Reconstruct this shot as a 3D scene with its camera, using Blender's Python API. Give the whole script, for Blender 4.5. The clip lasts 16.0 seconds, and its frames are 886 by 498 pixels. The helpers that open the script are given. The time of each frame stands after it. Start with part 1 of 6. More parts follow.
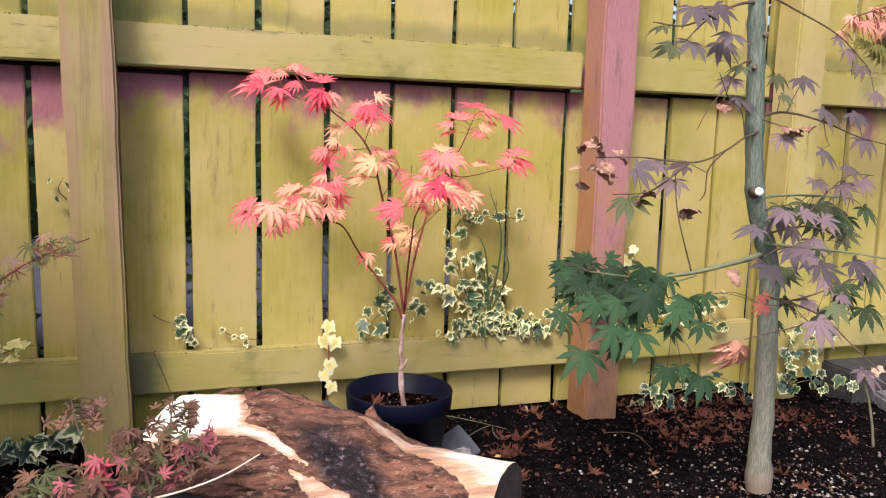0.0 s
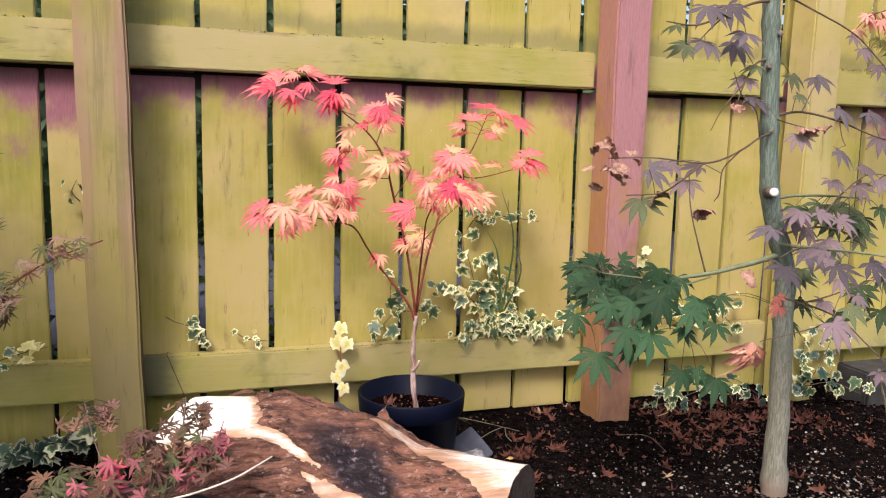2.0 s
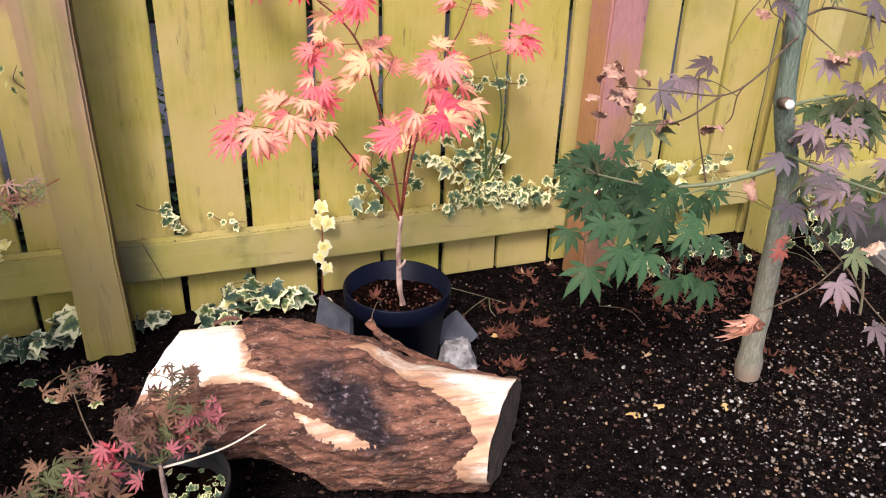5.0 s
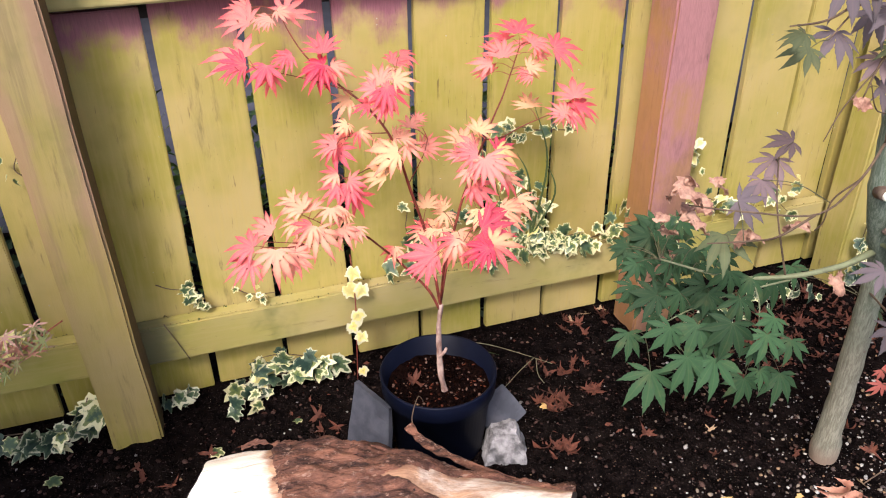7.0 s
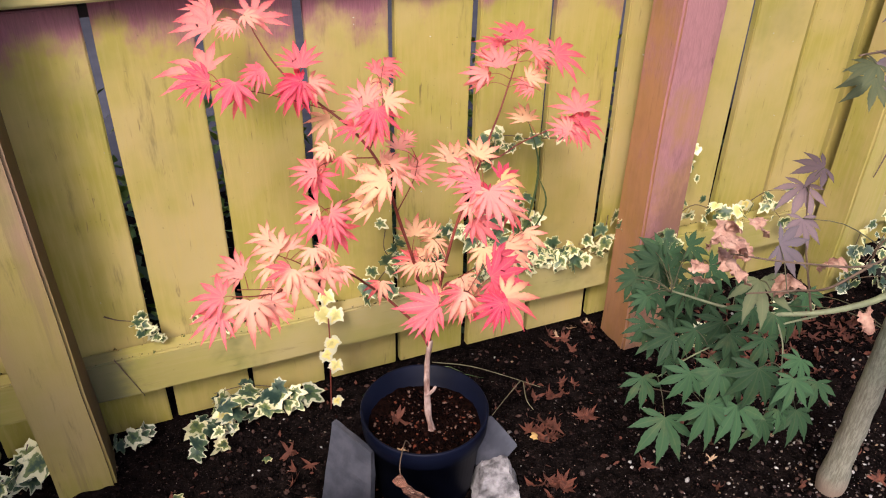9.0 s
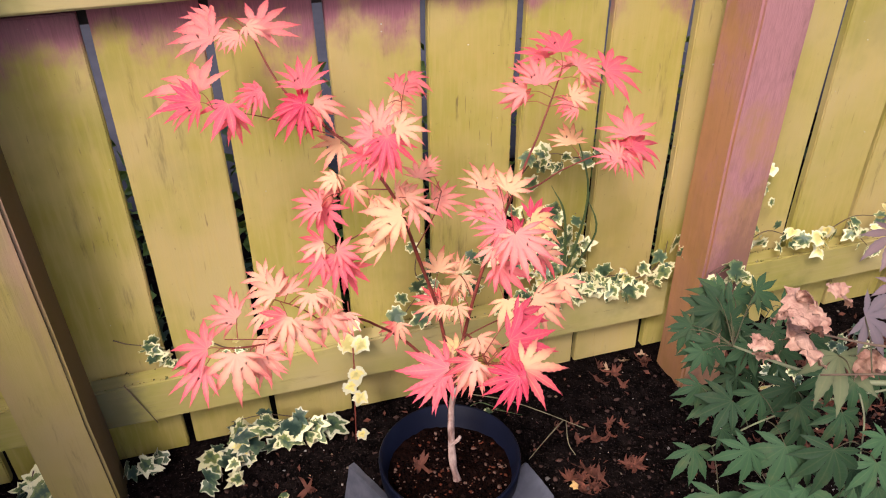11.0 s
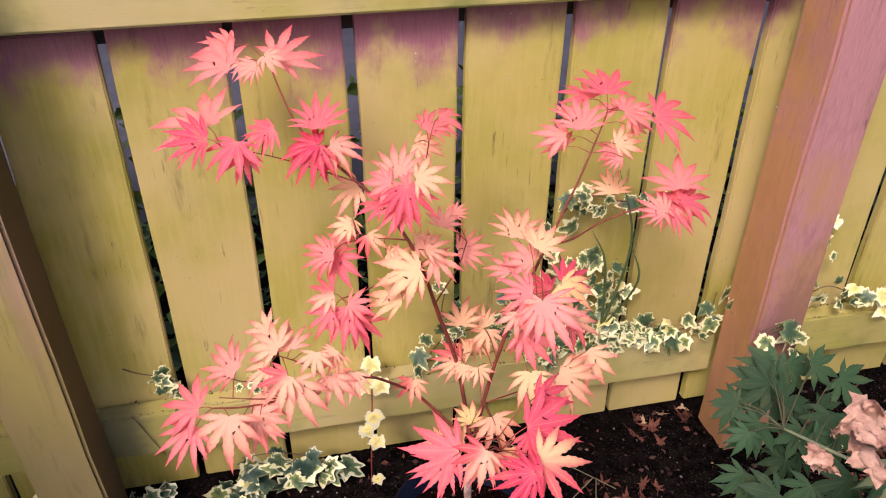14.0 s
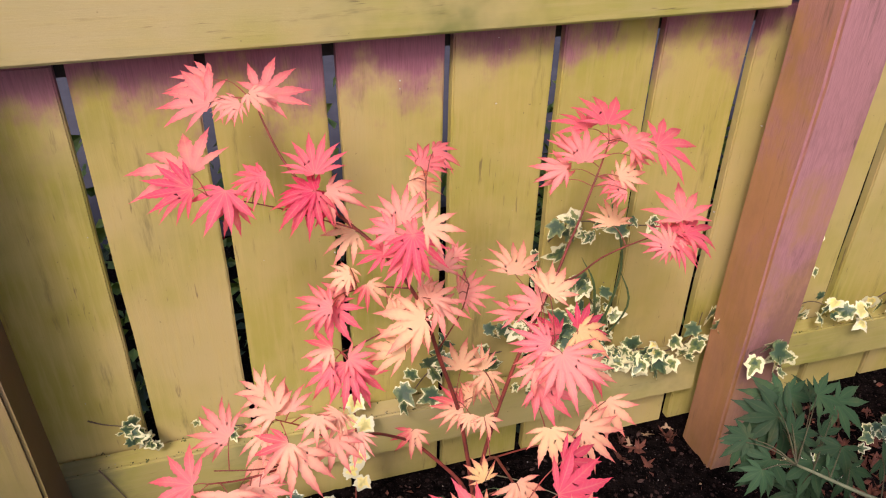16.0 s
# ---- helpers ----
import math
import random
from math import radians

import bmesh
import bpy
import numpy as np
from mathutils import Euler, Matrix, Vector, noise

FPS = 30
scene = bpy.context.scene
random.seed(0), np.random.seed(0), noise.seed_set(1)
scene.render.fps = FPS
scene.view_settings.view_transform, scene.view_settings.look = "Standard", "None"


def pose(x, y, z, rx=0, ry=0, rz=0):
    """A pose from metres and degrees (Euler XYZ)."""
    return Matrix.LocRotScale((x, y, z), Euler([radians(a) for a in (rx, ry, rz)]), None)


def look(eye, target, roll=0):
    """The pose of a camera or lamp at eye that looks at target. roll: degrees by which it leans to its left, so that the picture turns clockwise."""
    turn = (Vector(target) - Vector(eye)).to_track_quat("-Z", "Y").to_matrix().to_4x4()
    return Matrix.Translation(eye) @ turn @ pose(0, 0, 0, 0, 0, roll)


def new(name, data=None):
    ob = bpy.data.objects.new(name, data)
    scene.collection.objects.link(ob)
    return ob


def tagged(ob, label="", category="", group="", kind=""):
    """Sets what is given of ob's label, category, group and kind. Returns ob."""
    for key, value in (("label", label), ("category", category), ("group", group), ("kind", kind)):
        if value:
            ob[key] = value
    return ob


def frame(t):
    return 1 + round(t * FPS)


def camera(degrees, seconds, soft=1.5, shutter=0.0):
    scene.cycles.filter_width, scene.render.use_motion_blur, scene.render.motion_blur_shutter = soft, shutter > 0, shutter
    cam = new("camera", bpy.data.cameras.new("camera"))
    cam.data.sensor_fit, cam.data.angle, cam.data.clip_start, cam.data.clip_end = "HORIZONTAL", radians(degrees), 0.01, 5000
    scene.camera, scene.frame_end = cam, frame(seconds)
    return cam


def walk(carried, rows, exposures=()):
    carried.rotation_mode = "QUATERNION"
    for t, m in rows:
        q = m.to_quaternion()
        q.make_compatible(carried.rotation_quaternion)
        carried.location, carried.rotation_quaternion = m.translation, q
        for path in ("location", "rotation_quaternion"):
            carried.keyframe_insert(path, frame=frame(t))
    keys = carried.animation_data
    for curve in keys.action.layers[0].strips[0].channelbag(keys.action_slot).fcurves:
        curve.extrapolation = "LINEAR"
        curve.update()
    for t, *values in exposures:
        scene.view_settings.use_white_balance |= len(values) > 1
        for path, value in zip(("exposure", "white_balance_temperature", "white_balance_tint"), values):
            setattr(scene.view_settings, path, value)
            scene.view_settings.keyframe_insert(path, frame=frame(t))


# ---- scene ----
cam = camera(58.4, 16.0, soft=1.1)
PATH = [
    (0, (-0.095, -0.001, 0.681), (0.554, 1.87, 0.402), 1.6),
    (0.5, (-0.089, 0.0, 0.683), (0.549, 1.875, 0.404), 1.2),
    (1, (-0.095, -0.001, 0.685), (0.55, 1.872, 0.41), 1.2),
    (1.5, (-0.092, 0.002, 0.683), (0.54, 1.879, 0.409), 1.2),
    (2, (-0.095, 0.004, 0.681), (0.527, 1.884, 0.404), 1.4),
    (2.5, (-0.096, 0.005, 0.682), (0.525, 1.885, 0.397), 1.7),
    (3, (-0.1, 0.011, 0.681), (0.518, 1.891, 0.394), 1.6),
    (3.5, (-0.105, 0.029, 0.693), (0.523, 1.909, 0.422), 1.7),
    (4, (-0.092, 0.08, 0.76), (0.576, 1.901, 0.271), 1.3),
    (4.2, (-0.092, 0.094, 0.793), (0.595, 1.871, 0.186), 1.4),
    (6.3, (-0.021, 0.347, 1.111), (0.543, 1.976, 0.097), 0.3),
    (6.5, (-0.015, 0.376, 1.109), (0.572, 1.992, 0.086), 0.7),
    (7, (-0.003, 0.413, 1.123), (0.53, 2.045, 0.097), -0.8),
    (7.5, (0.005, 0.45, 1.126), (0.553, 2.07, 0.09), -0.0),
    (8, (0.004, 0.509, 1.13), (0.596, 2.121, 0.104), 0.6),
    (8.5, (-0.002, 0.559, 1.125), (0.607, 2.15, 0.077), 0.4),
    (9, (-0.008, 0.599, 1.131), (0.634, 2.148, 0.04), 1.1),
    (9.2, (0.0, 0.615, 1.126), (0.614, 2.171, 0.03), 0.8),
    (11.3, (0.108, 0.729, 1.115), (0.569, 2.322, -0.004), -0.2),
    (11.5, (0.11, 0.734, 1.114), (0.57, 2.33, 0.001), 0.3),
    (12, (0.119, 0.751, 1.124), (0.557, 2.362, 0.024), 1.0),
    (12.5, (0.13, 0.77, 1.128), (0.561, 2.389, 0.036), 1.3),
    (13, (0.138, 0.787, 1.126), (0.54, 2.41, 0.029), 1.5),
    (13.5, (0.146, 0.807, 1.117), (0.535, 2.427, 0.01), 1.1),
    (14, (0.154, 0.809, 1.117), (0.512, 2.437, 0.011), 0.3),
    (14.5, (0.157, 0.802, 1.123), (0.481, 2.427, 0.004), -0.0),
    (15, (0.15, 0.82, 1.122), (0.534, 2.438, 0.01), 0.6),
    (15.5, (0.132, 0.861, 1.125), (0.577, 2.464, 0.015), 1.0),
    (16, (0.111, 0.893, 1.128), (0.604, 2.485, 0.022), 1.3),
]
walk(cam, [(t, look(eye, target, roll)) for t, eye, target, roll in PATH], exposures=[(0.0, 0.57, 6160, 13), (4.0, 0.61, 6260, 14), (6.5, 0.76, 6200, 13), (7.0, 0.74, 6200, 13), (8.0, 0.61, 6300, 15), (9.0, 0.58, 6350, 17), (11.5, 0.52, 6380, 20), (14.5, 0.44, 6400, 23), (16.0, 0.34, 6400, 23)])

# ---- light ----
SUN_ELEVATION, SUN_HEADING = 48.0, 215.0
world = bpy.data.worlds.new("overcast_sky")
scene.world = world
world.use_nodes = True
wn = world.node_tree
sky = wn.nodes.new("ShaderNodeTexSky")
sky.sky_type = "NISHITA"
sky.sun_disc = False
sky.sun_elevation = radians(SUN_ELEVATION)
sky.sun_rotation = radians(SUN_HEADING)
sky.air_density, sky.dust_density, sky.ozone_density = 1.0, 4.0, 0.6
wn.nodes["Background"].inputs["Strength"].default_value = 0.15
wn.links.new(sky.outputs["Color"], wn.nodes["Background"].inputs["Color"])
sun_data = bpy.data.lights.new("sun", "SUN")
sun_data.energy, sun_data.angle, sun_data.color = 2.2, radians(14), (1.0, 0.93, 0.84)
sun = new("sun", sun_data)
az, el = radians(SUN_HEADING), radians(SUN_ELEVATION)
SUN_FROM = Vector((math.sin(az) * math.cos(el), math.cos(az) * math.cos(el), math.sin(el)))
sun.matrix_basis = look(SUN_FROM * 20, (0, 0, 0))

# ---- materials ----


class Nodes:
    """A short way of writing node trees."""

    def __init__(self, name):
        self.mat = bpy.data.materials.new(name)
        self.mat.use_nodes = True
        self.tree = self.mat.node_tree
        self.bsdf = self.tree.nodes["Principled BSDF"]
        self.out = self.tree.nodes["Material Output"]

    def add(self, kind, **values):
        node = self.tree.nodes.new("ShaderNode" + kind)
        for key, value in values.items():
            if key == "operation":
                node.operation = value
            elif key == "blend_type":
                node.blend_type = value
            elif key == "data_type":
                node.data_type = value
            elif key == "attribute_name":
                node.attribute_name = value
        return node

    def link(self, a, b):
        self.tree.links.new(a, b)

    def position(self, scale=(1, 1, 1), local=False):
        src = self.add("TexCoord").outputs["Object"] if local else self.add("NewGeometry").outputs["Position"]
        m = self.add("Mapping")
        m.inputs["Scale"].default_value = scale
        self.link(src, m.inputs["Vector"])
        return m.outputs["Vector"]

    def noise(self, scale, detail=4, rough=0.55, stretch=(1, 1, 1), local=False, shift=None):
        n = self.add("TexNoise")
        n.inputs["Scale"].default_value, n.inputs["Detail"].default_value, n.inputs["Roughness"].default_value = scale, detail, rough
        vec = self.position(stretch, local)
        if shift is not None:
            v = self.add("VectorMath", operation="ADD")
            self.link(vec, v.inputs[0])
            self.link(shift, v.inputs[1])
            vec = v.outputs[0]
        self.link(vec, n.inputs["Vector"])
        return n.outputs["Fac"]

    def math(self, op, a, b=0.0, clamp=False):
        n = self.add("Math", operation=op)
        n.use_clamp = clamp
        for i, v in enumerate((a, b)):
            if isinstance(v, (int, float)):
                n.inputs[i].default_value = v
            else:
                self.link(v, n.inputs[i])
        return n.outputs[0]

    def step(self, fac, low, high):
        n = self.add("MapRange")
        n.interpolation_type = "SMOOTHSTEP"
        n.inputs["From Min"].default_value, n.inputs["From Max"].default_value = low, high
        self.link(fac, n.inputs["Value"])
        return n.outputs["Result"]

    def mix(self, fac, a, b, kind="MIX"):
        n = self.add("MixRGB", blend_type=kind)
        for i, v in enumerate((fac, a, b)):
            if isinstance(v, (int, float)):
                n.inputs[i].default_value = v
            elif isinstance(v, tuple):
                n.inputs[i].default_value = (*v, 1)
            else:
                self.link(v, n.inputs[i])
        return n.outputs[0]

    def random(self):
        return self.add("ObjectInfo").outputs["Random"]

    def finish(self, color, rough=0.8, bump=None, depth=0.002, strength=0.6, metallic=0.0, specular=0.4):
        b = self.bsdf
        if isinstance(color, tuple):
            b.inputs["Base Color"].default_value = (*color, 1)
        else:
            self.link(color, b.inputs["Base Color"])
        if isinstance(rough, (int, float)):
            b.inputs["Roughness"].default_value = rough
        else:
            self.link(rough, b.inputs["Roughness"])
        b.inputs["Metallic"].default_value = metallic
        b.inputs["Specular IOR Level"].default_value = specular
        if bump is not None:
            n = self.add("Bump")
            n.inputs["Strength"].default_value, n.inputs["Distance"].default_value = strength, depth
            self.link(bump, n.inputs["Height"])
            self.link(n.outputs["Normal"], b.inputs["Normal"])
        return self.mat

    def translucent(self, color, share):
        t = self.add("BsdfTranslucent")
        if isinstance(color, tuple):
            t.inputs["Color"].default_value = (*color, 1)
        else:
            self.link(color, t.inputs["Color"])
        m = self.add("MixShader")
        m.inputs[0].default_value = share
        self.link(self.bsdf.outputs[0], m.inputs[1])
        self.link(t.outputs[0], m.inputs[2])
        self.link(m.outputs[0], self.out.inputs["Surface"])
        return self.mat


def split_xyz(n):
    s = n.add("SeparateXYZ")
    n.link(n.add("NewGeometry").outputs["Position"], s.inputs[0])
    return s.outputs


def fence_wood(name, algae, stain, stain_low, stain_high, along="z", moss=0.25, ragged=0.12, tan=0.75, soft=0.08, ledge=0.0, edge_hue=None, stains=0.0):
    """Old stained softwood under a yellow-green film of algae; the stain shows bare between two heights."""
    n = Nodes(name)
    stretch = {"z": (14, 14, 1), "x": (1, 14, 14)}[along]
    offset = n.add("CombineXYZ")
    for i in range(3):
        n.link(n.math("MULTIPLY", n.random(), 37.0 + 11 * i), offset.inputs[i])
    grain = n.noise(9, 6, 0.6, stretch, shift=offset.outputs[0])
    fine = n.noise(42, 3, 0.6, stretch, shift=offset.outputs[0])
    cloud = n.noise(5, 4, 0.6, shift=offset.outputs[0])
    blot = n.noise(9, 6, 0.62, (1, 1, 0.7) if along == "z" else (0.45, 1, 1), shift=offset.outputs[0])
    x, y, z = split_xyz(n)
    col = n.mix(n.step(cloud, 0.38, 0.66), algae, tuple(c * k for c, k in zip(algae, (0.82, 0.90, 0.62))))
    own = n.add("SeparateColor")
    n.link(n.add("ObjectInfo").outputs["Color"], own.inputs[0])
    # board's own tone: green film, with the dimmer light at left painted in
    col = n.mix(n.math("SUBTRACT", 1.0, own.outputs[1]), col, tuple(c * k for c, k in zip(algae, (0.74, 0.80, 0.50))))
    col = n.mix(n.math("MULTIPLY", n.step(n.noise(2.6, 4, 0.6, shift=offset.outputs[0]), 0.40, 0.66), tan), col, tuple(c * k for c, k in zip(algae, (1.16, 1.10, 1.85))))
    col = n.mix(n.math("MULTIPLY", n.step(grain, 0.42, 0.70), 0.5), col, tuple(c * k for c, k in zip(algae, (1.10, 1.05, 1.30))))
    # bare stain where the film is thin
    jag = n.math("ADD", n.math("MULTIPLY", n.math("SUBTRACT", blot, 0.5), ragged * 3.4), n.math("MULTIPLY", n.math("SUBTRACT", grain, 0.5), ragged * 0.25))
    level = n.math("SUBTRACT", n.math("ADD", z, jag), n.math("MULTIPLY", n.step(x, 0.85, 1.1), 0.05))
    level = n.math("ADD", level, n.math("MULTIPLY", n.math("SUBTRACT", own.outputs[0], 1.0), 0.2))
    bare = n.math("MULTIPLY", n.step(level, stain_low, stain_low + soft), n.math("SUBTRACT", 1.0, n.step(z, stain_high, stain_high + 0.04)))
    stain_col = n.mix(n.step(fine, 0.35, 0.7), stain, tuple(c * 0.8 for c in stain))
    col = n.mix(bare, col, stain_col)
    if ledge:
        # darker grey-green band with an uneven edge at the ledge height
        rise = n.math("SUBTRACT", n.math("ADD", z, n.math("MULTIPLY", n.math("SUBTRACT", blot, 0.5), 0.09)), ledge)
        ledge_band = n.math("MULTIPLY", n.step(rise, -0.02, 0.0), n.math("SUBTRACT", 1.0, n.step(rise, 0.015, 0.055)))
        col = n.mix(n.math("MULTIPLY", ledge_band, 0.6), col, (0.17, 0.165, 0.075))
    if edge_hue:
        veins = n.step(n.noise(26, 5, 0.7, (1, 1, 0.05), shift=offset.outputs[0]), 0.50, 0.60)
        col = n.mix(n.math("MULTIPLY", veins, 0.38), col, (0.17, 0.125, 0.07))
        off = n.math("ABSOLUTE", n.math("ADD", n.math("ADD", x, 0.227), n.math("MULTIPLY", z, 0.0185)))
        rim = n.step(n.math("ADD", off, n.math("MULTIPLY", n.math("SUBTRACT", blot, 0.5), 0.10)), 0.012, 0.046)
        col = n.mix(n.math("MULTIPLY", n.math("MULTIPLY", rim, 0.50), n.step(z, 0.16, 0.60)), col, edge_hue)
    if stains:
        soot = n.step(n.noise(7, 6, 0.7, (1, 1, 0.45), shift=offset.outputs[0]), 0.44, 0.62)
        col = n.mix(n.math("MULTIPLY", soot, stains), col, (0.15, 0.075, 0.065))
    if along == "x":
        # damp black mould where the rail meets the post
        run = n.math("ADD", x, n.math("MULTIPLY", n.math("SUBTRACT", blot, 0.5), 0.16))
        mould = n.math("MULTIPLY", n.math("SUBTRACT", 1.0, n.step(z, 0.3, 0.5)), n.math("MULTIPLY", n.step(x, -0.20, -0.186), n.math("SUBTRACT", 1.0, n.step(run, -0.165, -0.105))))
        col = n.mix(n.math("MULTIPLY", mould, 0.7), col, (0.07, 0.075, 0.055))
    # green moss in patches, dark weather marks along the grain
    col = n.mix(n.math("MULTIPLY", n.step(n.noise(3.3, 5, 0.65, shift=offset.outputs[0]), 0.52, 0.72), moss), col, (0.085, 0.12, 0.03))
    marks = n.math("MULTIPLY", n.step(n.noise(30, 5, 0.75, (1, 1, 0.13) if along == "z" else (0.13, 1, 1), shift=offset.outputs[0]), 0.58, 0.74), 0.5)
    col = n.mix(marks, col, (0.07, 0.055, 0.03))
    cracks = n.math("MULTIPLY", n.step(n.noise(120, 3, 0.7, (1, 1, 0.10) if along == "z" else (0.10, 1, 1), shift=offset.outputs[0]), 0.64, 0.72), n.step(cloud, 0.45, 0.6))
    col = n.mix(n.math("MULTIPLY", cracks, 0.6), col, (0.09, 0.05, 0.04))
    specks = n.step(n.noise(160, 2, 0.5), 0.72, 0.8)
    col = n.mix(n.math("MULTIPLY", specks, 0.5), col, (0.10, 0.08, 0.04))
    bump = n.math("ADD", n.math("MULTIPLY", grain, 0.6), n.math("MULTIPLY", fine, 0.3))
    return n.finish(col, 0.78, bump, 0.0016, 0.45, specular=0.3)


ALGAE = (0.445, 0.360, 0.098)
STAIN = (0.33, 0.135, 0.165)
MAT_BOARD = fence_wood("fence_board_wood", ALGAE, STAIN, 0.640, 0.855, ragged=0.12, soft=0.10, ledge=0.91)
MAT_RAIL = fence_wood("fence_rail_wood", (0.40, 0.34, 0.105), STAIN, 4.0, 5.0, along="x", moss=0.65)
MAT_POST_YELLOW = fence_wood("fence_post_yellow_wood", (0.44, 0.36, 0.12), STAIN, 4.0, 5.0, moss=0.2)
MAT_POST_TAN = fence_wood("fence_post_tan_wood", (0.34, 0.270, 0.085), STAIN, 4.0, 5.0, moss=0.6, tan=0.8, edge_hue=(0.37, 0.20, 0.165))
MAT_POST_PINK = fence_wood("fence_post_pink_wood", (0.40, 0.205, 0.12), (0.42, 0.20, 0.205), 0.26, 3.0, moss=0.10, ragged=0.5, tan=0.3, soft=0.35, stains=0.55)
MAT_POST_ORANGE = fence_wood("fence_post_orange_wood", (0.40, 0.20, 0.085), (0.41, 0.195, 0.155), 0.50, 3.0, moss=0.06, ragged=0.6, tan=0.3, soft=0.3, stains=0.25)
# side face of the first post, its shade put into a darker brown
MAT_POST_SHADED_SIDE = fence_wood("fence_post_shaded_wood", (0.115, 0.076, 0.033), (0.115, 0.076, 0.033), 4.0, 5.0, moss=0.12, tan=0.3)


# near-black colour standing in for the shade under the upper rail
MAT_SHADE_LINE = fence_wood("shade_line_dark", (0.03, 0.026, 0.018), (0.03, 0.026, 0.018), 4.0, 5.0, along="x", moss=0.1)


def soil_material():
    n = Nodes("dark_garden_soil")
    big, mid, fine = n.noise(4, 4, 0.6), n.noise(45, 5, 0.65), n.noise(220, 3, 0.6)
    col = n.mix(n.step(mid, 0.35, 0.7), (0.0022, 0.0017, 0.0018), (0.0098, 0.0070, 0.0066))
    col = n.mix(n.step(fine, 0.56, 0.72), col, (0.040, 0.028, 0.026))
    col = n.mix(n.math("MULTIPLY", n.step(big, 0.5, 0.7), 0.5), col, (0.006, 0.004, 0.0038))
    bump = n.math("ADD", mid, n.math("MULTIPLY", fine, 0.5))
    return n.finish(col, 0.9, bump, 0.006, 0.9, specular=0.0)


def simple(name, a, b, scale=20, rough=0.7, depth=0.001, stretch=(1, 1, 1), detail=5, local=False, specular=0.35, vary=0.0):
    """Two tones by noise, with fine relief."""
    n = Nodes(name)
    f = n.noise(scale, detail, 0.6, stretch, local)
    col = n.mix(n.step(f, 0.32, 0.7), a, b)
    if vary:
        col = n.mix(n.math("MULTIPLY", n.random(), vary), col, tuple(c * 0.45 for c in a))
    fine = n.noise(scale * 6, 3, 0.6, stretch, local)
    return n.finish(col, rough, n.math("ADD", f, n.math("MULTIPLY", fine, 0.4)), depth, 0.6, specular=specular)


def maple_leaf_material(name, tip, share=0.35, tip_start=0.55, tip_end=1.15, tip_amount=0.85, ribs=0.34, margin=0.22):
    """A thin leaf: its own colour from the object, redder towards the tips, paler along the ribs."""
    n = Nodes(name)
    info = n.add("ObjectInfo")
    edge = n.add("Attribute", attribute_name="reach").outputs["Fac"]
    rib = n.add("Attribute", attribute_name="rib").outputs["Fac"]
    blot = n.noise(60, 3, 0.6, local=False)
    f = n.math("ADD", edge, n.math("MULTIPLY", n.math("SUBTRACT", blot, 0.5), 0.5))
    across = n.add("Attribute", attribute_name="across").outputs["Fac"]
    turned_side = n.math("MULTIPLY", n.math("SUBTRACT", 1.0, info.outputs["Alpha"]), n.step(n.math("ADD", across, n.math("MULTIPLY", blot, 0.2)), -0.05, 0.30))
    ground_hue = n.mix(turned_side, info.outputs["Color"], tip)
    col = n.mix(n.math("MULTIPLY", n.step(f, tip_start, tip_end), tip_amount), ground_hue, tip)
    col = n.mix(n.math("MULTIPLY", n.step(rib, 0.80, 1.0), ribs), col, n.mix(0.5, info.outputs["Color"], (0.85, 0.6, 0.35)))
    col = n.mix(n.math("MULTIPLY", n.step(n.noise(35, 4, 0.6), 0.5, 0.75), 0.45 if share > 0.3 else 0.08), col, n.mix(0.5, col, (0.92, 0.50, 0.22)))
    col = n.mix(n.math("MULTIPLY", n.random(), 0.12), col, n.mix(0.6, col, (0.35, 0.03, 0.06)) if share > 0.3 else n.mix(0.5, col, (0.02, 0.03, 0.02)))
    # margins towards the tip's colour, side veins slanting from each rib
    col = n.mix(n.math("MULTIPLY", n.step(rib, 0.55, 0.0), margin), col, tip)
    wave = n.math("SINE", n.math("SUBTRACT", n.math("MULTIPLY", edge, 62.0), n.math("MULTIPLY", rib, -9.0)))
    side_veins = n.math("MULTIPLY", n.step(wave, 0.45, 1.0), n.step(edge, 0.25, 0.45))
    col = n.mix(n.math("MULTIPLY", side_veins, 0.07), col, n.mix(0.6, col, (0.9, 0.66, 0.42) if share > 0.3 else (0.10, 0.14, 0.06)))
    veins = n.math("ADD", n.noise(260, 2, 0.5), n.math("MULTIPLY", side_veins, -0.25))
    n.finish(col, 0.55, n.math("ADD", n.math("MULTIPLY", rib, -0.6), n.math("MULTIPLY", veins, 0.3)), 0.0012, 0.5, specular=0.35 if share > 0.3 else 0.10)
    return n.translucent(col, share)


MAT_SOIL = soil_material()
MAT_MAPLE = maple_leaf_material("red_maple_leaf", (0.80, 0.075, 0.135), 0.42, 0.46, 1.15, 0.75)
MAT_MUTED_MAPLE = maple_leaf_material("muted_maple_leaf", (0.16, 0.075, 0.06), 0.2, 0.6, 1.2, 0.45, 0.15)
MAT_GREEN_MAPLE = maple_leaf_material("green_maple_leaf", (0.045, 0.06, 0.05), 0.28, 0.8, 1.3, 0.5, 0.05)
MAT_MAPLE_TWIG = simple("red_maple_twig", (0.24, 0.045, 0.03), (0.13, 0.028, 0.02), 60, 0.6)
MAT_PETIOLE = simple("petiole", (0.33, 0.055, 0.05), (0.25, 0.09, 0.04), 60, 0.55)
MAT_PETIOLE_GREEN = simple("dull_petiole", (0.085, 0.085, 0.04), (0.07, 0.055, 0.032), 60, 0.55)
MAT_YOUNG_STEM = simple("tan_young_stem", (0.52, 0.37, 0.32), (0.20, 0.105, 0.085), 95, 0.65, 0.002, (1, 1, 0.4))
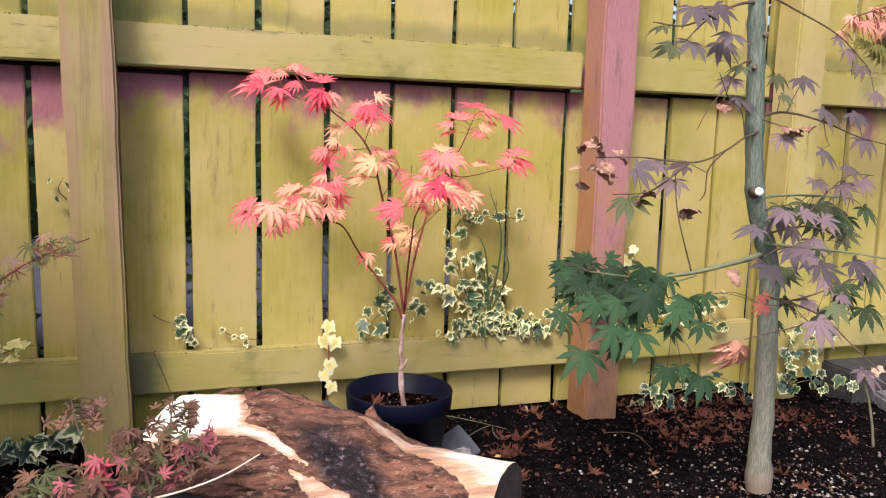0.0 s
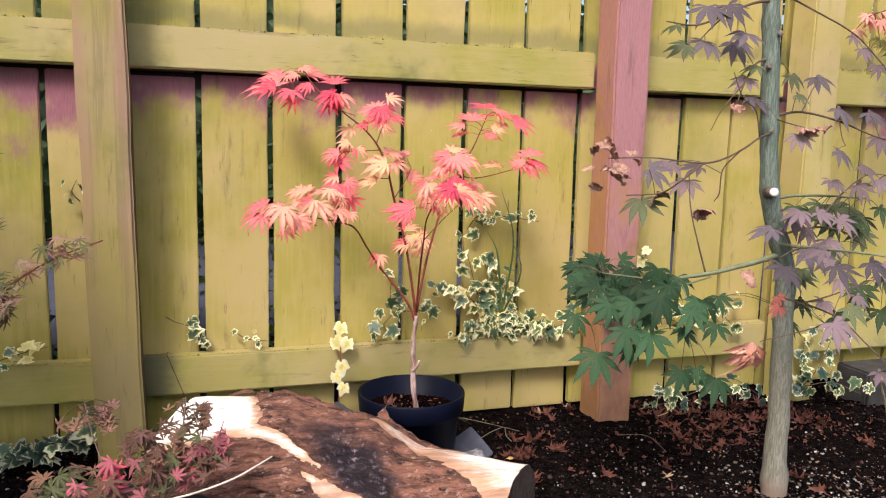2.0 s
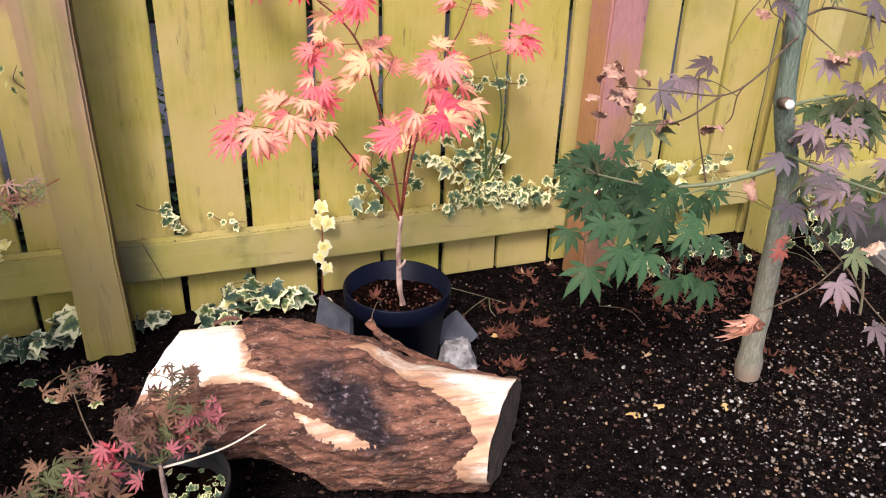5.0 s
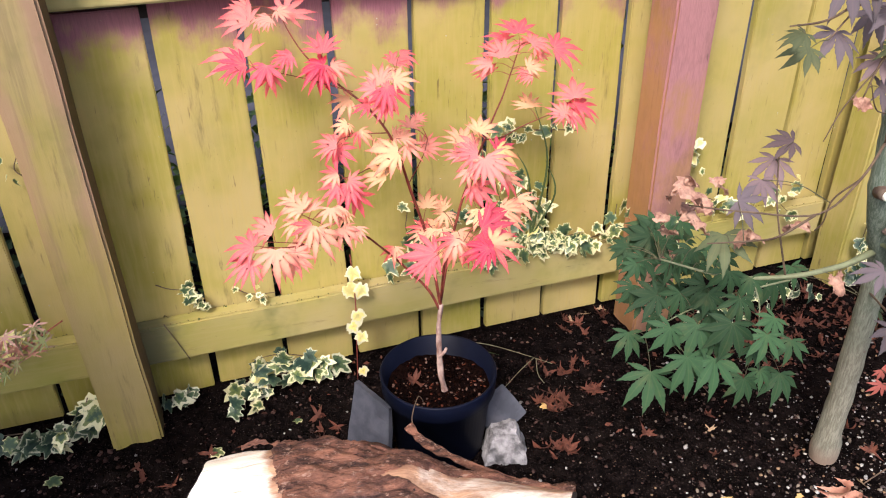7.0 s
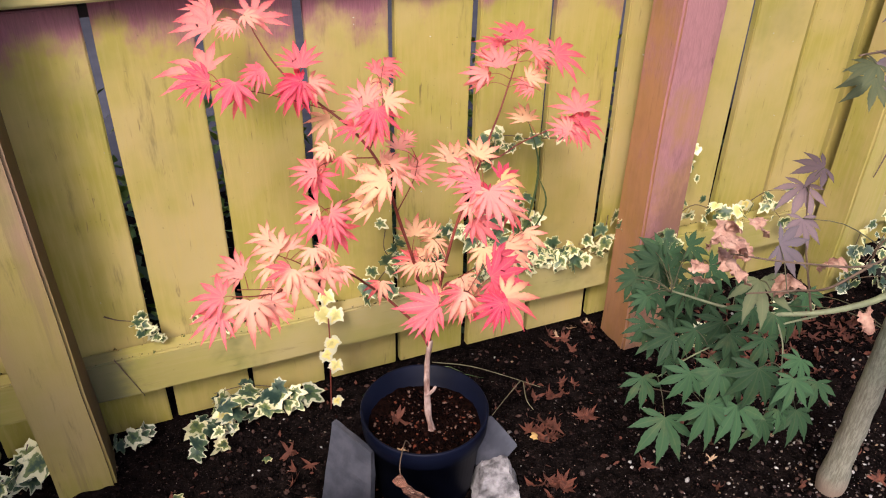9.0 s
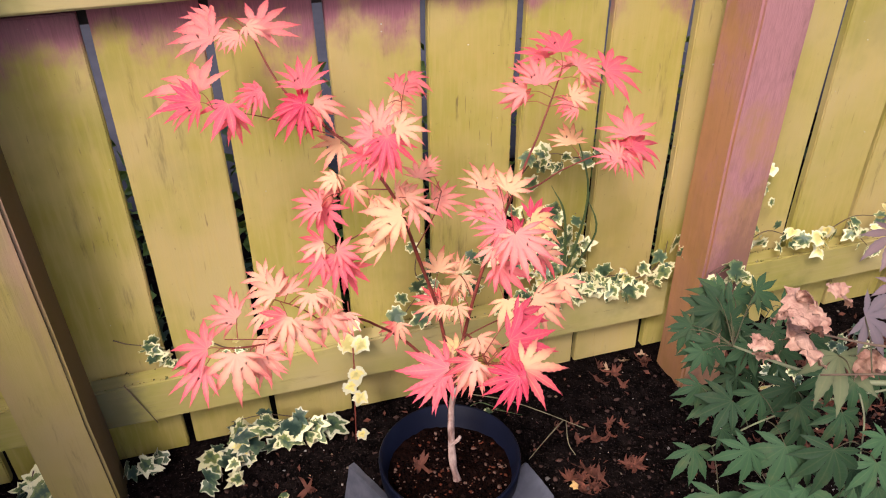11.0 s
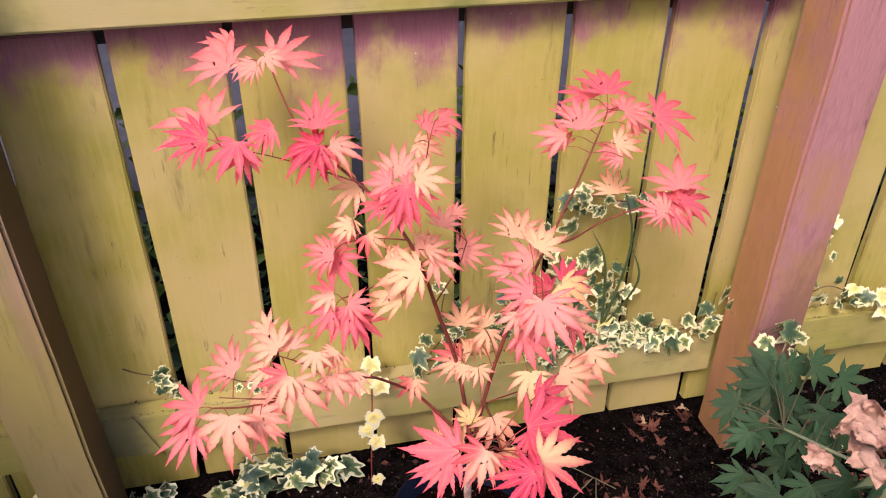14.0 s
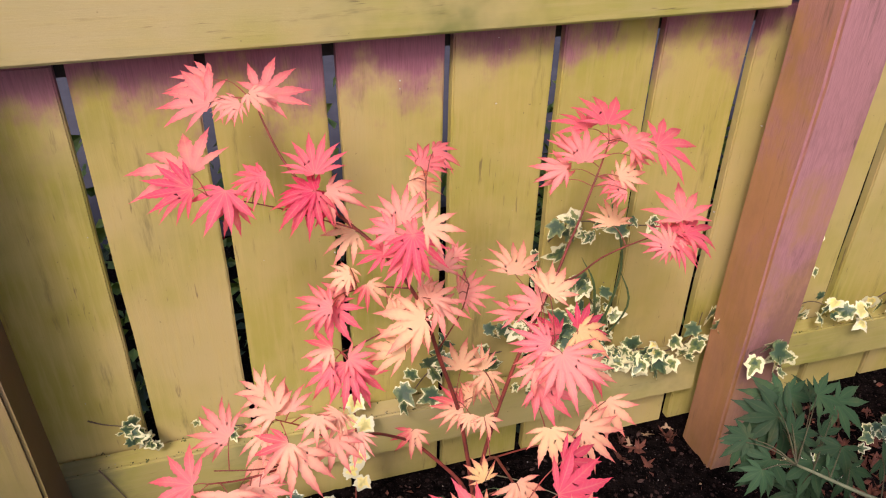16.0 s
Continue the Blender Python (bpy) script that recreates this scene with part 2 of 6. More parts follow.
MAT_POT = simple("dark_blue_black_plastic", (0.0026, 0.0038, 0.0115), (0.0042, 0.006, 0.017), 9, 0.50, 0.0003, specular=0.10)
MAT_COMPOST = simple("potting_compost", (0.002, 0.0012, 0.0012), (0.010, 0.0045, 0.0035), 150, 0.9, 0.004, specular=0.0)
MAT_SLATE = simple("grey_slab", (0.045, 0.048, 0.064), (0.080, 0.083, 0.105), 30, 0.7, 0.001)
MAT_STONE = simple("rough_pale_stone", (0.07, 0.066, 0.07), (0.40, 0.38, 0.39), 38, 0.85, 0.006)
MAT_CONCRETE = simple("grey_concrete_block", (0.03, 0.027, 0.026), (0.055, 0.05, 0.047), 26, 0.85, 0.002)
MAT_PAVING = simple("grey_paved_ground", (0.045, 0.045, 0.062), (0.062, 0.062, 0.082), 8, 0.8, 0.002)
MAT_DRY_PINK = simple("dry_pink_leaf", (0.53, 0.32, 0.235), (0.24, 0.11, 0.08), 60, 0.75, 0.003)
MAT_DRY_BROWN = simple("dry_brown_leaf", (0.185, 0.060, 0.035), (0.058, 0.018, 0.012), 90, 0.8, 0.002, vary=0.9)
MAT_DRY_TAN = simple("dry_tan_leaf", (0.48, 0.33, 0.2), (0.33, 0.2, 0.11), 60, 0.75, 0.002, vary=0.4)
MAT_FALLEN_YELLOW = simple("fallen_yellow_leaf", (0.72, 0.50, 0.22), (0.6, 0.36, 0.12), 60, 0.7, 0.001)
MAT_WEED = simple("dull_olive_stalk", (0.22, 0.20, 0.12), (0.15, 0.13, 0.08), 50, 0.7)
MAT_STRAW = simple("pale_dry_stalk", (0.50, 0.42, 0.33), (0.36, 0.29, 0.21), 50, 0.7)
MAT_GRASS = simple("green_grass_blade", (0.06, 0.10, 0.03), (0.09, 0.13, 0.045), 30, 0.6)
MAT_HEDGE = simple("hedge_leaf", (0.015, 0.03, 0.012), (0.05, 0.085, 0.028), 9, 0.6)
MAT_BLACK = simple("black_plastic", (0.012, 0.012, 0.013), (0.02, 0.02, 0.021), 12, 0.5, 0.0004)


def trunk_material():
    n = Nodes("striped_green_maple_bark")
    streak = n.noise(330, 5, 0.75, (1, 1, 0.11))
    fine = n.noise(220, 3, 0.6, (1, 1, 0.2))
    cloud = n.noise(12, 4, 0.6)
    x, y, z = split_xyz(n)
    high = n.step(n.math("ADD", z, n.math("MULTIPLY", n.math("SUBTRACT", cloud, 0.5), 0.3)), 0.22, 0.52)
    col = n.mix(n.step(streak, 0.38, 0.66), n.mix(high, (0.165, 0.155, 0.115), (0.085, 0.115, 0.085)), n.mix(high, (0.33, 0.315, 0.25), (0.21, 0.25, 0.205)))
    col = n.mix(n.math("MULTIPLY", n.step(cloud, 0.45, 0.7), 0.45), col, n.mix(high, (0.22, 0.22, 0.165), (0.125, 0.165, 0.125)))
    col = n.mix(n.math("SUBTRACT", 1.0, n.step(n.math("ADD", z, n.math("MULTIPLY", cloud, 0.08)), 0.02, 0.08)), col, (0.30, 0.215, 0.165))
    return n.finish(col, 0.65, n.math("ADD", streak, n.math("MULTIPLY", fine, 0.5)), 0.0006, 0.45)


def bark_material():
    n = Nodes("brown_log_bark")
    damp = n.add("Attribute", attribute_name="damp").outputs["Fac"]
    fibre = n.noise(48, 7, 0.75, (0.12, 1, 1), True)
    plate = n.noise(24, 6, 0.7, (0.6, 1, 1), True)
    fine = n.noise(150, 4, 0.7, (0.4, 1, 1), True)
    grit = n.noise(95, 5, 0.75, local=True)
    col = n.mix(n.step(fibre, 0.36, 0.66), (0.026, 0.010, 0.008), (0.32, 0.14, 0.088))
    col = n.mix(n.math("MULTIPLY", n.step(fine, 0.56, 0.66), 0.75), col, (0.46, 0.29, 0.22))
    col = n.mix(n.math("MULTIPLY", n.step(plate, 0.50, 0.62), 0.5), col, (0.12, 0.05, 0.038))
    # darker bark of the hollow; its pale specks are highlights put into the colour
    hollow_col = n.mix(n.step(grit, 0.52, 0.68), (0.010, 0.005, 0.008), (0.36, 0.27, 0.30))
    hollow_col = n.mix(n.math("MULTIPLY", n.step(plate, 0.44, 0.62), 0.8), hollow_col, (0.024, 0.012, 0.014))
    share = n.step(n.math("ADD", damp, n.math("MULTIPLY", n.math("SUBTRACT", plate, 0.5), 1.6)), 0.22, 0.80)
    col = n.mix(share, col, hollow_col)
    col = n.mix(n.step(n.noise(44, 6, 0.75, (0.25, 1, 1), True), 0.58, 0.66), col, (0.016, 0.008, 0.007))
    relief = n.math("ADD", n.math("ADD", plate, fibre), n.math("MULTIPLY", fine, 0.6))
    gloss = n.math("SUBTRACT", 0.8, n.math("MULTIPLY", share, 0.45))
    return n.finish(col, gloss, relief, 0.008, 1.0)


def bare_wood_material():
    n = Nodes("pale_bare_log_wood")
    inner = n.add("Attribute", attribute_name="strip").outputs["Fac"]
    grain = n.noise(60, 5, 0.65, (0.07, 1, 1), True)
    fine = n.noise(240, 3, 0.6, (0.05, 1, 1), True)
    cloud = n.noise(14, 6, 0.7, (0.3, 1, 1), True)
    col = n.mix(n.step(grain, 0.4, 0.7), (0.93, 0.87, 0.79), (0.80, 0.66, 0.53))
    raw = n.step(n.math("ADD", n.math("MULTIPLY", inner, -1.0), n.math("MULTIPLY", n.math("SUBTRACT", cloud, 0.5), 2.2)), -0.68, -0.05)
    col = n.mix(n.math("MULTIPLY", raw, 0.9), col, n.mix(n.step(grain, 0.35, 0.65), (0.58, 0.30, 0.15), (0.28, 0.12, 0.06)))
    col = n.mix(n.math("MULTIPLY", n.step(fine, 0.56, 0.72), 0.55), col, (0.34, 0.17, 0.09))
    return n.finish(col, 0.7, n.math("ADD", grain, n.math("MULTIPLY", fine, 0.6)), 0.0028, 0.8)


def ivy_material(name, inner, mid, rim, thin=0.0):
    n = Nodes(name)
    e = n.add("Attribute", attribute_name="reach").outputs["Fac"]
    blot = n.noise(70, 3, 0.6)
    shift = n.math("MULTIPLY", n.math("SUBTRACT", n.random(), 0.5), 0.55)
    f = n.math("ADD", n.math("ADD", e, shift), n.math("MULTIPLY", n.math("SUBTRACT", blot, 0.5), 1.5))
    tint = n.mix(n.math("MULTIPLY", n.random(), 0.7), mid, tuple(c * k for c, k in zip(mid, (1.5, 1.35, 0.75))))
    col = n.mix(n.step(f, 0.20, 0.60), inner, tint)
    col = n.mix(n.step(f, 0.66 + thin, 0.80 + thin), col, rim)
    col = n.mix(n.math("MULTIPLY", n.step(n.noise(180, 2, 0.6), 0.55, 0.75), 0.3), col, inner)
    n.finish(col, 0.42, blot, 0.001, 0.4, specular=0.45)
    return n.translucent(col, 0.15)


MAT_TRUNK = trunk_material()
MAT_BARK = bark_material()
MAT_BARE_WOOD = bare_wood_material()
MAT_IVY = ivy_material("variegated_ivy_leaf", (0.05, 0.095, 0.05), (0.16, 0.21, 0.085), (0.84, 0.80, 0.48))
MAT_IVY_YELLOW = ivy_material("yellowed_ivy_leaf", (0.70, 0.62, 0.22), (0.80, 0.73, 0.36), (0.86, 0.82, 0.55))
# thin-edged ivy leaves, shade put into their darker colours
MAT_IVY_SHADED = ivy_material("shaded_variegated_ivy_leaf", (0.022, 0.05, 0.038), (0.06, 0.10, 0.065), (0.60, 0.60, 0.42), 0.12)

# ---- building helpers ----


def world_of(ob):
    if ob.parent is None:
        return ob.matrix_basis.copy()
    return world_of(ob.parent) @ ob.matrix_parent_inverse @ ob.matrix_basis


def attach(ob, parent):
    ob.parent = parent
    ob.matrix_parent_inverse = world_of(parent).inverted()
    return ob


def mesh_of(name, bm, material, smooth=True):
    me = bpy.data.meshes.new(name)
    bm.normal_update()
    bm.to_mesh(me)
    bm.free()
    me.materials.append(material)
    if smooth:
        me.shade_smooth()
    return me


def part(name, bm, material, parent, label="", smooth=True):
    ob = new(name, mesh_of(name, bm, material, smooth))
    attach(ob, parent)
    return tagged(ob, label)


def thing(name, at, label, category, group="", kind=""):
    ob = new(name)
    ob.empty_display_size = 0.05
    ob.matrix_basis = Matrix.Translation(at)
    return tagged(ob, label, category, group, kind)


def solid(name, bm, material, label, category, group="", kind="", at=(0, 0, 0), smooth=True):
    """A thing of one mesh, its origin at its base."""
    bmesh.ops.translate(bm, verts=bm.verts, vec=-Vector(at))
    ob = new(name, mesh_of(name, bm, material, smooth))
    ob.matrix_basis = Matrix.Translation(at)
    return tagged(ob, label, category, group, kind)


def box(x0, x1, y0, y1, z0, z1, bevel=0.003, wobble=0.0, cuts=0, seed=0):
    bm = bmesh.new()
    bmesh.ops.create_cube(bm, size=1)
    for v in bm.verts:
        v.co = Vector(((x0 + x1) / 2 + v.co.x * (x1 - x0), (y0 + y1) / 2 + v.co.y * (y1 - y0), (z0 + z1) / 2 + v.co.z * (z1 - z0)))
    if cuts:
        long_edges = [e for e in bm.edges if abs(e.calc_length() - max(x1 - x0, y1 - y0, z1 - z0)) < 1e-5]
        bmesh.ops.subdivide_edges(bm, edges=long_edges, cuts=cuts, use_grid_fill=True)
    if bevel:
        sharp = [e for e in bm.edges if len(e.link_faces) == 2 and e.calc_face_angle(0) > 0.5]
        bmesh.ops.bevel(bm, geom=sharp, offset=bevel, segments=2, affect="EDGES")
    if wobble:
        for v in bm.verts:
            p = v.co * 6 + Vector((seed * 3.1, seed * 1.7, 0))
            v.co += Vector((noise.noise(p), noise.noise(p + Vector((9, 0, 0))) * 0.6, 0)) * wobble
    return bm


def tube(bm, points, radii, sides=8, cap=True, lumps=0.0):
    """A tapered limb along points, joined into bm."""
    pts = [Vector(p) for p in points]
    rings, side = [], None
    for i, p in enumerate(pts):
        d = (pts[min(i + 1, len(pts) - 1)] - pts[max(i - 1, 0)]).normalized()
        if side is None:
            side = d.cross(Vector((0.31, 0.83, 0.46))).normalized()
        side = (side - d * side.dot(d)).normalized()
        up = d.cross(side)
        ring = []
        for k in range(sides):
            a = math.tau * k / sides
            r = radii[i] * (1 + lumps * noise.noise(p * 30 + Vector((math.cos(a), math.sin(a), 0)) * 1.5))
            ring.append(bm.verts.new(p + side * (math.cos(a) * r) + up * (math.sin(a) * r)))
        rings.append(ring)
    for a, b in zip(rings, rings[1:]):
        for k in range(sides):
            bm.faces.new((a[k], a[(k + 1) % sides], b[(k + 1) % sides], b[k]))
    if cap:
        bm.faces.new(rings[0][::-1])
        bm.faces.new(rings[-1])
    return bm


def smooth_line(points, steps=6):
    """A Catmull-Rom curve through points."""
    p = [Vector(q) for q in points]
    p = [p[0] * 2 - p[1], *p, p[-1] * 2 - p[-2]]
    out = []
    for i in range(1, len(p) - 2):
        for s in range(steps):
            t = s / steps
            a, b, c, d = p[i - 1], p[i], p[i + 1], p[i + 2]
            out.append(0.5 * (2 * b + (c - a) * t + (2 * a - 5 * b + 4 * c - d) * t * t + (3 * b - a - 3 * c + d) * t ** 3))
    out.append(p[-2])
    return out


def limb(points, r0, r1, steps=6, sides=8, lumps=0.12):
    line = smooth_line(points, steps)
    n = len(line) - 1
    return tube(bmesh.new(), line, [r0 + (r1 - r0) * i / n for i in range(n + 1)], sides, True, lumps), line


def frame_of(at, tip_way, normal, size):
    """The pose of a leaf whose own y runs to its tip and z is its upper side."""
    y = Vector(tip_way).normalized()
    z = Vector(normal)
    z = (z - y * z.dot(y)).normalized()
    x = y.cross(z)
    m = Matrix((x, y, z)).transposed().to_4x4()
    return Matrix.Translation(at) @ m @ Matrix.Scale(size, 4)


def palmate_mesh(name, material, lobes, spread, width, sinus, droop, fold, seed, teeth=0.0, short=0.50):
    """A maple leaf 1 long from its base to the middle tip, origin at 0.42 of that: pointed lobes, each folded on its rib."""
    rnd = random.Random(seed)
    bm = bmesh.new()
    reach, rib, across = bm.verts.layers.float.new("reach"), bm.verts.layers.float.new("rib"), bm.verts.layers.float.new("across")

    def vert(x, y, lift, e, r):
        d = math.hypot(x, y)
        v = bm.verts.new((x, y - 0.42, lift - droop * d * d + 0.02 * math.sin(7 * x + seed)))
        v[reach], v[rib], v[across] = e, r, x
        return v

    base = vert(0, 0, 0, 0.0, 1.0)
    half = (lobes - 1) / 2
    angles = [spread * (i - half) / half + rnd.uniform(-3, 3) for i in range(lobes)]
    lengths = [(1.0 - short * (abs(i - half) / half) ** 1.9) * rnd.uniform(0.92, 1.06) for i in range(lobes)]

    def at(angle, r):
        return r * math.sin(radians(angle)), r * math.cos(radians(angle))

    gaps = [vert(*at(angles[0] - 24, 0.16), fold * 0.3, 0.3, 0.0)]
    for i in range(lobes - 1):
        gaps.append(vert(*at((angles[i] + angles[i + 1]) / 2, sinus * (lengths[i] + lengths[i + 1]) / 2), fold * 0.5, 0.35, 0.0))
    gaps.append(vert(*at(angles[-1] + 24, 0.16), fold * 0.3, 0.3, 0.0))
    shape = ((0.30, 0.70), (0.44, 0.97), (0.55, 1.0), (0.66, 0.83), (0.78, 0.48), (0.90, 0.17), (1.0, 0.0))
    stations = []
    for n in range(11):
        s = 0.30 + 0.064 * n
        for (s0, w0), (s1, w1) in zip(shape, shape[1:]):
            if s0 <= s <= s1 + 1e-9:
                stations.append((s, w0 + (w1 - w0) * (s - s0) / (s1 - s0), 1.15 * s))
                break
    for i in range(lobes):
        L, a = lengths[i], angles[i]
        curl, sway = rnd.uniform(-0.10, 0.07), rnd.uniform(-5, 5)
        w = width * L * rnd.uniform(0.85, 1.12)
        g0, g1 = gaps[i], gaps[i + 1]
        prev = None
        for n, (s, wide, e) in enumerate(stations):
            ang = a + sway * s * s
            x, y = at(ang, L * s)
            ca, sa = math.cos(radians(ang)), math.sin(radians(ang))
            bend = curl * s * s
            saw = teeth * (0.55 if n % 2 else -0.45) * min(1.0, wide * 1.6)
            row = [vert(x - ca * w * (wide + saw), y + sa * w * (wide + saw), fold * wide + bend, e, 0.0),
                   vert(x, y, bend, e - 0.05, 1.0),
                   vert(x + ca * w * (wide + saw), y - sa * w * (wide + saw), fold * wide + bend, e, 0.0)]
            if prev is None:
                for f in ((base, row[1], row[0], g0), (base, g1, row[2], row[1])):
                    bm.faces.new(f)
            else:
                for k in range(2):
                    bm.faces.new((prev[k], prev[k + 1], row[k + 1], row[k]))
            prev = row
        tip = vert(*at(a + sway, L), curl, 1.2, 0.6)
        bm.faces.new((prev[0], prev[1], tip))
        bm.faces.new((prev[1], prev[2], tip))
    bmesh.ops.recalc_face_normals(bm, faces=bm.faces)
    return mesh_of(name, bm, material)


def ivy_mesh(name, material, seed, blunt=0.31):
    """An ivy leaf 1 long: shallow blunt lobes round a centre, the pale margin by its distance from it."""
    rnd = random.Random(seed)
    bm = bmesh.new()
    reach = bm.verts.layers.float.new("reach")
    outline = []
    side = rnd.uniform(50, 64)
    tips = [(0, 0.64), (side, rnd.uniform(0.44, 0.54)), (118, rnd.uniform(0.34, 0.42)), (-118, rnd.uniform(0.34, 0.42)), (-side + rnd.uniform(-6, 6), rnd.uniform(0.44, 0.54))]
    for a in range(-180, 180, 9):
        r = blunt + 0.02 * math.sin(a * 0.11 + seed)
        for ta, tr in tips:
            d = abs((a - ta + 180) % 360 - 180)
            r = max(r, tr * (1 - 0.60 * (d / 34.0) ** 0.85) if d < 34 else 0)
        r *= rnd.uniform(0.96, 1.04)
        if abs(a) > 168:
            r *= 0.62
        outline.append((a, r))
    centre = bm.verts.new((0, 0, 0))
    centre[reach] = 0.0
    rings = []
    for s, e in ((0.55, 0.45), (1.0, 1.0)):
        ring = []
        for a, r in outline:
            x, y = r * s * math.sin(radians(a)), r * s * math.cos(radians(a))
            v = bm.verts.new((x, y, -0.35 * (x * x + y * y) + 0.05 * math.sin(5 * x + seed) + 0.04 * math.cos(6 * y + 2 * seed) + 0.12 * abs(x)))
            v[reach] = e
            ring.append(v)
        rings.append(ring)
    n = len(outline)
    for k in range(n):
        j = (k + 1) % n
        bm.faces.new((centre, rings[0][j], rings[0][k]))
        bm.faces.new((rings[0][k], rings[0][j], rings[1][j], rings[1][k]))
    bmesh.ops.recalc_face_normals(bm, faces=bm.faces)
    return mesh_of(name, bm, material)


def crumpled_mesh(name, material, seed, squash=0.6, size=1.0):
    """A dead maple leaf curled up on itself: lobes bent in and twisted."""
    rnd = random.Random(seed)
    bm = bmesh.new()
    for i in range(7):
        a = math.tau * i / 7 * 0.8 + rnd.uniform(-0.5, 0.5)
        L, bend, twist = rnd.uniform(0.35, 0.7), rnd.uniform(0.3, 2.6) * rnd.choice((-1, 1, 1)), rnd.uniform(-1.8, 1.8)
        prev, p, d = None, Vector((0, 0, 0)), Vector((math.cos(a), math.sin(a), 0.15))
        side = Vector((-math.sin(a), math.cos(a), 0))
        up = Vector((0, 0, 1))
        for s in range(7):
            t = s / 6
            w = 0.080 * math.sin(math.pi * min(1, 0.22 + t * 0.8)) * (1 - t * 0.35) * (0.02 if s == 6 else 1)
            sd = (side * math.cos(twist * t) + up * math.sin(twist * t)) * w
            lift = up * (abs(w) * 0.5)
            row = [bm.verts.new(p - sd + lift), bm.verts.new(p), bm.verts.new(p + sd + lift)]
            if prev:
                for k in range(2):
                    bm.faces.new((prev[k], prev[k + 1], row[k + 1], row[k]))
            prev = row
            turn = Matrix.Rotation(bend / 6, 3, side)
            d, up = turn @ d, turn @ up
            d.z = d.z * 0.8 + 0.16 * rnd.uniform(-1, 1)
            p = p + d.normalized() * (L / 6)
    for v in bm.verts:
        v.co = Vector((v.co.x, v.co.y, abs(v.co.z) * squash)) * size
    bmesh.ops.recalc_face_normals(bm, faces=bm.faces)
    return mesh_of(name, bm, material)


def rolled_mesh(name, material, seed, loose=1.0):
    """A broad dead leaf, rolled and wrinkled, about 1 across."""
    rnd = random.Random(seed)
    bm = bmesh.new()
    shift = Vector((seed * 1.7, seed * 0.6, 0))
    n, turns = 16, rnd.uniform(2.2, 3.6) * loose
    rows = []
    for i in range(n + 1):
        row = []
        for k in range(n + 1):
            u, v = i / n * 2 - 1, k / n * 2 - 1
            lobe = 1 - 0.24 * abs(math.sin(4.5 * math.atan2(v, u) + seed)) * min(1.0, math.hypot(u, v) ** 2)
            u, v = u * math.sqrt(1 - v * v / 2) * 0.5 * lobe, v * math.sqrt(1 - u * u / 2) * 0.5 * lobe
            p = Vector((u, v, 0))
            r = 0.5 / turns * 2
            q = Vector((math.sin(u / r) * r, v, (1 - math.cos(u / r)) * r))
            q += Vector((noise.noise(p * 5 + shift), noise.noise(p * 5 + shift * 2), noise.noise(p * 6 + shift * 3))) * 0.13
            q.z += 0.10 * noise.noise(p * 14 + shift)
            row.append(bm.verts.new(q))
        rows.append(row)
    for a, b in zip(rows, rows[1:]):
        for k in range(n):
            bm.faces.new((a[k], b[k], b[k + 1], a[k + 1]))
    return mesh_of(name, bm, material)

# ---- ground and what lies behind the fence ----


def spaced(parts):
    out = []
    for a, b, step in parts:
        n = max(1, round((b - a) / step))
        out += [a + (b - a) * i / n for i in range(n)]
    return out + [parts[-1][1]]


GROUND_Z = -0.015


def ground_height(x, y):
    near = max(0.0, min(1.0, (2.4 - abs(x - 0.5)) / 0.6)) * max(0.0, min(1.0, (1.95 - y) / 0.12)) * max(0.0, min(1.0, (y + 0.6) / 0.4))
    p = Vector((x, y, 0))
    h = 0.010 * noise.noise(p * 4) + 0.007 * noise.noise(p * 15) + 0.0055 * noise.noise(p * 40) + 0.003 * noise.noise(p * 95)
    return GROUND_Z - 0.004 + h * near


xs = spaced([(-60, -4, 8), (-4, -0.7, 0.3), (-0.7, 1.9, 0.009), (1.9, 4, 0.3), (4, 60, 8)])
ys = spaced([(-60, -2, 8), (-2, 0.8, 0.2), (0.8, 1.95, 0.009), (1.95, 4, 0.4), (4, 80, 8)])
ground_mesh = bpy.data.meshes.new("ground")
ground_mesh.from_pydata(
    [(x, y, ground_height(x, y)) for y in ys for x in xs], [],
    [(j * len(xs) + i, j * len(xs) + i + 1, (j + 1) * len(xs) + i + 1, (j + 1) * len(xs) + i) for j in range(len(ys) - 1) for i in range(len(xs) - 1)])
ground_mesh.materials.append(MAT_SOIL)
ground_mesh.shade_smooth()
tagged(new("ground", ground_mesh), "dark crumbly garden soil of a planting bed", "ground", kind="structure")

solid("road", box(-12, 12, 2.75, 5.3, -0.04, 0.004, 0.002), MAT_PAVING, "grey paved driveway behind the fence", "driveway", kind="structure", at=(0, 4, 0))


def leaf_heap(name, count, place, size, material, label, category, seed, kind="stuff"):
    """Many small pointed leaves in one mesh."""
    rnd = random.Random(seed)
    verts, faces = [], []
    for _ in range(count):
        p = Vector(place(rnd))
        a = Euler((rnd.uniform(-1.2, 1.2), rnd.uniform(-1.2, 1.2), rnd.uniform(0, 6.28))).to_matrix()
        s = size * rnd.uniform(0.6, 1.4)
        k = len(verts)
        verts += [p + a @ Vector(q) * s for q in ((0, 0, 0), (0.32, 0.45, 0.1), (0, 1, 0), (-0.32, 0.45, 0.1))]
        faces += [(k, k + 1, k + 2), (k, k + 2, k + 3)]
    me = bpy.data.meshes.new(name)
    me.from_pydata(verts, [], faces)
    me.materials.append(material)
    return tagged(new(name, me), label, category, kind=kind)


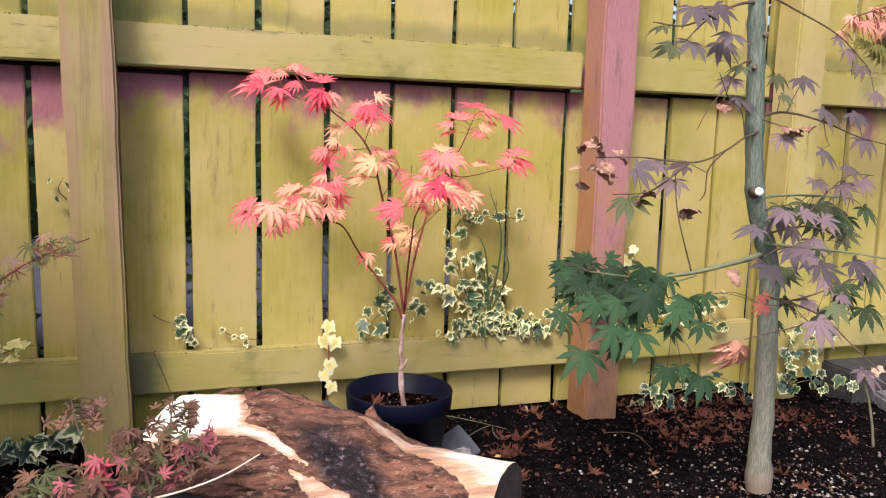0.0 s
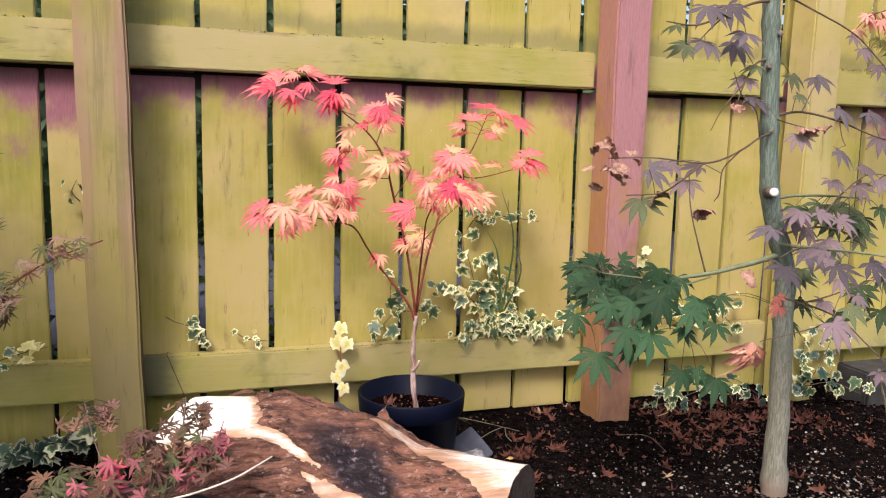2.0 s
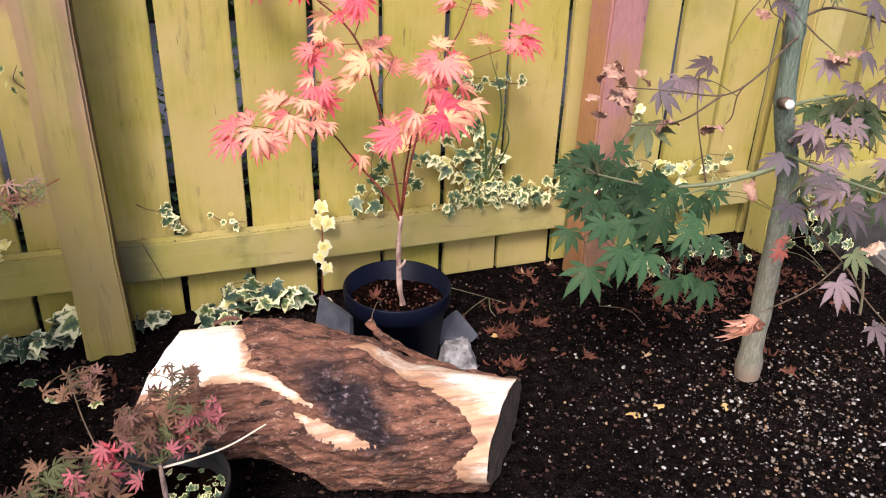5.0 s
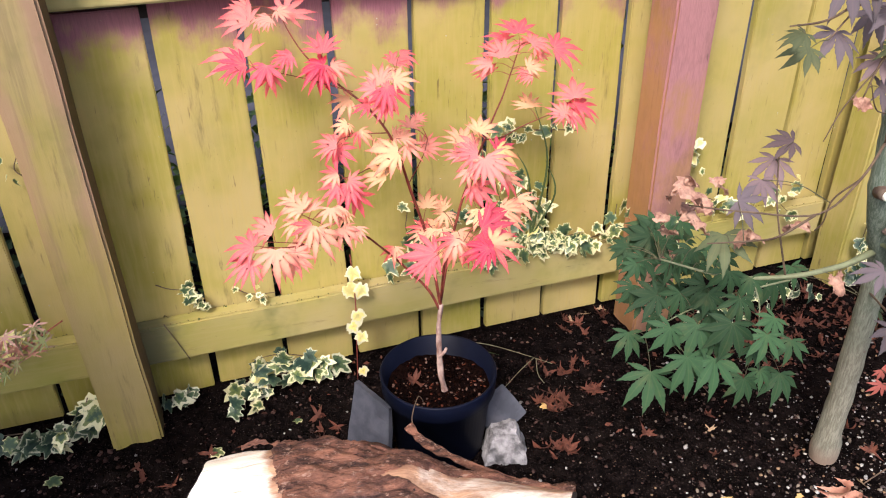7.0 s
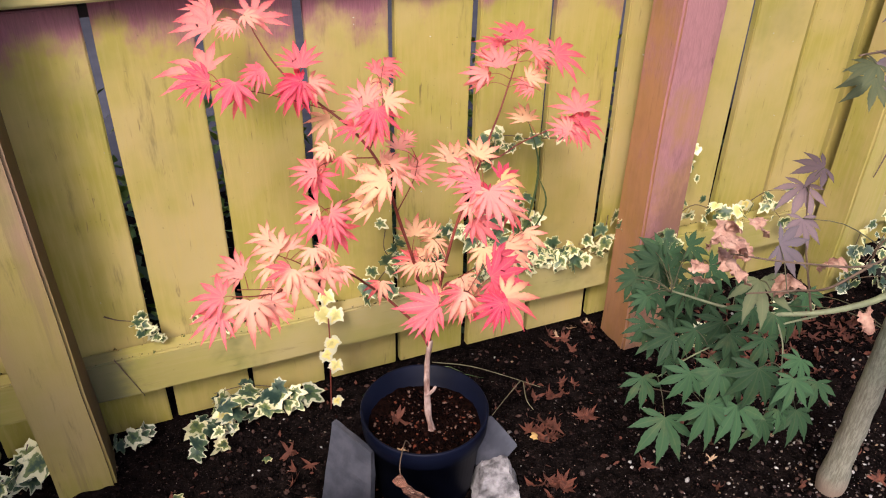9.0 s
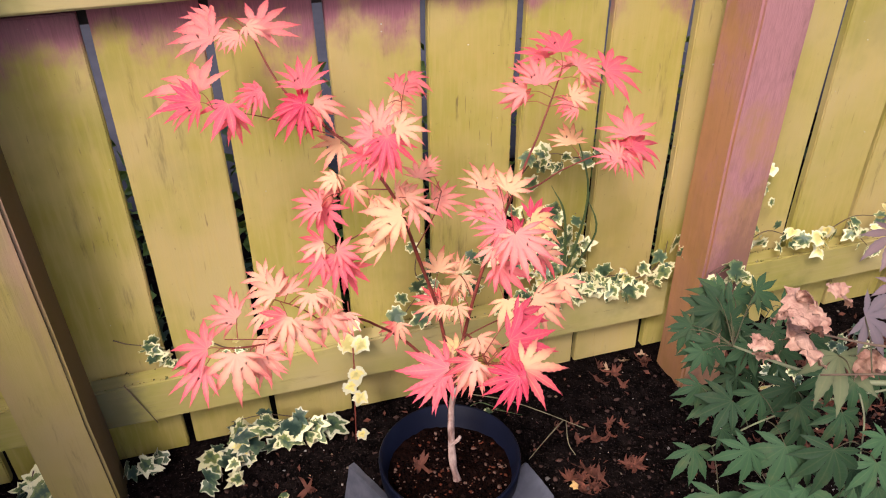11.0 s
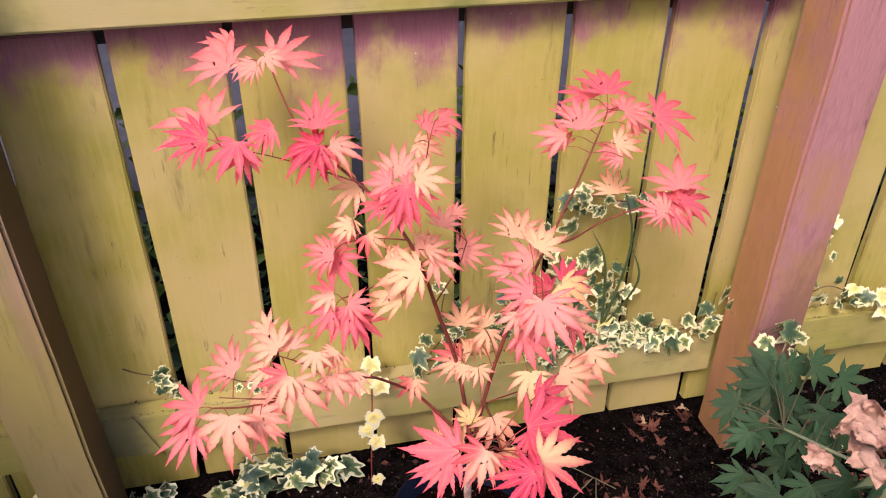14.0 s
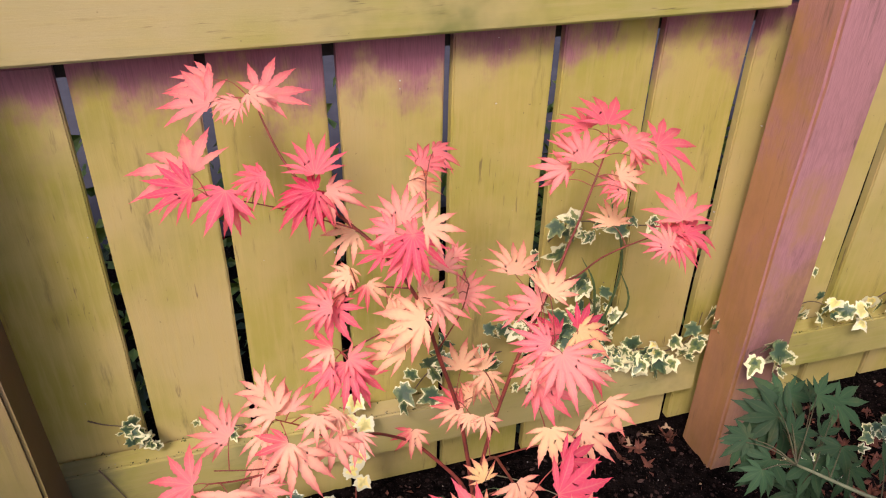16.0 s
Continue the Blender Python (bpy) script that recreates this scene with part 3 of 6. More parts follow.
def in_hedge(r):
    x, top = r.uniform(-4, 8), 0
    top = 1.95 + 0.35 * noise.noise(Vector((x * 2.3, 0, 0))) + 0.1 * noise.noise(Vector((x * 9, 3, 0)))
    return x, r.uniform(5.35, 5.6), top * r.random() ** 0.8


leaf_heap("hedge", 14000, in_hedge, 0.075, MAT_HEDGE, "dark green hedge beyond the driveway", "hedge", 5)
hedge_core = box(-4, 8, 5.5, 6.0, -0.02, 1.6, 0.05, 0.05, 30, 3)
solid("hedge_core", hedge_core, MAT_HEDGE, "dark inner twigs of the hedge", "hedge", kind="stuff", at=(2, 5.7, 0))


def in_border(r):
    x = r.uniform(-0.9, 2.2)
    return x, r.uniform(1.9, 2.62), -0.01 + 0.30 * r.random() ** 2 * (0.5 + 0.5 * noise.noise(Vector((x * 5, 1, 0))))


MAT_FRESH_LEAF = simple("fresh_green_leaf", (0.06, 0.11, 0.02), (0.26, 0.36, 0.06), 25, 0.5)


def in_shrub(r):
    x = r.uniform(-0.3, 1.2)
    return x, r.uniform(1.95, 2.35), 0.12 + (0.42 + 0.16 * noise.noise(Vector((x * 4, 7, 0)))) * r.random()


leaf_heap("shrub", 1300, in_shrub, 0.032, MAT_FRESH_LEAF, "low shrub with fresh green leaves behind the fence", "shrub", 16)
leaf_heap("border_plant", 1500, in_border, 0.04, MAT_HEDGE, "low dark green plants behind the fence", "plant", 6)

# ---- fence ----
RAIL_FRONT, BOARD_FRONT, POST_FRONT = 1.800, 1.838, 1.720
PITCH, FIRST_GAP, GAP = 0.1541, -0.0568, 0.013
fence = thing("wooden_fence", (0.35, BOARD_FRONT, GROUND_Z), "weathered board fence with yellow-green algae over purple stain", "fence", kind="structure")
# how far the algae leave the purple stain bare on each board: 1 most
BOARD_WEAR = {-4: 0.95, -3: 0.95, -2: 0.9, -1: 0.78, 0: 0.74, 1: 0.86, 2: 0.80, 3: 0.66, 4: 0.42, 5: 0.72, 6: 0.78, 7: 0.70, 8: 0.55, 9: 0.8}
# tone of each board: 1 thinnest green film; low ones also hold dimmer light
BOARD_TONE = {-4: 0.2, -3: 0.3, -2: 0.15, -1: 0.10, 0: 0.48, 1: 0.85, 2: 1.0, 3: 1.0, 4: 1.0, 5: 0.9, 6: 0.7, 7: 1.0, 8: 0.9, 9: 0.45}
board_meshes = []
for s in range(5):
    # boards are parted just below the upper rail to show a dark shade line
    low = box(-(PITCH - GAP) / 2, (PITCH - GAP) / 2, 0, 0.018, -0.012, 0.8045 - 0.0008 * s, 0.0022, 0.0035, 9, s)
    high = box(-(PITCH - GAP) / 2, (PITCH - GAP) / 2, 0, 0.018, 0.812, 1.78, 0.0022, 0.0035, 9, s)
    board_meshes.append([mesh_of("board", bm, MAT_BOARD, False) for bm in (low, high)])
for k in range(-9, 17):
    rnd = random.Random(k + 50)
    place = pose(FIRST_GAP + PITCH * (k + 0.5) + rnd.uniform(-0.0015, 0.0015), BOARD_FRONT + rnd.uniform(0, 0.003), rnd.uniform(-0.004, 0.004), 0, rnd.uniform(-0.12, 0.12), rnd.uniform(-0.5, 0.5))
    for me in board_meshes[k % 5]:
        ob = new("board", me)
        ob.matrix_basis = place
        worn = BOARD_WEAR.get(k, 0.8 + 0.15 * rnd.random())
        film_tone = BOARD_TONE.get(k, 0.6 + 0.4 * rnd.random())
        ob.color = (worn, film_tone, 1, 1)
        attach(ob, fence)
POSTS = [
    (-0.280, -0.184, 1.712, MAT_POST_TAN, MAT_POST_SHADED_SIDE, "square olive-brown fence post with pinkish edges"),
    (0.888, 0.982, 1.706, MAT_POST_PINK, MAT_POST_ORANGE, "square purple-pink fence post, orange at its side"),
    (1.468, 1.562, 1.710, MAT_POST_YELLOW, MAT_POST_YELLOW, "square yellowish fence post")]
for i, (a, b, front, mat, side, label) in enumerate(POSTS):
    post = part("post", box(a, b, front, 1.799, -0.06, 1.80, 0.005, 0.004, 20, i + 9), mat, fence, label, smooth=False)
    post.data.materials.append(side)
    if i == 0:
        for v in post.data.vertices:
            v.co.x -= 0.0185 * (v.co.z - 0.32)
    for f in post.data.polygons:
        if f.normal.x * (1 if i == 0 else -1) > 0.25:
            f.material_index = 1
RAIL_SPANS = [(-1.42, -0.262), (-0.222, 0.8865), (0.9835, 1.4665), (1.5635, 2.6)]
for i, (a, b) in enumerate(RAIL_SPANS):
    lift = 0.012 if i == 3 else 0.0
    for z in (0.100, 0.811):
        part("rail", box(a, b, RAIL_FRONT, BOARD_FRONT - 0.001, z - lift, z + 0.089 - lift, 0.004, 0.003, 18, i + z), MAT_RAIL, fence, smooth=False)

# dark strips added behind that slit as the rail's shade line
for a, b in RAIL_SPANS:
    part("backing_batten", box(a, b, BOARD_FRONT + 0.0225, BOARD_FRONT + 0.036, 0.775, 0.84, 0.002), MAT_SHADE_LINE, fence, "dark strip behind the boards, added for the shade under the rail", smooth=False)

# ---- leaf shapes ----
MAPLE_LEAVES = [palmate_mesh("leaf", MAT_MAPLE, 7 if i % 3 else 9, 80 + 5 * (i % 3), 0.099 if i % 3 else 0.081, 0.40, 0.06 + 0.06 * i, 0.05, 11 + i, 0.20, 0.40) for i in range(8)]
GREEN_LEAVES = [palmate_mesh("leaf", MAT_GREEN_MAPLE, 7, 100, 0.140, 0.22, 0.14 + 0.08 * i, 0.035, 31 + i, 0.14, 0.42) for i in range(5)]
IVY_LEAVES = [ivy_mesh("leaf", MAT_IVY, 51 + i) for i in range(4)]
IVY_SHADED = [ivy_mesh("leaf", MAT_IVY_SHADED, 55 + i) for i in range(4)]
IVY_YELLOW = [ivy_mesh("leaf", MAT_IVY_YELLOW, 61 + i, 0.34) for i in range(2)]
DRY_PINK = [rolled_mesh("dry_leaf", MAT_DRY_PINK, 71 + i) for i in range(3)]
DRY_BROWN = [crumpled_mesh("dry_leaf", MAT_DRY_BROWN, 81 + i, 0.8) for i in range(6)]
DRY_TAN = [crumpled_mesh("dry_leaf", MAT_DRY_TAN, 91 + i, 0.3) for i in range(2)]

VIEW_RIGHT = Vector((0.969, -0.248, 0))
VIEW_AHEAD = Vector((0.248, 0.969, 0))


def leaf_way(angle, lean):
    """Tip direction and upper side of a leaf that lies on a plane leaning by lean degrees towards the garden; angle runs clockwise from the right."""
    normal = -VIEW_AHEAD * math.sin(radians(lean)) + Vector((0, 0, 1)) * math.cos(radians(lean))
    down = VIEW_RIGHT.cross(normal) * -1
    if down.z > 0:
        down = -down
    a = radians(angle)
    return VIEW_RIGHT * math.cos(a) + down * math.sin(a), normal


def nearest(point, lines):
    return min((q for line in lines for q in line), key=lambda q: (q - point).length + 0.5 * max(0, q.z - point.z))


def petiole(leaf, start, end, radius, material):
    start, end = Vector(start), Vector(end)
    mid = (start + end) / 2 + Vector((0, 0, 0.12 * (start - end).length))
    bm = tube(bmesh.new(), smooth_line([end, mid, start], 3), [radius * 1.3] * 3 + [radius] * 4, 5, True)
    ob = part("petiole", bm, material, leaf)
    return ob


def place_leaf(parent, mesh, at, angle, size, lean, rnd, color, lines=None, stalk=0.0008, stalk_mat=None, tone=False, loose=1.0):
    way, normal = leaf_way(angle + rnd.uniform(-8, 8) * loose, lean + rnd.uniform(-14, 14) * loose)
    way = (way + Vector((0, 0, -0.18 * loose))).normalized()
    normal = normal + VIEW_RIGHT * rnd.uniform(-0.3, 0.3) * loose
    ob = new("leaf", mesh)
    ob.matrix_basis = frame_of(at, way, normal, size)
    ob.color = (*color, 0.15 if tone and rnd.random() < 0.4 else 1)
    attach(ob, parent)
    if lines:
        base = ob.matrix_basis @ Vector((0, -0.42, 0))
        petiole(ob, base, nearest(base, lines), stalk, stalk_mat or MAT_PETIOLE)
    return ob


def blend(stops, f):
    for (a, ca), (b, cb) in zip(stops, stops[1:]):
        if f <= b:
            t = (f - a) / (b - a)
            return tuple(p + (q - p) * t for p, q in zip(ca, cb))
    return stops[-1][1]


# ---- the young red maple in its pot ----
POT_AT = Vector((0.347, 1.524, GROUND_Z))
pot = thing("plant_pot", POT_AT, "round dark blue-black plastic plant pot on the soil", "plant pot")


def turned(profile, centre, sides=64):
    """A body of revolution through (radius, height) pairs."""
    bm = bmesh.new()
    rings = [[bm.verts.new((centre[0] + r * math.cos(math.tau * k / sides), centre[1] + r * math.sin(math.tau * k / sides), centre[2] + h)) for k in range(sides)] for r, h in profile]
    for a, b in zip(rings, rings[1:]):
        for k in range(sides):
            bm.faces.new((a[k], a[(k + 1) % sides], b[(k + 1) % sides], b[k]))
    bmesh.ops.recalc_face_normals(bm, faces=bm.faces)
    return bm


part("body", turned([(0.02, 0.0), (0.084, 0.0), (0.086, 0.004), (0.100, 0.138), (0.1045, 0.139), (0.108, 0.142), (0.1105, 0.176), (0.109, 0.179), (0.1055, 0.178), (0.1035, 0.145), (0.098, 0.142), (0.082, 0.008), (0.02, 0.006)], POT_AT), MAT_POT, pot)
bm = bmesh.new()
bmesh.ops.create_circle(bm, cap_ends=False, segments=48, radius=0.0975)
bmesh.ops.edgenet_fill(bm, edges=bm.edges)
bmesh.ops.poke(bm, faces=bm.faces)
bmesh.ops.subdivide_edges(bm, edges=bm.edges, cuts=5, use_grid_fill=True)
for v in bm.verts:
    v.co += POT_AT
    v.co.z += 0.139 + 0.006 * noise.noise(v.co * 22) + 0.004 * noise.noise(v.co * 80)
part("compost", bm, MAT_COMPOST, pot, "dark red-brown potting compost")

maple = thing("young_maple", (0.354, 1.506, 0.133), "slender young Japanese maple with pink, red and peach autumn leaves", "tree")
stem_bm, stem_line = limb([(0.356, 1.505, 0.085), (0.353, 1.505, 0.125), (0.345, 1.505, 0.18), (0.343, 1.505, 0.26), (0.348, 1.505, 0.325)], 0.0062, 0.0042, 10, 10, 0.55)
part("trunk", stem_bm, MAT_YOUNG_STEM, maple, "tan-barked thin stem")
knot_bm, _ = limb([(0.342, 1.503, 0.21), (0.350, 1.495, 0.225), (0.353, 1.492, 0.235)], 0.0036, 0.0024, 4, 7)
part("cut_stub", knot_bm, MAT_YOUNG_STEM, maple)
MAIN_BRANCHES = [
    ([(0.348, 1.505, 0.32), (0.338, 1.512, 0.40), (0.327, 1.519, 0.469), (0.304, 1.515, 0.549), (0.283, 1.510, 0.625), (0.264, 1.515, 0.667), (0.240, 1.535, 0.698), (0.213, 1.555, 0.721), (0.185, 1.570, 0.746), (0.165, 1.60, 0.768), (0.152, 1.640, 0.793), (0.148, 1.655, 0.806)], 0.0048, 0.0010),
    ([(0.347, 1.505, 0.325), (0.366, 1.512, 0.42), (0.390, 1.520, 0.504), (0.415, 1.530, 0.560), (0.440, 1.540, 0.611), (0.466, 1.565, 0.638), (0.492, 1.590, 0.664), (0.524, 1.617, 0.714), (0.536, 1.630, 0.732)], 0.0045, 0.0010),
    ([(0.345, 1.505, 0.315), (0.329, 1.510, 0.354), (0.300, 1.518, 0.393), (0.275, 1.521, 0.424), (0.245, 1.500, 0.465), (0.214, 1.470, 0.508), (0.180, 1.450, 0.522), (0.137, 1.430, 0.532), (0.085, 1.412, 0.545), (0.055, 1.405, 0.556)], 0.0042, 0.0009),
    ([(0.348, 1.503, 0.335), (0.343, 1.47, 0.42), (0.335, 1.42, 0.49), (0.325, 1.375, 0.53), (0.318, 1.32, 0.56), (0.310, 1.275, 0.578)], 0.0038, 0.0010),
]
LOWER_BRANCHES = [
    ([(0.440, 1.540, 0.608), (0.480, 1.560, 0.600), (0.523, 1.583, 0.603), (0.570, 1.588, 0.614), (0.600, 1.585, 0.622)], 0.0024, 0.0009),
    ([(0.290, 1.512, 0.60), (0.250, 1.520, 0.600), (0.215, 1.515, 0.592), (0.195, 1.505, 0.595)], 0.0018, 0.0008),
    ([(0.270, 1.514, 0.655), (0.235, 1.530, 0.652), (0.205, 1.530, 0.650)], 0.0016, 0.0008),
    ([(0.264, 1.515, 0.667), (0.275, 1.510, 0.70), (0.295, 1.55, 0.715), (0.315, 1.62, 0.715)], 0.0015, 0.0008),
]
SIDE_BRANCHES = [
    ([(0.303, 1.522, 0.56), (0.330, 1.530, 0.60), (0.345, 1.550, 0.62)], 0.0015, 0.0008),
    ([(0.225, 1.532, 0.72), (0.150, 1.552, 0.745), (0.090, 1.560, 0.762)], 0.0013, 0.0007),
    ([(0.415, 1.537, 0.53), (0.405, 1.49, 0.575), (0.405, 1.44, 0.60), (0.400, 1.40, 0.615)], 0.0018, 0.0008),
    ([(0.335, 1.42, 0.49), (0.360, 1.39, 0.53), (0.385, 1.36, 0.565)], 0.0016, 0.0008),
]
FINE_BRANCHES = [
    ([(0.180, 1.470, 0.502), (0.150, 1.460, 0.545), (0.120, 1.455, 0.57)], 0.0014, 0.0008),
    ([(0.137, 1.445, 0.516), (0.100, 1.42, 0.545), (0.060, 1.42, 0.555)], 0.0013, 0.0007),
]
maple_lines = [stem_line[-2:]]
for pts, r0, r1 in MAIN_BRANCHES + LOWER_BRANCHES + SIDE_BRANCHES + FINE_BRANCHES:
    bm, line = limb(pts, r0 * 0.60, r1 * 0.85, 6, 7, 0.2)
    part("branch", bm, MAT_MAPLE_TWIG, maple, "dark red twig")
    maple_lines.append(line)

# place, clockwise angle, length, hue from crimson to pale yellow
UPPER_LEFT = [
    (0.083, 1.717, 0.8, 210, 0.066, 0.35),
    (0.121, 1.666, 0.798, 140, 0.032, 0.45),
    (0.151, 1.653, 0.812, 26, 0.031, 0.5),
    (0.174, 1.69, 0.815, 304, 0.062, 0.35),
    (0.059, 1.614, 0.778, 221, 0.079, 0.35),
    (0.056, 1.568, 0.766, 174, 0.052, 0.1),
    (0.097, 1.546, 0.754, 102, 0.049, 0.12),
    (0.13, 1.556, 0.771, 160, 0.037, 0.2),
    (0.173, 1.532, 0.751, 114, 0.049, 0.03),
    (0.171, 1.55, 0.763, 189, 0.041, 0.05),
    (0.188, 1.565, 0.789, 262, 0.051, 0.22),
    (0.213, 1.542, 0.754, 16, 0.041, 0.4),
]
UPPER_MIDDLE = [
    (0.21, 1.566, 0.69, 156, 0.042, 0.68),
    (0.262, 1.533, 0.741, 257, 0.049, 0.45),
    (0.289, 1.468, 0.752, 354, 0.039, 0.62),
    (0.233, 1.517, 0.704, 194, 0.032, 0.1),
    (0.264, 1.47, 0.723, 87, 0.05, 0.12),
    (0.254, 1.476, 0.707, 112, 0.039, 0.2),
    (0.331, 1.658, 0.725, 307, 0.046, 0.25),
    (0.317, 1.636, 0.701, 11, 0.039, 0.65),
    (0.201, 1.532, 0.666, 153, 0.03, 0.68),
    (0.233, 1.518, 0.651, 59, 0.031, 0.65),
    (0.324, 1.564, 0.649, 287, 0.036, 0.42),
    (0.301, 1.503, 0.652, 328, 0.035, 0.5),
    (0.306, 1.497, 0.625, 42, 0.039, 0.42),
    (0.259, 1.505, 0.73, 212, 0.038, 0.3),
]
MIDDLE = [
    (0.256, 1.494, 0.626, 171, 0.057, 0.72),
    (0.264, 1.49, 0.62, 93, 0.035, 0.7),
    (0.267, 1.507, 0.636, 327, 0.031, 0.62),
    (0.356, 1.561, 0.603, 345, 0.044, 0.4),
    (0.173, 1.519, 0.647, 181, 0.043, 0.25),
    (0.195, 1.518, 0.625, 66, 0.045, 0.15),
    (0.171, 1.505, 0.602, 176, 0.037, 0.6),
    (0.168, 1.489, 0.583, 155, 0.038, 0.25),
    (0.213, 1.489, 0.592, 10, 0.033, 0.25),
    (0.195, 1.48, 0.575, 92, 0.049, 0.15),
    (0.348, 1.572, 0.501, 277, 0.044, 0.72),
    (0.315, 1.523, 0.47, 188, 0.044, 0.62),
    (0.376, 1.553, 0.461, 83, 0.037, 0.66),
    (0.269, 1.508, 0.439, 98, 0.036, 0.55),
    (0.344, 1.464, 0.488, 68, 0.028, 0.7),
]
LOWER_LEFT = [
    (0.109, 1.468, 0.584, 213, 0.048, 0.62),
    (0.135, 1.47, 0.582, 254, 0.036, 0.5),
    (0.059, 1.482, 0.548, 210, 0.051, 0.4),
    (0.156, 1.424, 0.576, 94, 0.032, 0.66),
    (0.177, 1.444, 0.557, 116, 0.031, 0.68),
    (0.177, 1.424, 0.538, 65, 0.04, 0.55),
    (0.115, 1.418, 0.558, 130, 0.044, 0.60),
    (0.139, 1.406, 0.547, 61, 0.052, 0.60),
    (0.022, 1.415, 0.559, 193, 0.052, 0.25),
    (0.021, 1.387, 0.533, 131, 0.05, 0.28),
    (0.066, 1.373, 0.541, 87, 0.056, 0.56),
    (0.101, 1.399, 0.528, 39, 0.043, 0.5),
]
UPPER_RIGHT = [
    (0.462, 1.624, 0.709, 189, 0.046, 0.3),
    (0.499, 1.633, 0.73, 260, 0.059, 0.3),
    (0.543, 1.664, 0.757, 268, 0.059, 0.12),
    (0.54, 1.637, 0.735, 227, 0.031, 0.25),
    (0.565, 1.611, 0.744, 328, 0.05, 0.22),
    (0.563, 1.597, 0.731, 45, 0.036, 0.3),
    (0.625, 1.624, 0.722, 346, 0.066, 0.22),
    (0.553, 1.597, 0.703, 350, 0.039, 0.62),
    (0.529, 1.587, 0.691, 182, 0.029, 0.3),
    (0.555, 1.636, 0.63, 266, 0.047, 0.7),
    (0.622, 1.595, 0.658, 271, 0.063, 0.22),
    (0.639, 1.567, 0.636, 336, 0.054, 0.18),
    (0.577, 1.559, 0.633, 211, 0.041, 0.25),
    (0.617, 1.552, 0.621, 25, 0.043, 0.2),
    (0.585, 1.55, 0.624, 96, 0.03, 0.3),
]
MIDDLE_RIGHT = [
    (0.435, 1.641, 0.583, 271, 0.058, 0.62),
    (0.397, 1.512, 0.618, 209, 0.041, 0.35),
    (0.415, 1.477, 0.662, 305, 0.041, 0.75),
    (0.359, 1.41, 0.649, 187, 0.042, 0.3),
    (0.362, 1.399, 0.633, 128, 0.038, 0.35),
    (0.416, 1.495, 0.587, 208, 0.036, 0),
    (0.431, 1.43, 0.644, 333, 0.04, 0.08),
    (0.424, 1.408, 0.636, 34, 0.045, 0.85),
    (0.39, 1.37, 0.635, 53, 0.06, 0.38),
    (0.373, 1.386, 0.634, 124, 0.037, 0.5),
    (0.377, 1.387, 0.593, 50, 0.046, 0.3),
    (0.436, 1.406, 0.594, 20, 0.038, 0.65),
    (0.363, 1.352, 0.57, 87, 0.04, 0.76),
    (0.411, 1.349, 0.572, 24, 0.05, 0.72),
]
FRONT = [
    (0.312, 1.399, 0.503, 251, 0.029, 0.9),
    (0.275, 1.316, 0.559, 190, 0.027, 0.7),
    (0.253, 1.303, 0.559, 177, 0.059, 0.15),
    (0.252, 1.289, 0.549, 144, 0.043, 0.2),
    (0.277, 1.246, 0.599, 129, 0.039, 0.6),
    (0.316, 1.3, 0.571, 65, 0.04, 0.66),
    (0.317, 1.274, 0.561, 68, 0.026, 0.8),
    (0.357, 1.276, 0.601, 346, 0.054, 0.1),
    (0.339, 1.263, 0.587, 71, 0.035, 0.12),
    (0.356, 1.237, 0.595, 357, 0.053, 0.8),
    (0.308, 1.224, 0.596, 157, 0.042, 0.03),
]

MAPLE_HUES = [(0.0, (0.70, 0.05, 0.13)), (0.15, (0.86, 0.14, 0.20)), (0.35, (0.94, 0.35, 0.32)), (0.55, (0.97, 0.53, 0.37)), (0.75, (0.97, 0.63, 0.36)), (1.0, (0.96, 0.73, 0.29))]
rnd = random.Random(4)
LEANS = ((UPPER_LEFT, 32), (UPPER_MIDDLE, 36), (MIDDLE, 38), (LOWER_LEFT, 34), (UPPER_RIGHT, 32), (MIDDLE_RIGHT, 38), (FRONT, 36))
for rows, lean in LEANS:
    for x, y, z, angle, size, hue in rows:
        shade = blend(MAPLE_HUES, min(1, max(0, hue + rnd.uniform(-0.06, 0.06))))
        place_leaf(maple, rnd.choice(MAPLE_LEAVES), (x, y, z), angle, size, lean, rnd, shade, maple_lines, 0.00048, None, hue > 0.5, 0.45)
        if rnd.random() < (0.58 if hue > 0.4 else 0.28):
            near = Vector((x, y, z)) + Vector((rnd.uniform(-1, 1), rnd.uniform(0.2, 1), rnd.uniform(-0.9, 0.1))) * size * 0.6
            place_leaf(maple, rnd.choice(MAPLE_LEAVES), near, angle + rnd.uniform(-50, 50), size * rnd.uniform(0.7, 0.9), lean, rnd, shade, maple_lines, 0.00048)

# ---- the log ----
# along the log: share of its length, middle y, half width, middle z, half height
LOG_SECTIONS = [(0, 1.300, 0.098, 0.150, 0.099), (0.25, 1.280, 0.105, 0.141, 0.107), (0.55, 1.240, 0.112, 0.093, 0.111), (0.7, 1.212, 0.105, 0.066, 0.091), (1, 1.152, 0.087, 0.057, 0.081)]
LOG_LEFT, LOG_RIGHT, LOG_SKEW, LOG_LENGTH = -0.093, 0.428, 0.48, 0.56


def log_section(u):
    u = min(1, max(0, u))
    for a, b in zip(LOG_SECTIONS, LOG_SECTIONS[1:]):
        if u <= b[0]:
            t = (u - a[0]) / (b[0] - a[0])
            t = t * t * (3 - 2 * t) * 0.5 + t * 0.5
            return [p + (q - p) * t for p, q in zip(a[1:], b[1:])]


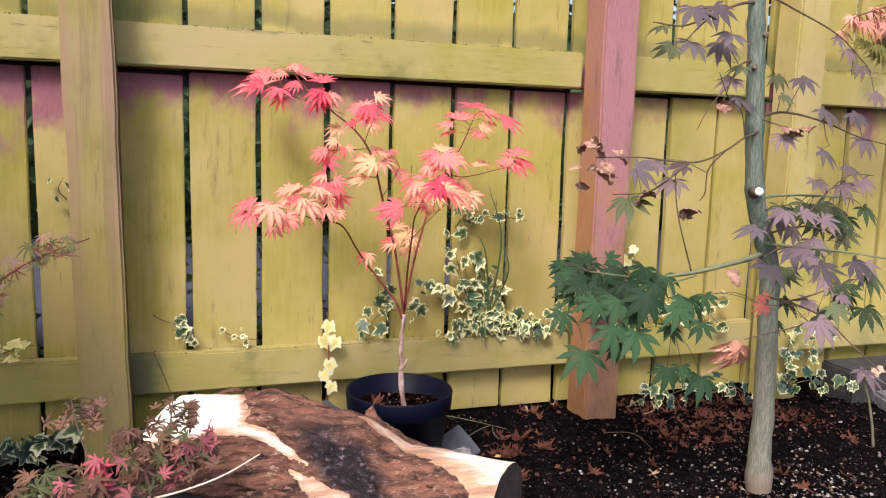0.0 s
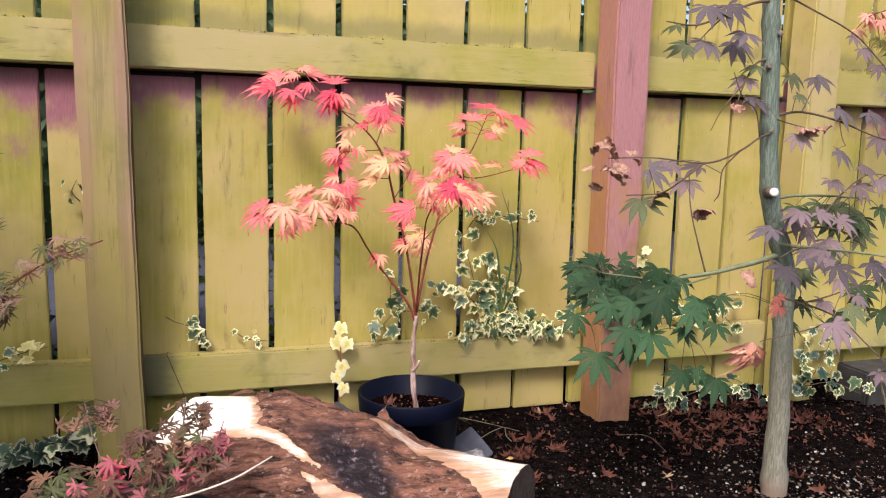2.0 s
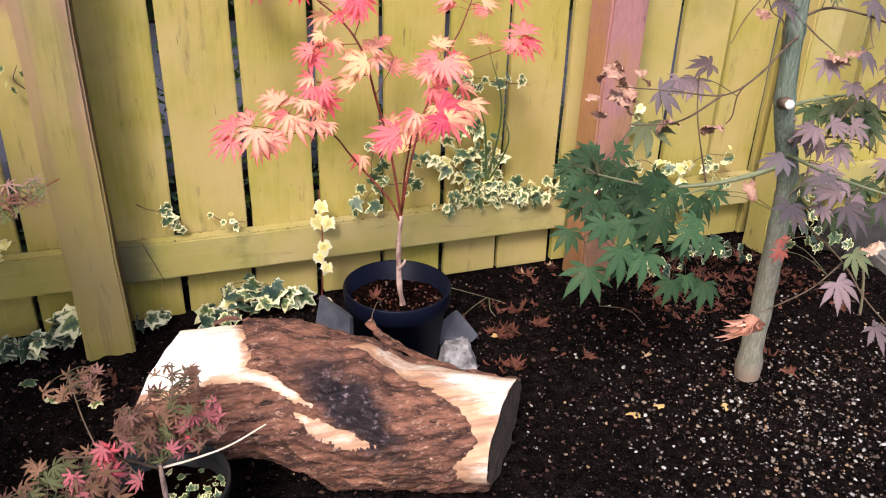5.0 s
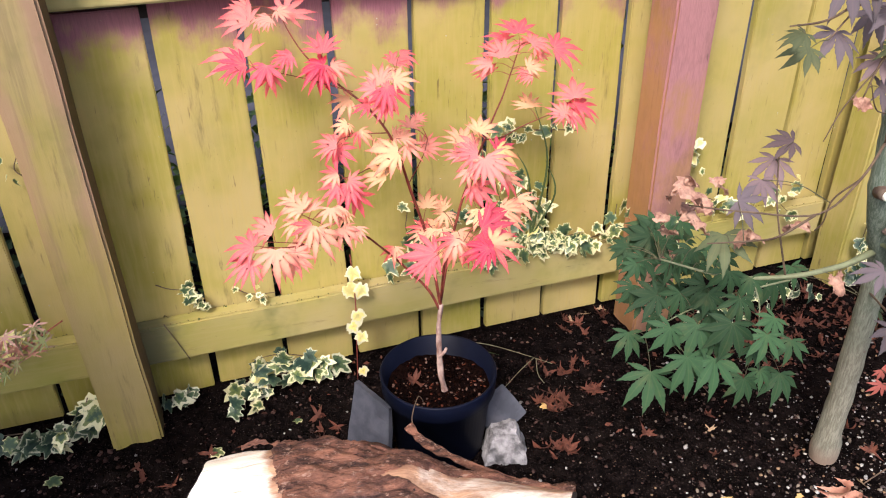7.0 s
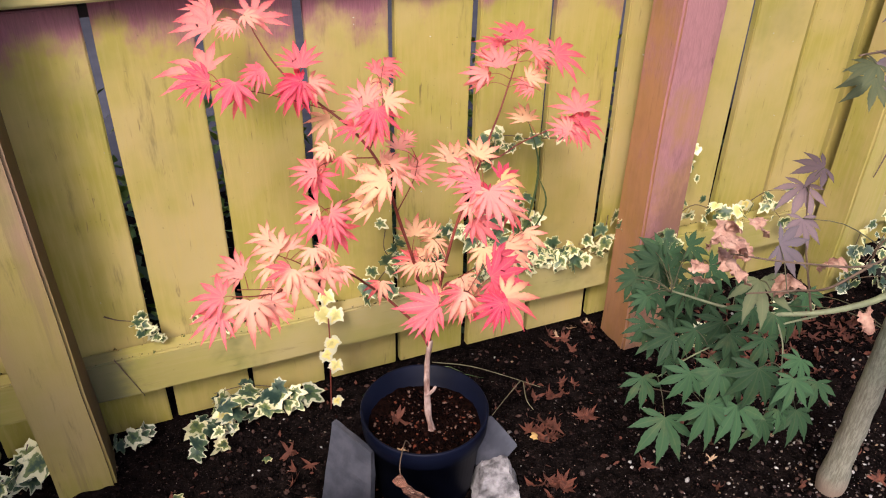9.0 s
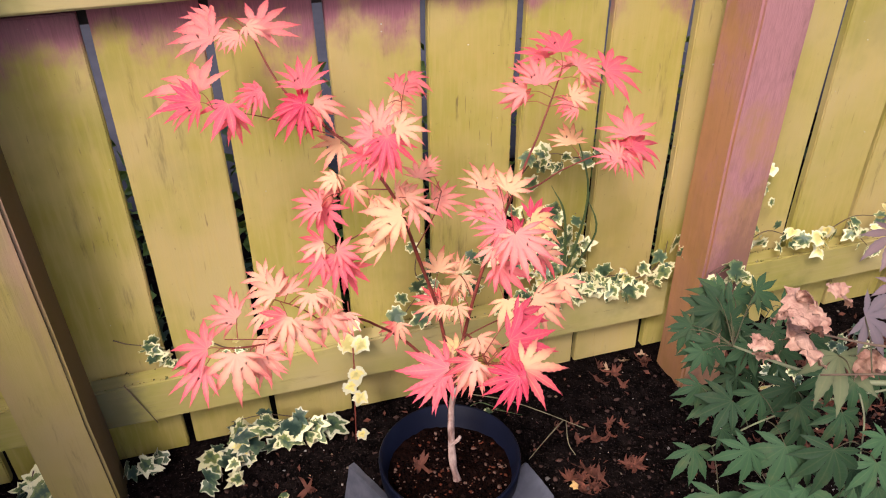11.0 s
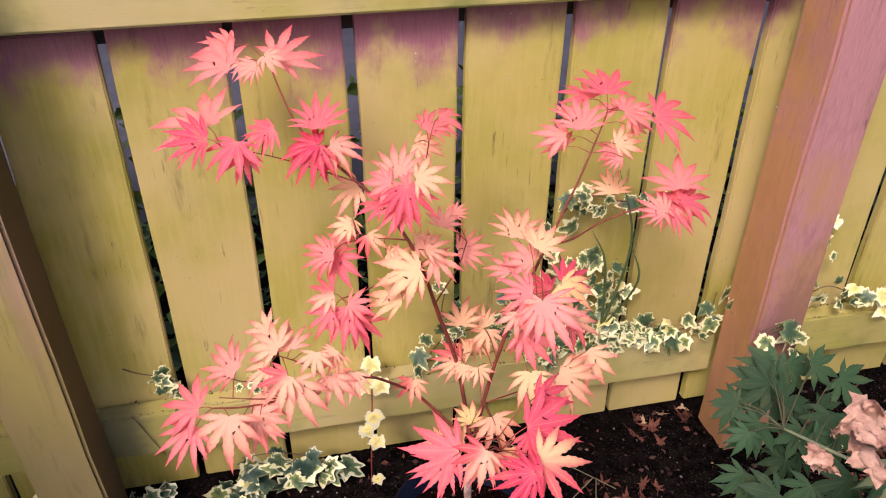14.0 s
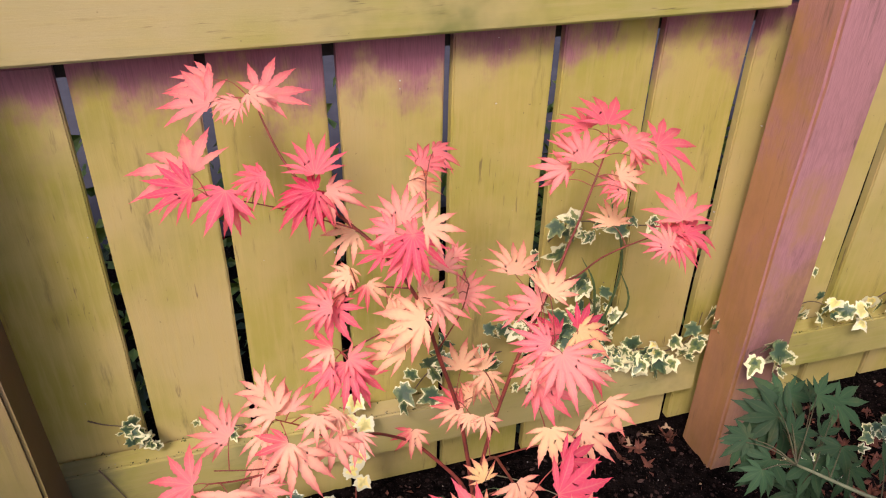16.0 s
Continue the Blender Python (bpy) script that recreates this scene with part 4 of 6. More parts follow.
def log_point(u, th, out=0.0):
    """th: 0 at the top, growing towards the garden."""
    y, half, z, tall = log_section(u)
    if math.cos(th) < 0:
        tall *= 0.62 + 0.38 * min(1, u / 0.5)
    d = math.degrees((th + math.pi) % math.tau - math.pi)
    p = Vector((u * 3.2, math.cos(th), math.sin(th)))
    r = 1 + 0.05 * noise.noise(p * 1.6) + 0.03 * noise.noise(p * 4.5)
    # the twisted hollow and the swelling below it
    r -= 0.16 * math.exp(-((u - 0.56) / 0.11) ** 2 - ((d - 48 - 90 * (u - 0.56)) / 16) ** 2)
    r += 0.06 * math.exp(-((u - 0.52) / 0.15) ** 2 - ((d - 78) / 14) ** 2)
    r += 0.05 * math.exp(-((u - 0.53) / 0.07) ** 2 - ((d + 14) / 14) ** 2)
    side = -math.sin(th) * (half * r + out)
    end = 0.004 * noise.noise(Vector((math.cos(th) * 3, math.sin(th) * 3, u)))
    # the slanting cut of the far end
    end -= 0.045 * max(0.0, 1 - u / 0.30) * (1 - max(0.0, math.cos(th))) ** 0.8
    return Vector((LOG_LEFT + (LOG_RIGHT - LOG_LEFT) * u + (LOG_SKEW + 0.32 * u ** 3) * side + end, y + side, max(z + math.cos(th) * (tall * r + out), GROUND_Z - 0.018)))


BARE_LEFT = [(-0.1, -80), (0.16, -80), (0.18, -20), (0.22, 4), (0.25, 19), (0.26, 31), (0.34, 37), (0.50, 53), (0.42, 53), (0.31, 48), (0.28, 47), (0.17, 45), (0.12, 53), (-0.1, 62)]
BARE_STREAK = [(0.39, 60), (0.43, 57.5), (0.47, 59), (0.52, 62), (0.67, 68), (0.57, 78), (0.47, 75)]
BARE_RIGHT = [(0.45, -7), (0.50, -9), (0.60, -25), (0.70, -40), (1.1, -70), (1.1, 130), (0.95, 120), (0.90, 100), (0.885, 82), (0.92, 68), (0.955, 56), (0.88, 29), (0.80, 14), (0.725, 4), (0.65, -1), (0.55, -3)]


def inside_by(x, y, outline):
    """Distance to an outline on the log's skin, in metres, above nought inside it."""
    best, inside = 9.0, False
    n = len(outline)
    for i in range(n):
        ax, ay = outline[i][0] * LOG_LENGTH, outline[i][1] * 0.0018
        bx, by = outline[(i + 1) % n][0] * LOG_LENGTH, outline[(i + 1) % n][1] * 0.0018
        dx, dy = bx - ax, by - ay
        t = min(1, max(0, ((x - ax) * dx + (y - ay) * dy) / (dx * dx + dy * dy)))
        best = min(best, math.hypot(x - ax - t * dx, y - ay - t * dy))
        if (ay > y) != (by > y) and x < ax + (y - ay) / (by - ay) * dx:
            inside = not inside
    return best if inside else -best


def bare(u, th):
    """Above nought where the bark has come away."""
    d = math.degrees(th)
    x, y = u * LOG_LENGTH, d * 0.0018
    w = 0.0065 * noise.noise(Vector((x * 30, y * 110, 2))) + 0.003 * noise.noise(Vector((x * 120, y * 330, 5)))
    return max(inside_by(x, y, o) for o in (BARE_LEFT, BARE_STREAK, BARE_RIGHT)) + w - 0.0025


fallen_log = thing("log", (0.20, 1.22, GROUND_Z), "short thick log, pale bare wood and peeling brown bark", "log")
NU, NT = 110, 120
core = bmesh.new()
strip_layer = core.verts.layers.float.new("strip")
rows = []
for i in range(NU + 1):
    row = []
    for k in range(NT):
        th = math.tau * k / NT
        v = core.verts.new(log_point(i / NU, th))
        v[strip_layer] = min(1.0, max(0.0, bare(i / NU, (th + math.pi) % math.tau - math.pi) * (42 if i / NU < 0.44 else 10)))
        row.append(v)
    rows.append(row)
for a, b in zip(rows, rows[1:]):
    for k in range(NT):
        core.faces.new((a[k], b[k], b[(k + 1) % NT], a[(k + 1) % NT]))
core.normal_update()
part("wood", core, MAT_BARE_WOOD, fallen_log, "pale cream bare wood with orange-brown streaks")
# end grain coloured dark for the shade on the log's end
MAT_CUT_END = simple("shaded_end_grain", (0.045, 0.03, 0.025), (0.10, 0.066, 0.05), 40, 0.85, 0.003, (1, 2.2, 2.2))
for u, way in ((0.0, -1), (1.0, 1)):
    bm = bmesh.new()
    rim = [log_point(u, math.tau * k / 96) for k in range(96)]
    mid = sum(rim, Vector()) / 96
    rings = [[bm.verts.new(mid + (p - mid) * s + Vector((0.003 * noise.noise((mid + (p - mid) * s) * 60) + way * 0.0015, 0, 0))) for p in rim] for s in (0.999, 0.85, 0.65, 0.42, 0.2)]
    for a, b in zip(rings, rings[1:]):
        for k in range(96):
            bm.faces.new((a[k], a[(k + 1) % 96], b[(k + 1) % 96], b[k]))
    bm.faces.new(rings[-1])
    bmesh.ops.recalc_face_normals(bm, faces=bm.faces)
    part("cut_end", bm, MAT_CUT_END, fallen_log, "cut end of the log, its shade in the dark colour")
shell = bmesh.new()
hollow_layer = shell.verts.layers.float.new("damp")
grid = {}
NU, NT = 230, 230
value = {}
for i in range(NU + 1):
    for k in range(NT):
        th = math.tau * k / NT
        value[i, k] = bare(0.004 + 0.992 * i / NU, (th + math.pi) % math.tau - math.pi)


def shell_vert(i, k):
    k %= NT
    if (i, k) not in grid:
        u, th = 0.004 + 0.992 * i / NU, math.tau * k / NT
        d = math.degrees((th + math.pi) % math.tau - math.pi)
        thick = min(1.0, max(0.0, -value[i, k] * 130 + 0.15))
        p = Vector((u * 18, math.cos(th) * 6, math.sin(th) * 6))
        out = -0.002 + 0.006 * thick + 0.005 * noise.noise(p * 0.8) * thick + 0.006 * noise.noise(Vector((p.x * 0.9, p.y * 2.7, p.z * 2.7))) * thick + 0.0022 * noise.noise(p * 7) * thick + 0.009 * (0.28 - abs(noise.noise(Vector((u * 3.5, math.cos(th) * 4.2 + u * 1.5, math.sin(th) * 4.2))))) * thick + 0.008 * (0.30 - abs(noise.noise(Vector((u * 5, math.cos(th) * 9, math.sin(th) * 9 + u * 7))))) * thick
        out = max(out, 0.0016 * min(1.0, thick * 3) - 0.002 * (1 - min(1.0, thick * 3)))
        v = shell.verts.new(log_point(u, th, out))
        # how far the bark takes the darker colour round the hollow
        v[hollow_layer] = math.exp(-((u - 0.57) / 0.17) ** 2 - ((d - 44 - 110 * (u - 0.56)) / 28) ** 2)
        grid[i, k] = v
    return grid[i, k]


for i in range(NU):
    for k in range(NT):
        if value[i, k] < 0.0:
            shell.faces.new((shell_vert(i, k), shell_vert(i + 1, k), shell_vert(i + 1, k + 1), shell_vert(i, k + 1)))
part("bark", shell, MAT_BARK, fallen_log, "rough dark brown bark, darker and glossier in its hollow")


def bark_strip(points, widths, normal_turn, seed, thick=0.004):
    """A curled strip of loose bark."""
    line = smooth_line(points, 8)
    bm = bmesh.new()
    prev = None
    n = len(line) - 1
    for i, p in enumerate(line):
        d = (line[min(i + 1, n)] - line[max(i - 1, 0)]).normalized()
        t = i / n
        w = widths[0] + (widths[1] - widths[0]) * t + 0.006 * noise.noise(Vector((i * 0.35, seed, 0)))
        side = d.cross(Vector((0, 0, 1))).normalized()
        side = Matrix.Rotation(normal_turn * (0.7 + 0.5 * t), 3, d) @ side
        up = side.cross(d)
        ring = []
        for s, h in ((-1, 0.25), (-0.4, 0.02), (0.4, 0.0), (1, 0.3)):
            ring.append(bm.verts.new(p + side * (w * s) + up * (h * w + 0.002 * noise.noise(p * 70))))
        for s, h in ((1, 0.3), (0.4, 0.0), (-0.4, 0.02), (-1, 0.25)):
            ring.append(bm.verts.new(p + side * (w * s) + up * (h * w - thick)))
        if prev:
            for k in range(8):
                bm.faces.new((prev[k], prev[(k + 1) % 8], ring[(k + 1) % 8], ring[k]))
        else:
            bm.faces.new(ring[::-1])
        prev = ring
    bm.faces.new(prev)
    bmesh.ops.recalc_face_normals(bm, faces=bm.faces)
    return bm


part("bark_strip", bark_strip([(0.248, 1.386, 0.176), (0.268, 1.368, 0.150), (0.310, 1.340, 0.126), (0.355, 1.312, 0.108), (0.405, 1.285, 0.092)], (0.008, 0.006), 1.45, 3, 0.003), MAT_BARK, fallen_log, "curled loose strip of brown bark")
part("bark_strip", bark_strip([(0.095, 1.368, 0.180), (0.135, 1.362, 0.188), (0.180, 1.345, 0.190), (0.215, 1.325, 0.176)], (0.008, 0.011), -0.5, 5), MAT_BARK, fallen_log, "loose strip of brown bark")
part("bark_strip", bark_strip([(-0.025, 1.365, 0.232), (0.0, 1.362, 0.240), (0.03, 1.345, 0.240)], (0.004, 0.003), 0.3, 6, 0.003), MAT_BARK, fallen_log, "splinter of brown bark")

# ---- the green-stemmed maple ----
striped = thing("striped_maple", (1.034, 1.24, GROUND_Z), "green-grey striped maple trunk with green and dull purple leaves", "tree")
trunk_line = smooth_line([(1.032, 1.238, -0.05), (1.027, 1.234, 0.018), (1.022, 1.232, 0.067), (1.020, 1.230, 0.139), (1.015, 1.227, 0.212), (1.008, 1.222, 0.284), (0.999, 1.217, 0.354), (0.993, 1.212, 0.422), (0.977, 1.207, 0.479), (0.951, 1.203, 0.533), (0.930, 1.199, 0.592), (0.920, 1.198, 0.66), (0.914, 1.199, 0.741), (0.908, 1.200, 0.841), (0.900, 1.200, 0.94), (0.892, 1.20, 1.18), (0.888, 1.20, 1.45)], 6)
trunk_r = []
for i, p in enumerate(trunk_line):
    r = 0.0222 - 0.0050 * min(1, max(0, p.z) / 0.5) - 0.003 * max(0, min(1, (p.z - 0.5) / 0.6)) + 0.004 * math.exp(-((p.z - 0.015) / 0.03) ** 2)
    for knot in (0.41, 0.50, 0.60, 0.715, 0.83, 0.90):
        r += 0.0022 * math.exp(-((p.z - knot) / 0.008) ** 2)
    trunk_r.append(r)
part("trunk", tube(bmesh.new(), trunk_line, trunk_r, 20, True, 0.10), MAT_TRUNK, striped, "green-grey bark with pale streaks")
stub = tube(bmesh.new(), [(0.920, 1.190, 0.598), (0.915, 1.176, 0.599), (0.914, 1.172, 0.599)], [0.0125, 0.0095, 0.0085], 14)
part("pruning_scar", stub, simple("dark_scar_bark", (0.10, 0.06, 0.05), (0.16, 0.12, 0.09), 90, 0.75), striped, "dark ring of bark round the cut")
cut = tube(bmesh.new(), [(0.9145, 1.1725, 0.599), (0.9135, 1.1690, 0.600)], [0.0082, 0.0075], 14)
part("cut_wood", cut, simple("fresh_cut_wood", (0.90, 0.87, 0.82), (0.80, 0.75, 0.68), 90, 0.7), striped, "round pale cut wood of a pruned branch")
MAT_COLLAR = simple("red_brown_branch_collar", (0.23, 0.17, 0.14), (0.13, 0.095, 0.075), 90, 0.75, 0.001)
for x, y, z, r in ((0.909, 1.181, 0.877, 0.0050), (0.894, 1.186, 0.820, 0.0045), (0.909, 1.184, 0.707, 0.0045), (0.946, 1.187, 0.566, 0.0045), (0.948, 1.186, 0.528, 0.0055), (1.010, 1.208, 0.27, 0.0045)):
    bump = bmesh.new()
    bmesh.ops.create_icosphere(bump, subdivisions=3, radius=r)
    for v in bump.verts:
        v.co = v.co * (1 + 0.6 * noise.noise(v.co * 300 + Vector((x * 50, 0, z * 50)))) + Vector((x, y, z))
    part("branch_collar", bump, MAT_COLLAR, striped, "small red-brown knot of a lost twig")
MAT_LIMB = simple("grey_green_limb", (0.20, 0.225, 0.125), (0.14, 0.15, 0.09), 60, 0.65)
MAT_THIN_TWIG = simple("brown_grey_twig", (0.085, 0.055, 0.038), (0.15, 0.10, 0.065), 60, 0.7)
LOW_BOUGHS = [
    ([(0.962, 1.205, 0.478), (0.900, 1.205, 0.464), (0.830, 1.235, 0.442), (0.760, 1.29, 0.425), (0.690, 1.37, 0.425)], 0.0062, 0.0016, MAT_LIMB),
    ([(0.840, 1.232, 0.437), (0.750, 1.270, 0.400), (0.680, 1.285, 0.37), (0.625, 1.290, 0.34)], 0.0017, 0.0009, MAT_LIMB),
    ([(0.790, 1.26, 0.43), (0.790, 1.235, 0.40), (0.780, 1.215, 0.37), (0.770, 1.20, 0.34)], 0.0015, 0.0008, MAT_LIMB),
    ([(0.922, 1.195, 0.705), (0.860, 1.155, 0.695), (0.790, 1.115, 0.672), (0.706, 1.086, 0.652), (0.620, 1.110, 0.658), (0.565, 1.155, 0.655)], 0.0022, 0.0009, MAT_THIN_TWIG),
    ([(0.700, 1.085, 0.652), (0.665, 1.10, 0.620), (0.650, 1.13, 0.600), (0.600, 1.15, 0.595)], 0.0017, 0.0010, MAT_THIN_TWIG),
]
MIDDLE_BOUGHS = [
    ([(0.790, 1.115, 0.672), (0.770, 1.13, 0.64), (0.774, 1.14, 0.60), (0.768, 1.145, 0.585)], 0.0014, 0.0009, MAT_THIN_TWIG),
    ([(0.912, 1.199, 0.835), (0.870, 1.19, 0.825), (0.845, 1.185, 0.79), (0.828, 1.18, 0.755)], 0.0026, 0.0010, MAT_THIN_TWIG),
    ([(0.908, 1.200, 0.935), (0.850, 1.18, 0.925), (0.780, 1.16, 0.90), (0.715, 1.15, 0.875), (0.650, 1.14, 0.875)], 0.0030, 0.0010, MAT_THIN_TWIG),
    ([(0.780, 1.16, 0.90), (0.745, 1.155, 0.872), (0.720, 1.15, 0.850)], 0.0017, 0.0009, MAT_THIN_TWIG),
    ([(0.925, 1.200, 0.735), (1.000, 1.215, 0.745), (1.080, 1.205, 0.73), (1.160, 1.20, 0.705), (1.240, 1.20, 0.69)], 0.0026, 0.0010, MAT_THIN_TWIG),
]
UPPER_BOUGHS = [
    ([(0.938, 1.200, 0.585), (1.000, 1.21, 0.590), (1.100, 1.23, 0.588), (1.220, 1.26, 0.58)], 0.0034, 0.0014, MAT_LIMB),
    ([(0.958, 1.203, 0.500), (0.945, 1.13, 0.505), (0.930, 1.05, 0.512), (0.940, 0.98, 0.515), (0.980, 0.93, 0.51)], 0.0036, 0.0013, MAT_LIMB),
    ([(0.985, 1.215, 0.395), (0.930, 1.08, 0.41), (0.880, 0.96, 0.415), (0.850, 0.885, 0.40), (0.880, 0.85, 0.36)], 0.0018, 0.0009, MAT_THIN_TWIG),
    ([(0.880, 0.96, 0.415), (0.760, 0.90, 0.42), (0.655, 0.875, 0.415)], 0.0014, 0.0008, MAT_THIN_TWIG),
    ([(0.945, 1.13, 0.505), (0.870, 1.06, 0.512), (0.815, 1.03, 0.505)], 0.0017, 0.0009, MAT_THIN_TWIG),
]
FRONT_BOUGHS = [
    ([(0.830, 1.235, 0.44), (0.815, 1.27, 0.55), (0.825, 1.30, 0.62)], 0.0018, 0.0009, MAT_THIN_TWIG),
    ([(0.955, 1.203, 0.515), (1.010, 1.170, 0.535), (1.080, 1.170, 0.525), (1.150, 1.180, 0.49)], 0.0024, 0.0009, MAT_THIN_TWIG),
    ([(1.010, 1.170, 0.535), (1.070, 1.180, 0.59), (1.140, 1.190, 0.63), (1.21, 1.20, 0.63)], 0.0018, 0.0008, MAT_THIN_TWIG),
    ([(0.990, 1.215, 0.375), (1.060, 1.190, 0.395), (1.130, 1.195, 0.41), (1.230, 1.21, 0.43)], 0.0020, 0.0008, MAT_THIN_TWIG),
    ([(0.906, 1.200, 0.955), (0.98, 1.20, 0.93), (1.09, 1.20, 0.89), (1.20, 1.23, 0.84)], 0.0022, 0.0008, MAT_THIN_TWIG),
]
FINE_BOUGHS = [
    ([(0.860, 1.155, 0.695), (0.840, 1.145, 0.74), (0.800, 1.13, 0.76), (0.770, 1.12, 0.80)], 0.0012, 0.0007, MAT_THIN_TWIG),
    ([(0.845, 1.185, 0.79), (0.800, 1.18, 0.745), (0.770, 1.17, 0.705)], 0.0012, 0.0007, MAT_THIN_TWIG),
    ([(1.080, 1.205, 0.73), (1.075, 1.19, 0.70), (1.07, 1.175, 0.685)], 0.0013, 0.0009, MAT_THIN_TWIG),
    ([(0.925, 1.195, 0.73), (0.890, 1.12, 0.72), (0.868, 1.06, 0.712)], 0.0014, 0.0008, MAT_THIN_TWIG),
    ([(1.000, 1.215, 0.745), (1.070, 1.27, 0.79), (1.12, 1.31, 0.815)], 0.0014, 0.0008, MAT_THIN_TWIG),
]
striped_lines = []
for pts, r0, r1, mat in LOW_BOUGHS + MIDDLE_BOUGHS + UPPER_BOUGHS + FRONT_BOUGHS + FINE_BOUGHS:
    bm, line = limb(pts, r0, r1, 6, 7, 0.2)
    part("limb", bm, mat, striped)
    striped_lines.append(line)
DARK_PURPLE = (0.14, 0.112, 0.128)
DEEP_OLIVE = (0.065, 0.10, 0.045)
GREEN, PURPLE, OLIVE, RED = (0.040, 0.090, 0.041), (0.24, 0.17, 0.185), (0.125, 0.145, 0.075), (0.42, 0.12, 0.10)
# place, clockwise angle, length
GREEN_A = [
    (0.577, 1.26, 0.354, 90, 0.05), (0.605, 1.23, 0.279, 108, 0.074), (0.613, 1.228, 0.381, 131, 0.053), (0.656, 1.209, 0.379, 115, 0.066),
    (0.646, 1.19, 0.33, 89, 0.069), (0.684, 1.178, 0.327, 96, 0.067), (0.696, 1.179, 0.39, 110, 0.07), (0.754, 1.166, 0.372, 105, 0.052),
    (0.86, 1.22, 0.219, 105, 0.064), (0.77, 1.207, 0.247, 105, 0.055), (0.739, 1.213, 0.41, 96, 0.054), (0.617, 1.292, 0.409, 161, 0.056),
    (0.683, 1.299, 0.381, 116, 0.052), (0.656, 1.384, 0.406, 134, 0.054), (0.699, 1.445, 0.412, 177, 0.084), (0.805, 1.499, 0.368, 43, 0.056),
]
GREEN_B = [
    (0.747, 1.365, 0.413, 110, 0.053), (0.894, 1.31, 0.352, 82, 0.067), (0.779, 1.193, 0.387, 131, 0.044), (0.714, 1.256, 0.37, 124, 0.053),
    (0.715, 1.291, 0.394, 130, 0.059), (0.707, 1.243, 0.411, 70, 0.048), (0.815, 1.217, 0.251, 90, 0.042), (0.648, 1.405, 0.416, 70, 0.043),
    (0.713, 1.371, 0.395, 113, 0.052), (0.771, 1.358, 0.379, 81, 0.05), (0.738, 1.262, 0.434, 119, 0.05), (0.782, 1.249, 0.419, 99, 0.05),
    (0.947, 1.332, 0.359, 80, 0.047), (0.655, 1.208, 0.31, 129, 0.043), (0.795, 1.446, 0.432, 9, 0.046), (0.721, 1.456, 0.429, 63, 0.036),
    (0.821, 1.352, 0.406, 22, 0.045), (0.629, 1.268, 0.378, 50, 0.037), (0.694, 1.211, 0.354, 118, 0.039), (0.812, 1.173, 0.346, 105, 0.045),
    (0.76, 1.187, 0.339, 81, 0.045), (0.602, 1.32, 0.408, 131, 0.041),
]
GREEN_C = [
    (0.713, 1.468, 0.437, 199, 0.068), (0.693, 1.445, 0.427, 182, 0.066), (0.723, 1.404, 0.436, 347, 0.053), (0.641, 1.42, 0.432, 188, 0.044),
    (0.64, 1.369, 0.413, 123, 0.045), (0.72, 1.39, 0.358, 71, 0.046), (0.738, 1.357, 0.411, 27, 0.039), (0.699, 1.37, 0.355, 141, 0.049),
    (0.753, 1.325, 0.365, 199, 0.044), (0.839, 1.455, 0.335, 19, 0.054), (0.919, 1.508, 0.315, 37, 0.074), (0.79, 1.452, 0.342, 66, 0.044),
    (0.855, 1.529, 0.36, 294, 0.054), (0.72, 1.454, 0.39, 127, 0.042), (0.753, 1.383, 0.336, 64, 0.046), (0.614, 1.326, 0.387, 186, 0.051),
]
PURPLES = [
    (0.738, 1.150, 0.841, 100, 0.065), (0.836, 1.190, 0.845, 70, 0.065), (0.811, 1.150, 0.862, 110, 0.06), (0.740, 1.150, 0.895, 90, 0.07),
    (0.790, 1.150, 0.900, 60, 0.065), (0.872, 1.170, 0.756, 30, 0.07), (0.668, 1.160, 0.630, 20, 0.06), (1.094, 1.200, 0.740, 40, 0.07),
    (1.134, 1.310, 0.812, 60, 0.065), (1.190, 1.220, 0.740, 50, 0.065), (0.820, 1.080, 0.539, 170, 0.055), (0.812, 1.010, 0.477, 100, 0.068),
    (0.904, 1.045, 0.500, 70, 0.066), (0.895, 0.970, 0.485, 60, 0.068), (0.950, 0.960, 0.490, 40, 0.062), (1.071, 1.170, 0.668, 30, 0.06),
]
MAUVES_A = [
    (0.960, 1.150, 0.545, 60, 0.06), (0.990, 1.160, 0.520, 90, 0.055), (1.020, 1.150, 0.555, 40, 0.06), (0.930, 1.130, 0.560, 140, 0.055),
    (1.050, 1.160, 0.500, 70, 0.06), (0.970, 1.120, 0.490, 100, 0.055), (1.090, 1.170, 0.540, 30, 0.06), (1.010, 1.130, 0.470, 120, 0.05),
    (1.130, 1.180, 0.600, 60, 0.055), (1.060, 1.180, 0.610, 90, 0.05), (1.150, 1.190, 0.640, 30, 0.055), (1.200, 1.200, 0.610, 70, 0.05),
    (1.110, 1.190, 0.420, 90, 0.055), (1.170, 1.200, 0.380, 60, 0.05), (1.230, 1.210, 0.440, 90, 0.055), (1.060, 1.180, 0.380, 110, 0.05),
    (1.140, 1.210, 0.860, 60, 0.045), (1.190, 1.230, 0.830, 90, 0.045), (1.100, 1.200, 0.880, 40, 0.04), (1.230, 1.220, 0.780, 60, 0.05),
]
MAUVES_B = [
    (0.832, 1.312, 0.636, 190, 0.06), (0.815, 1.300, 0.600, 120, 0.065), (0.700, 1.180, 0.640, 100, 0.05),
    (0.854, 1.050, 0.690, 90, 0.045), (0.800, 0.874, 0.420, 60, 0.06), (0.850, 1.000, 0.520, 200, 0.055), (1.180, 1.190, 0.690, 80, 0.06),
    (0.845, 1.190, 0.790, 140, 0.05), (0.870, 0.850, 0.350, 60, 0.06),
]
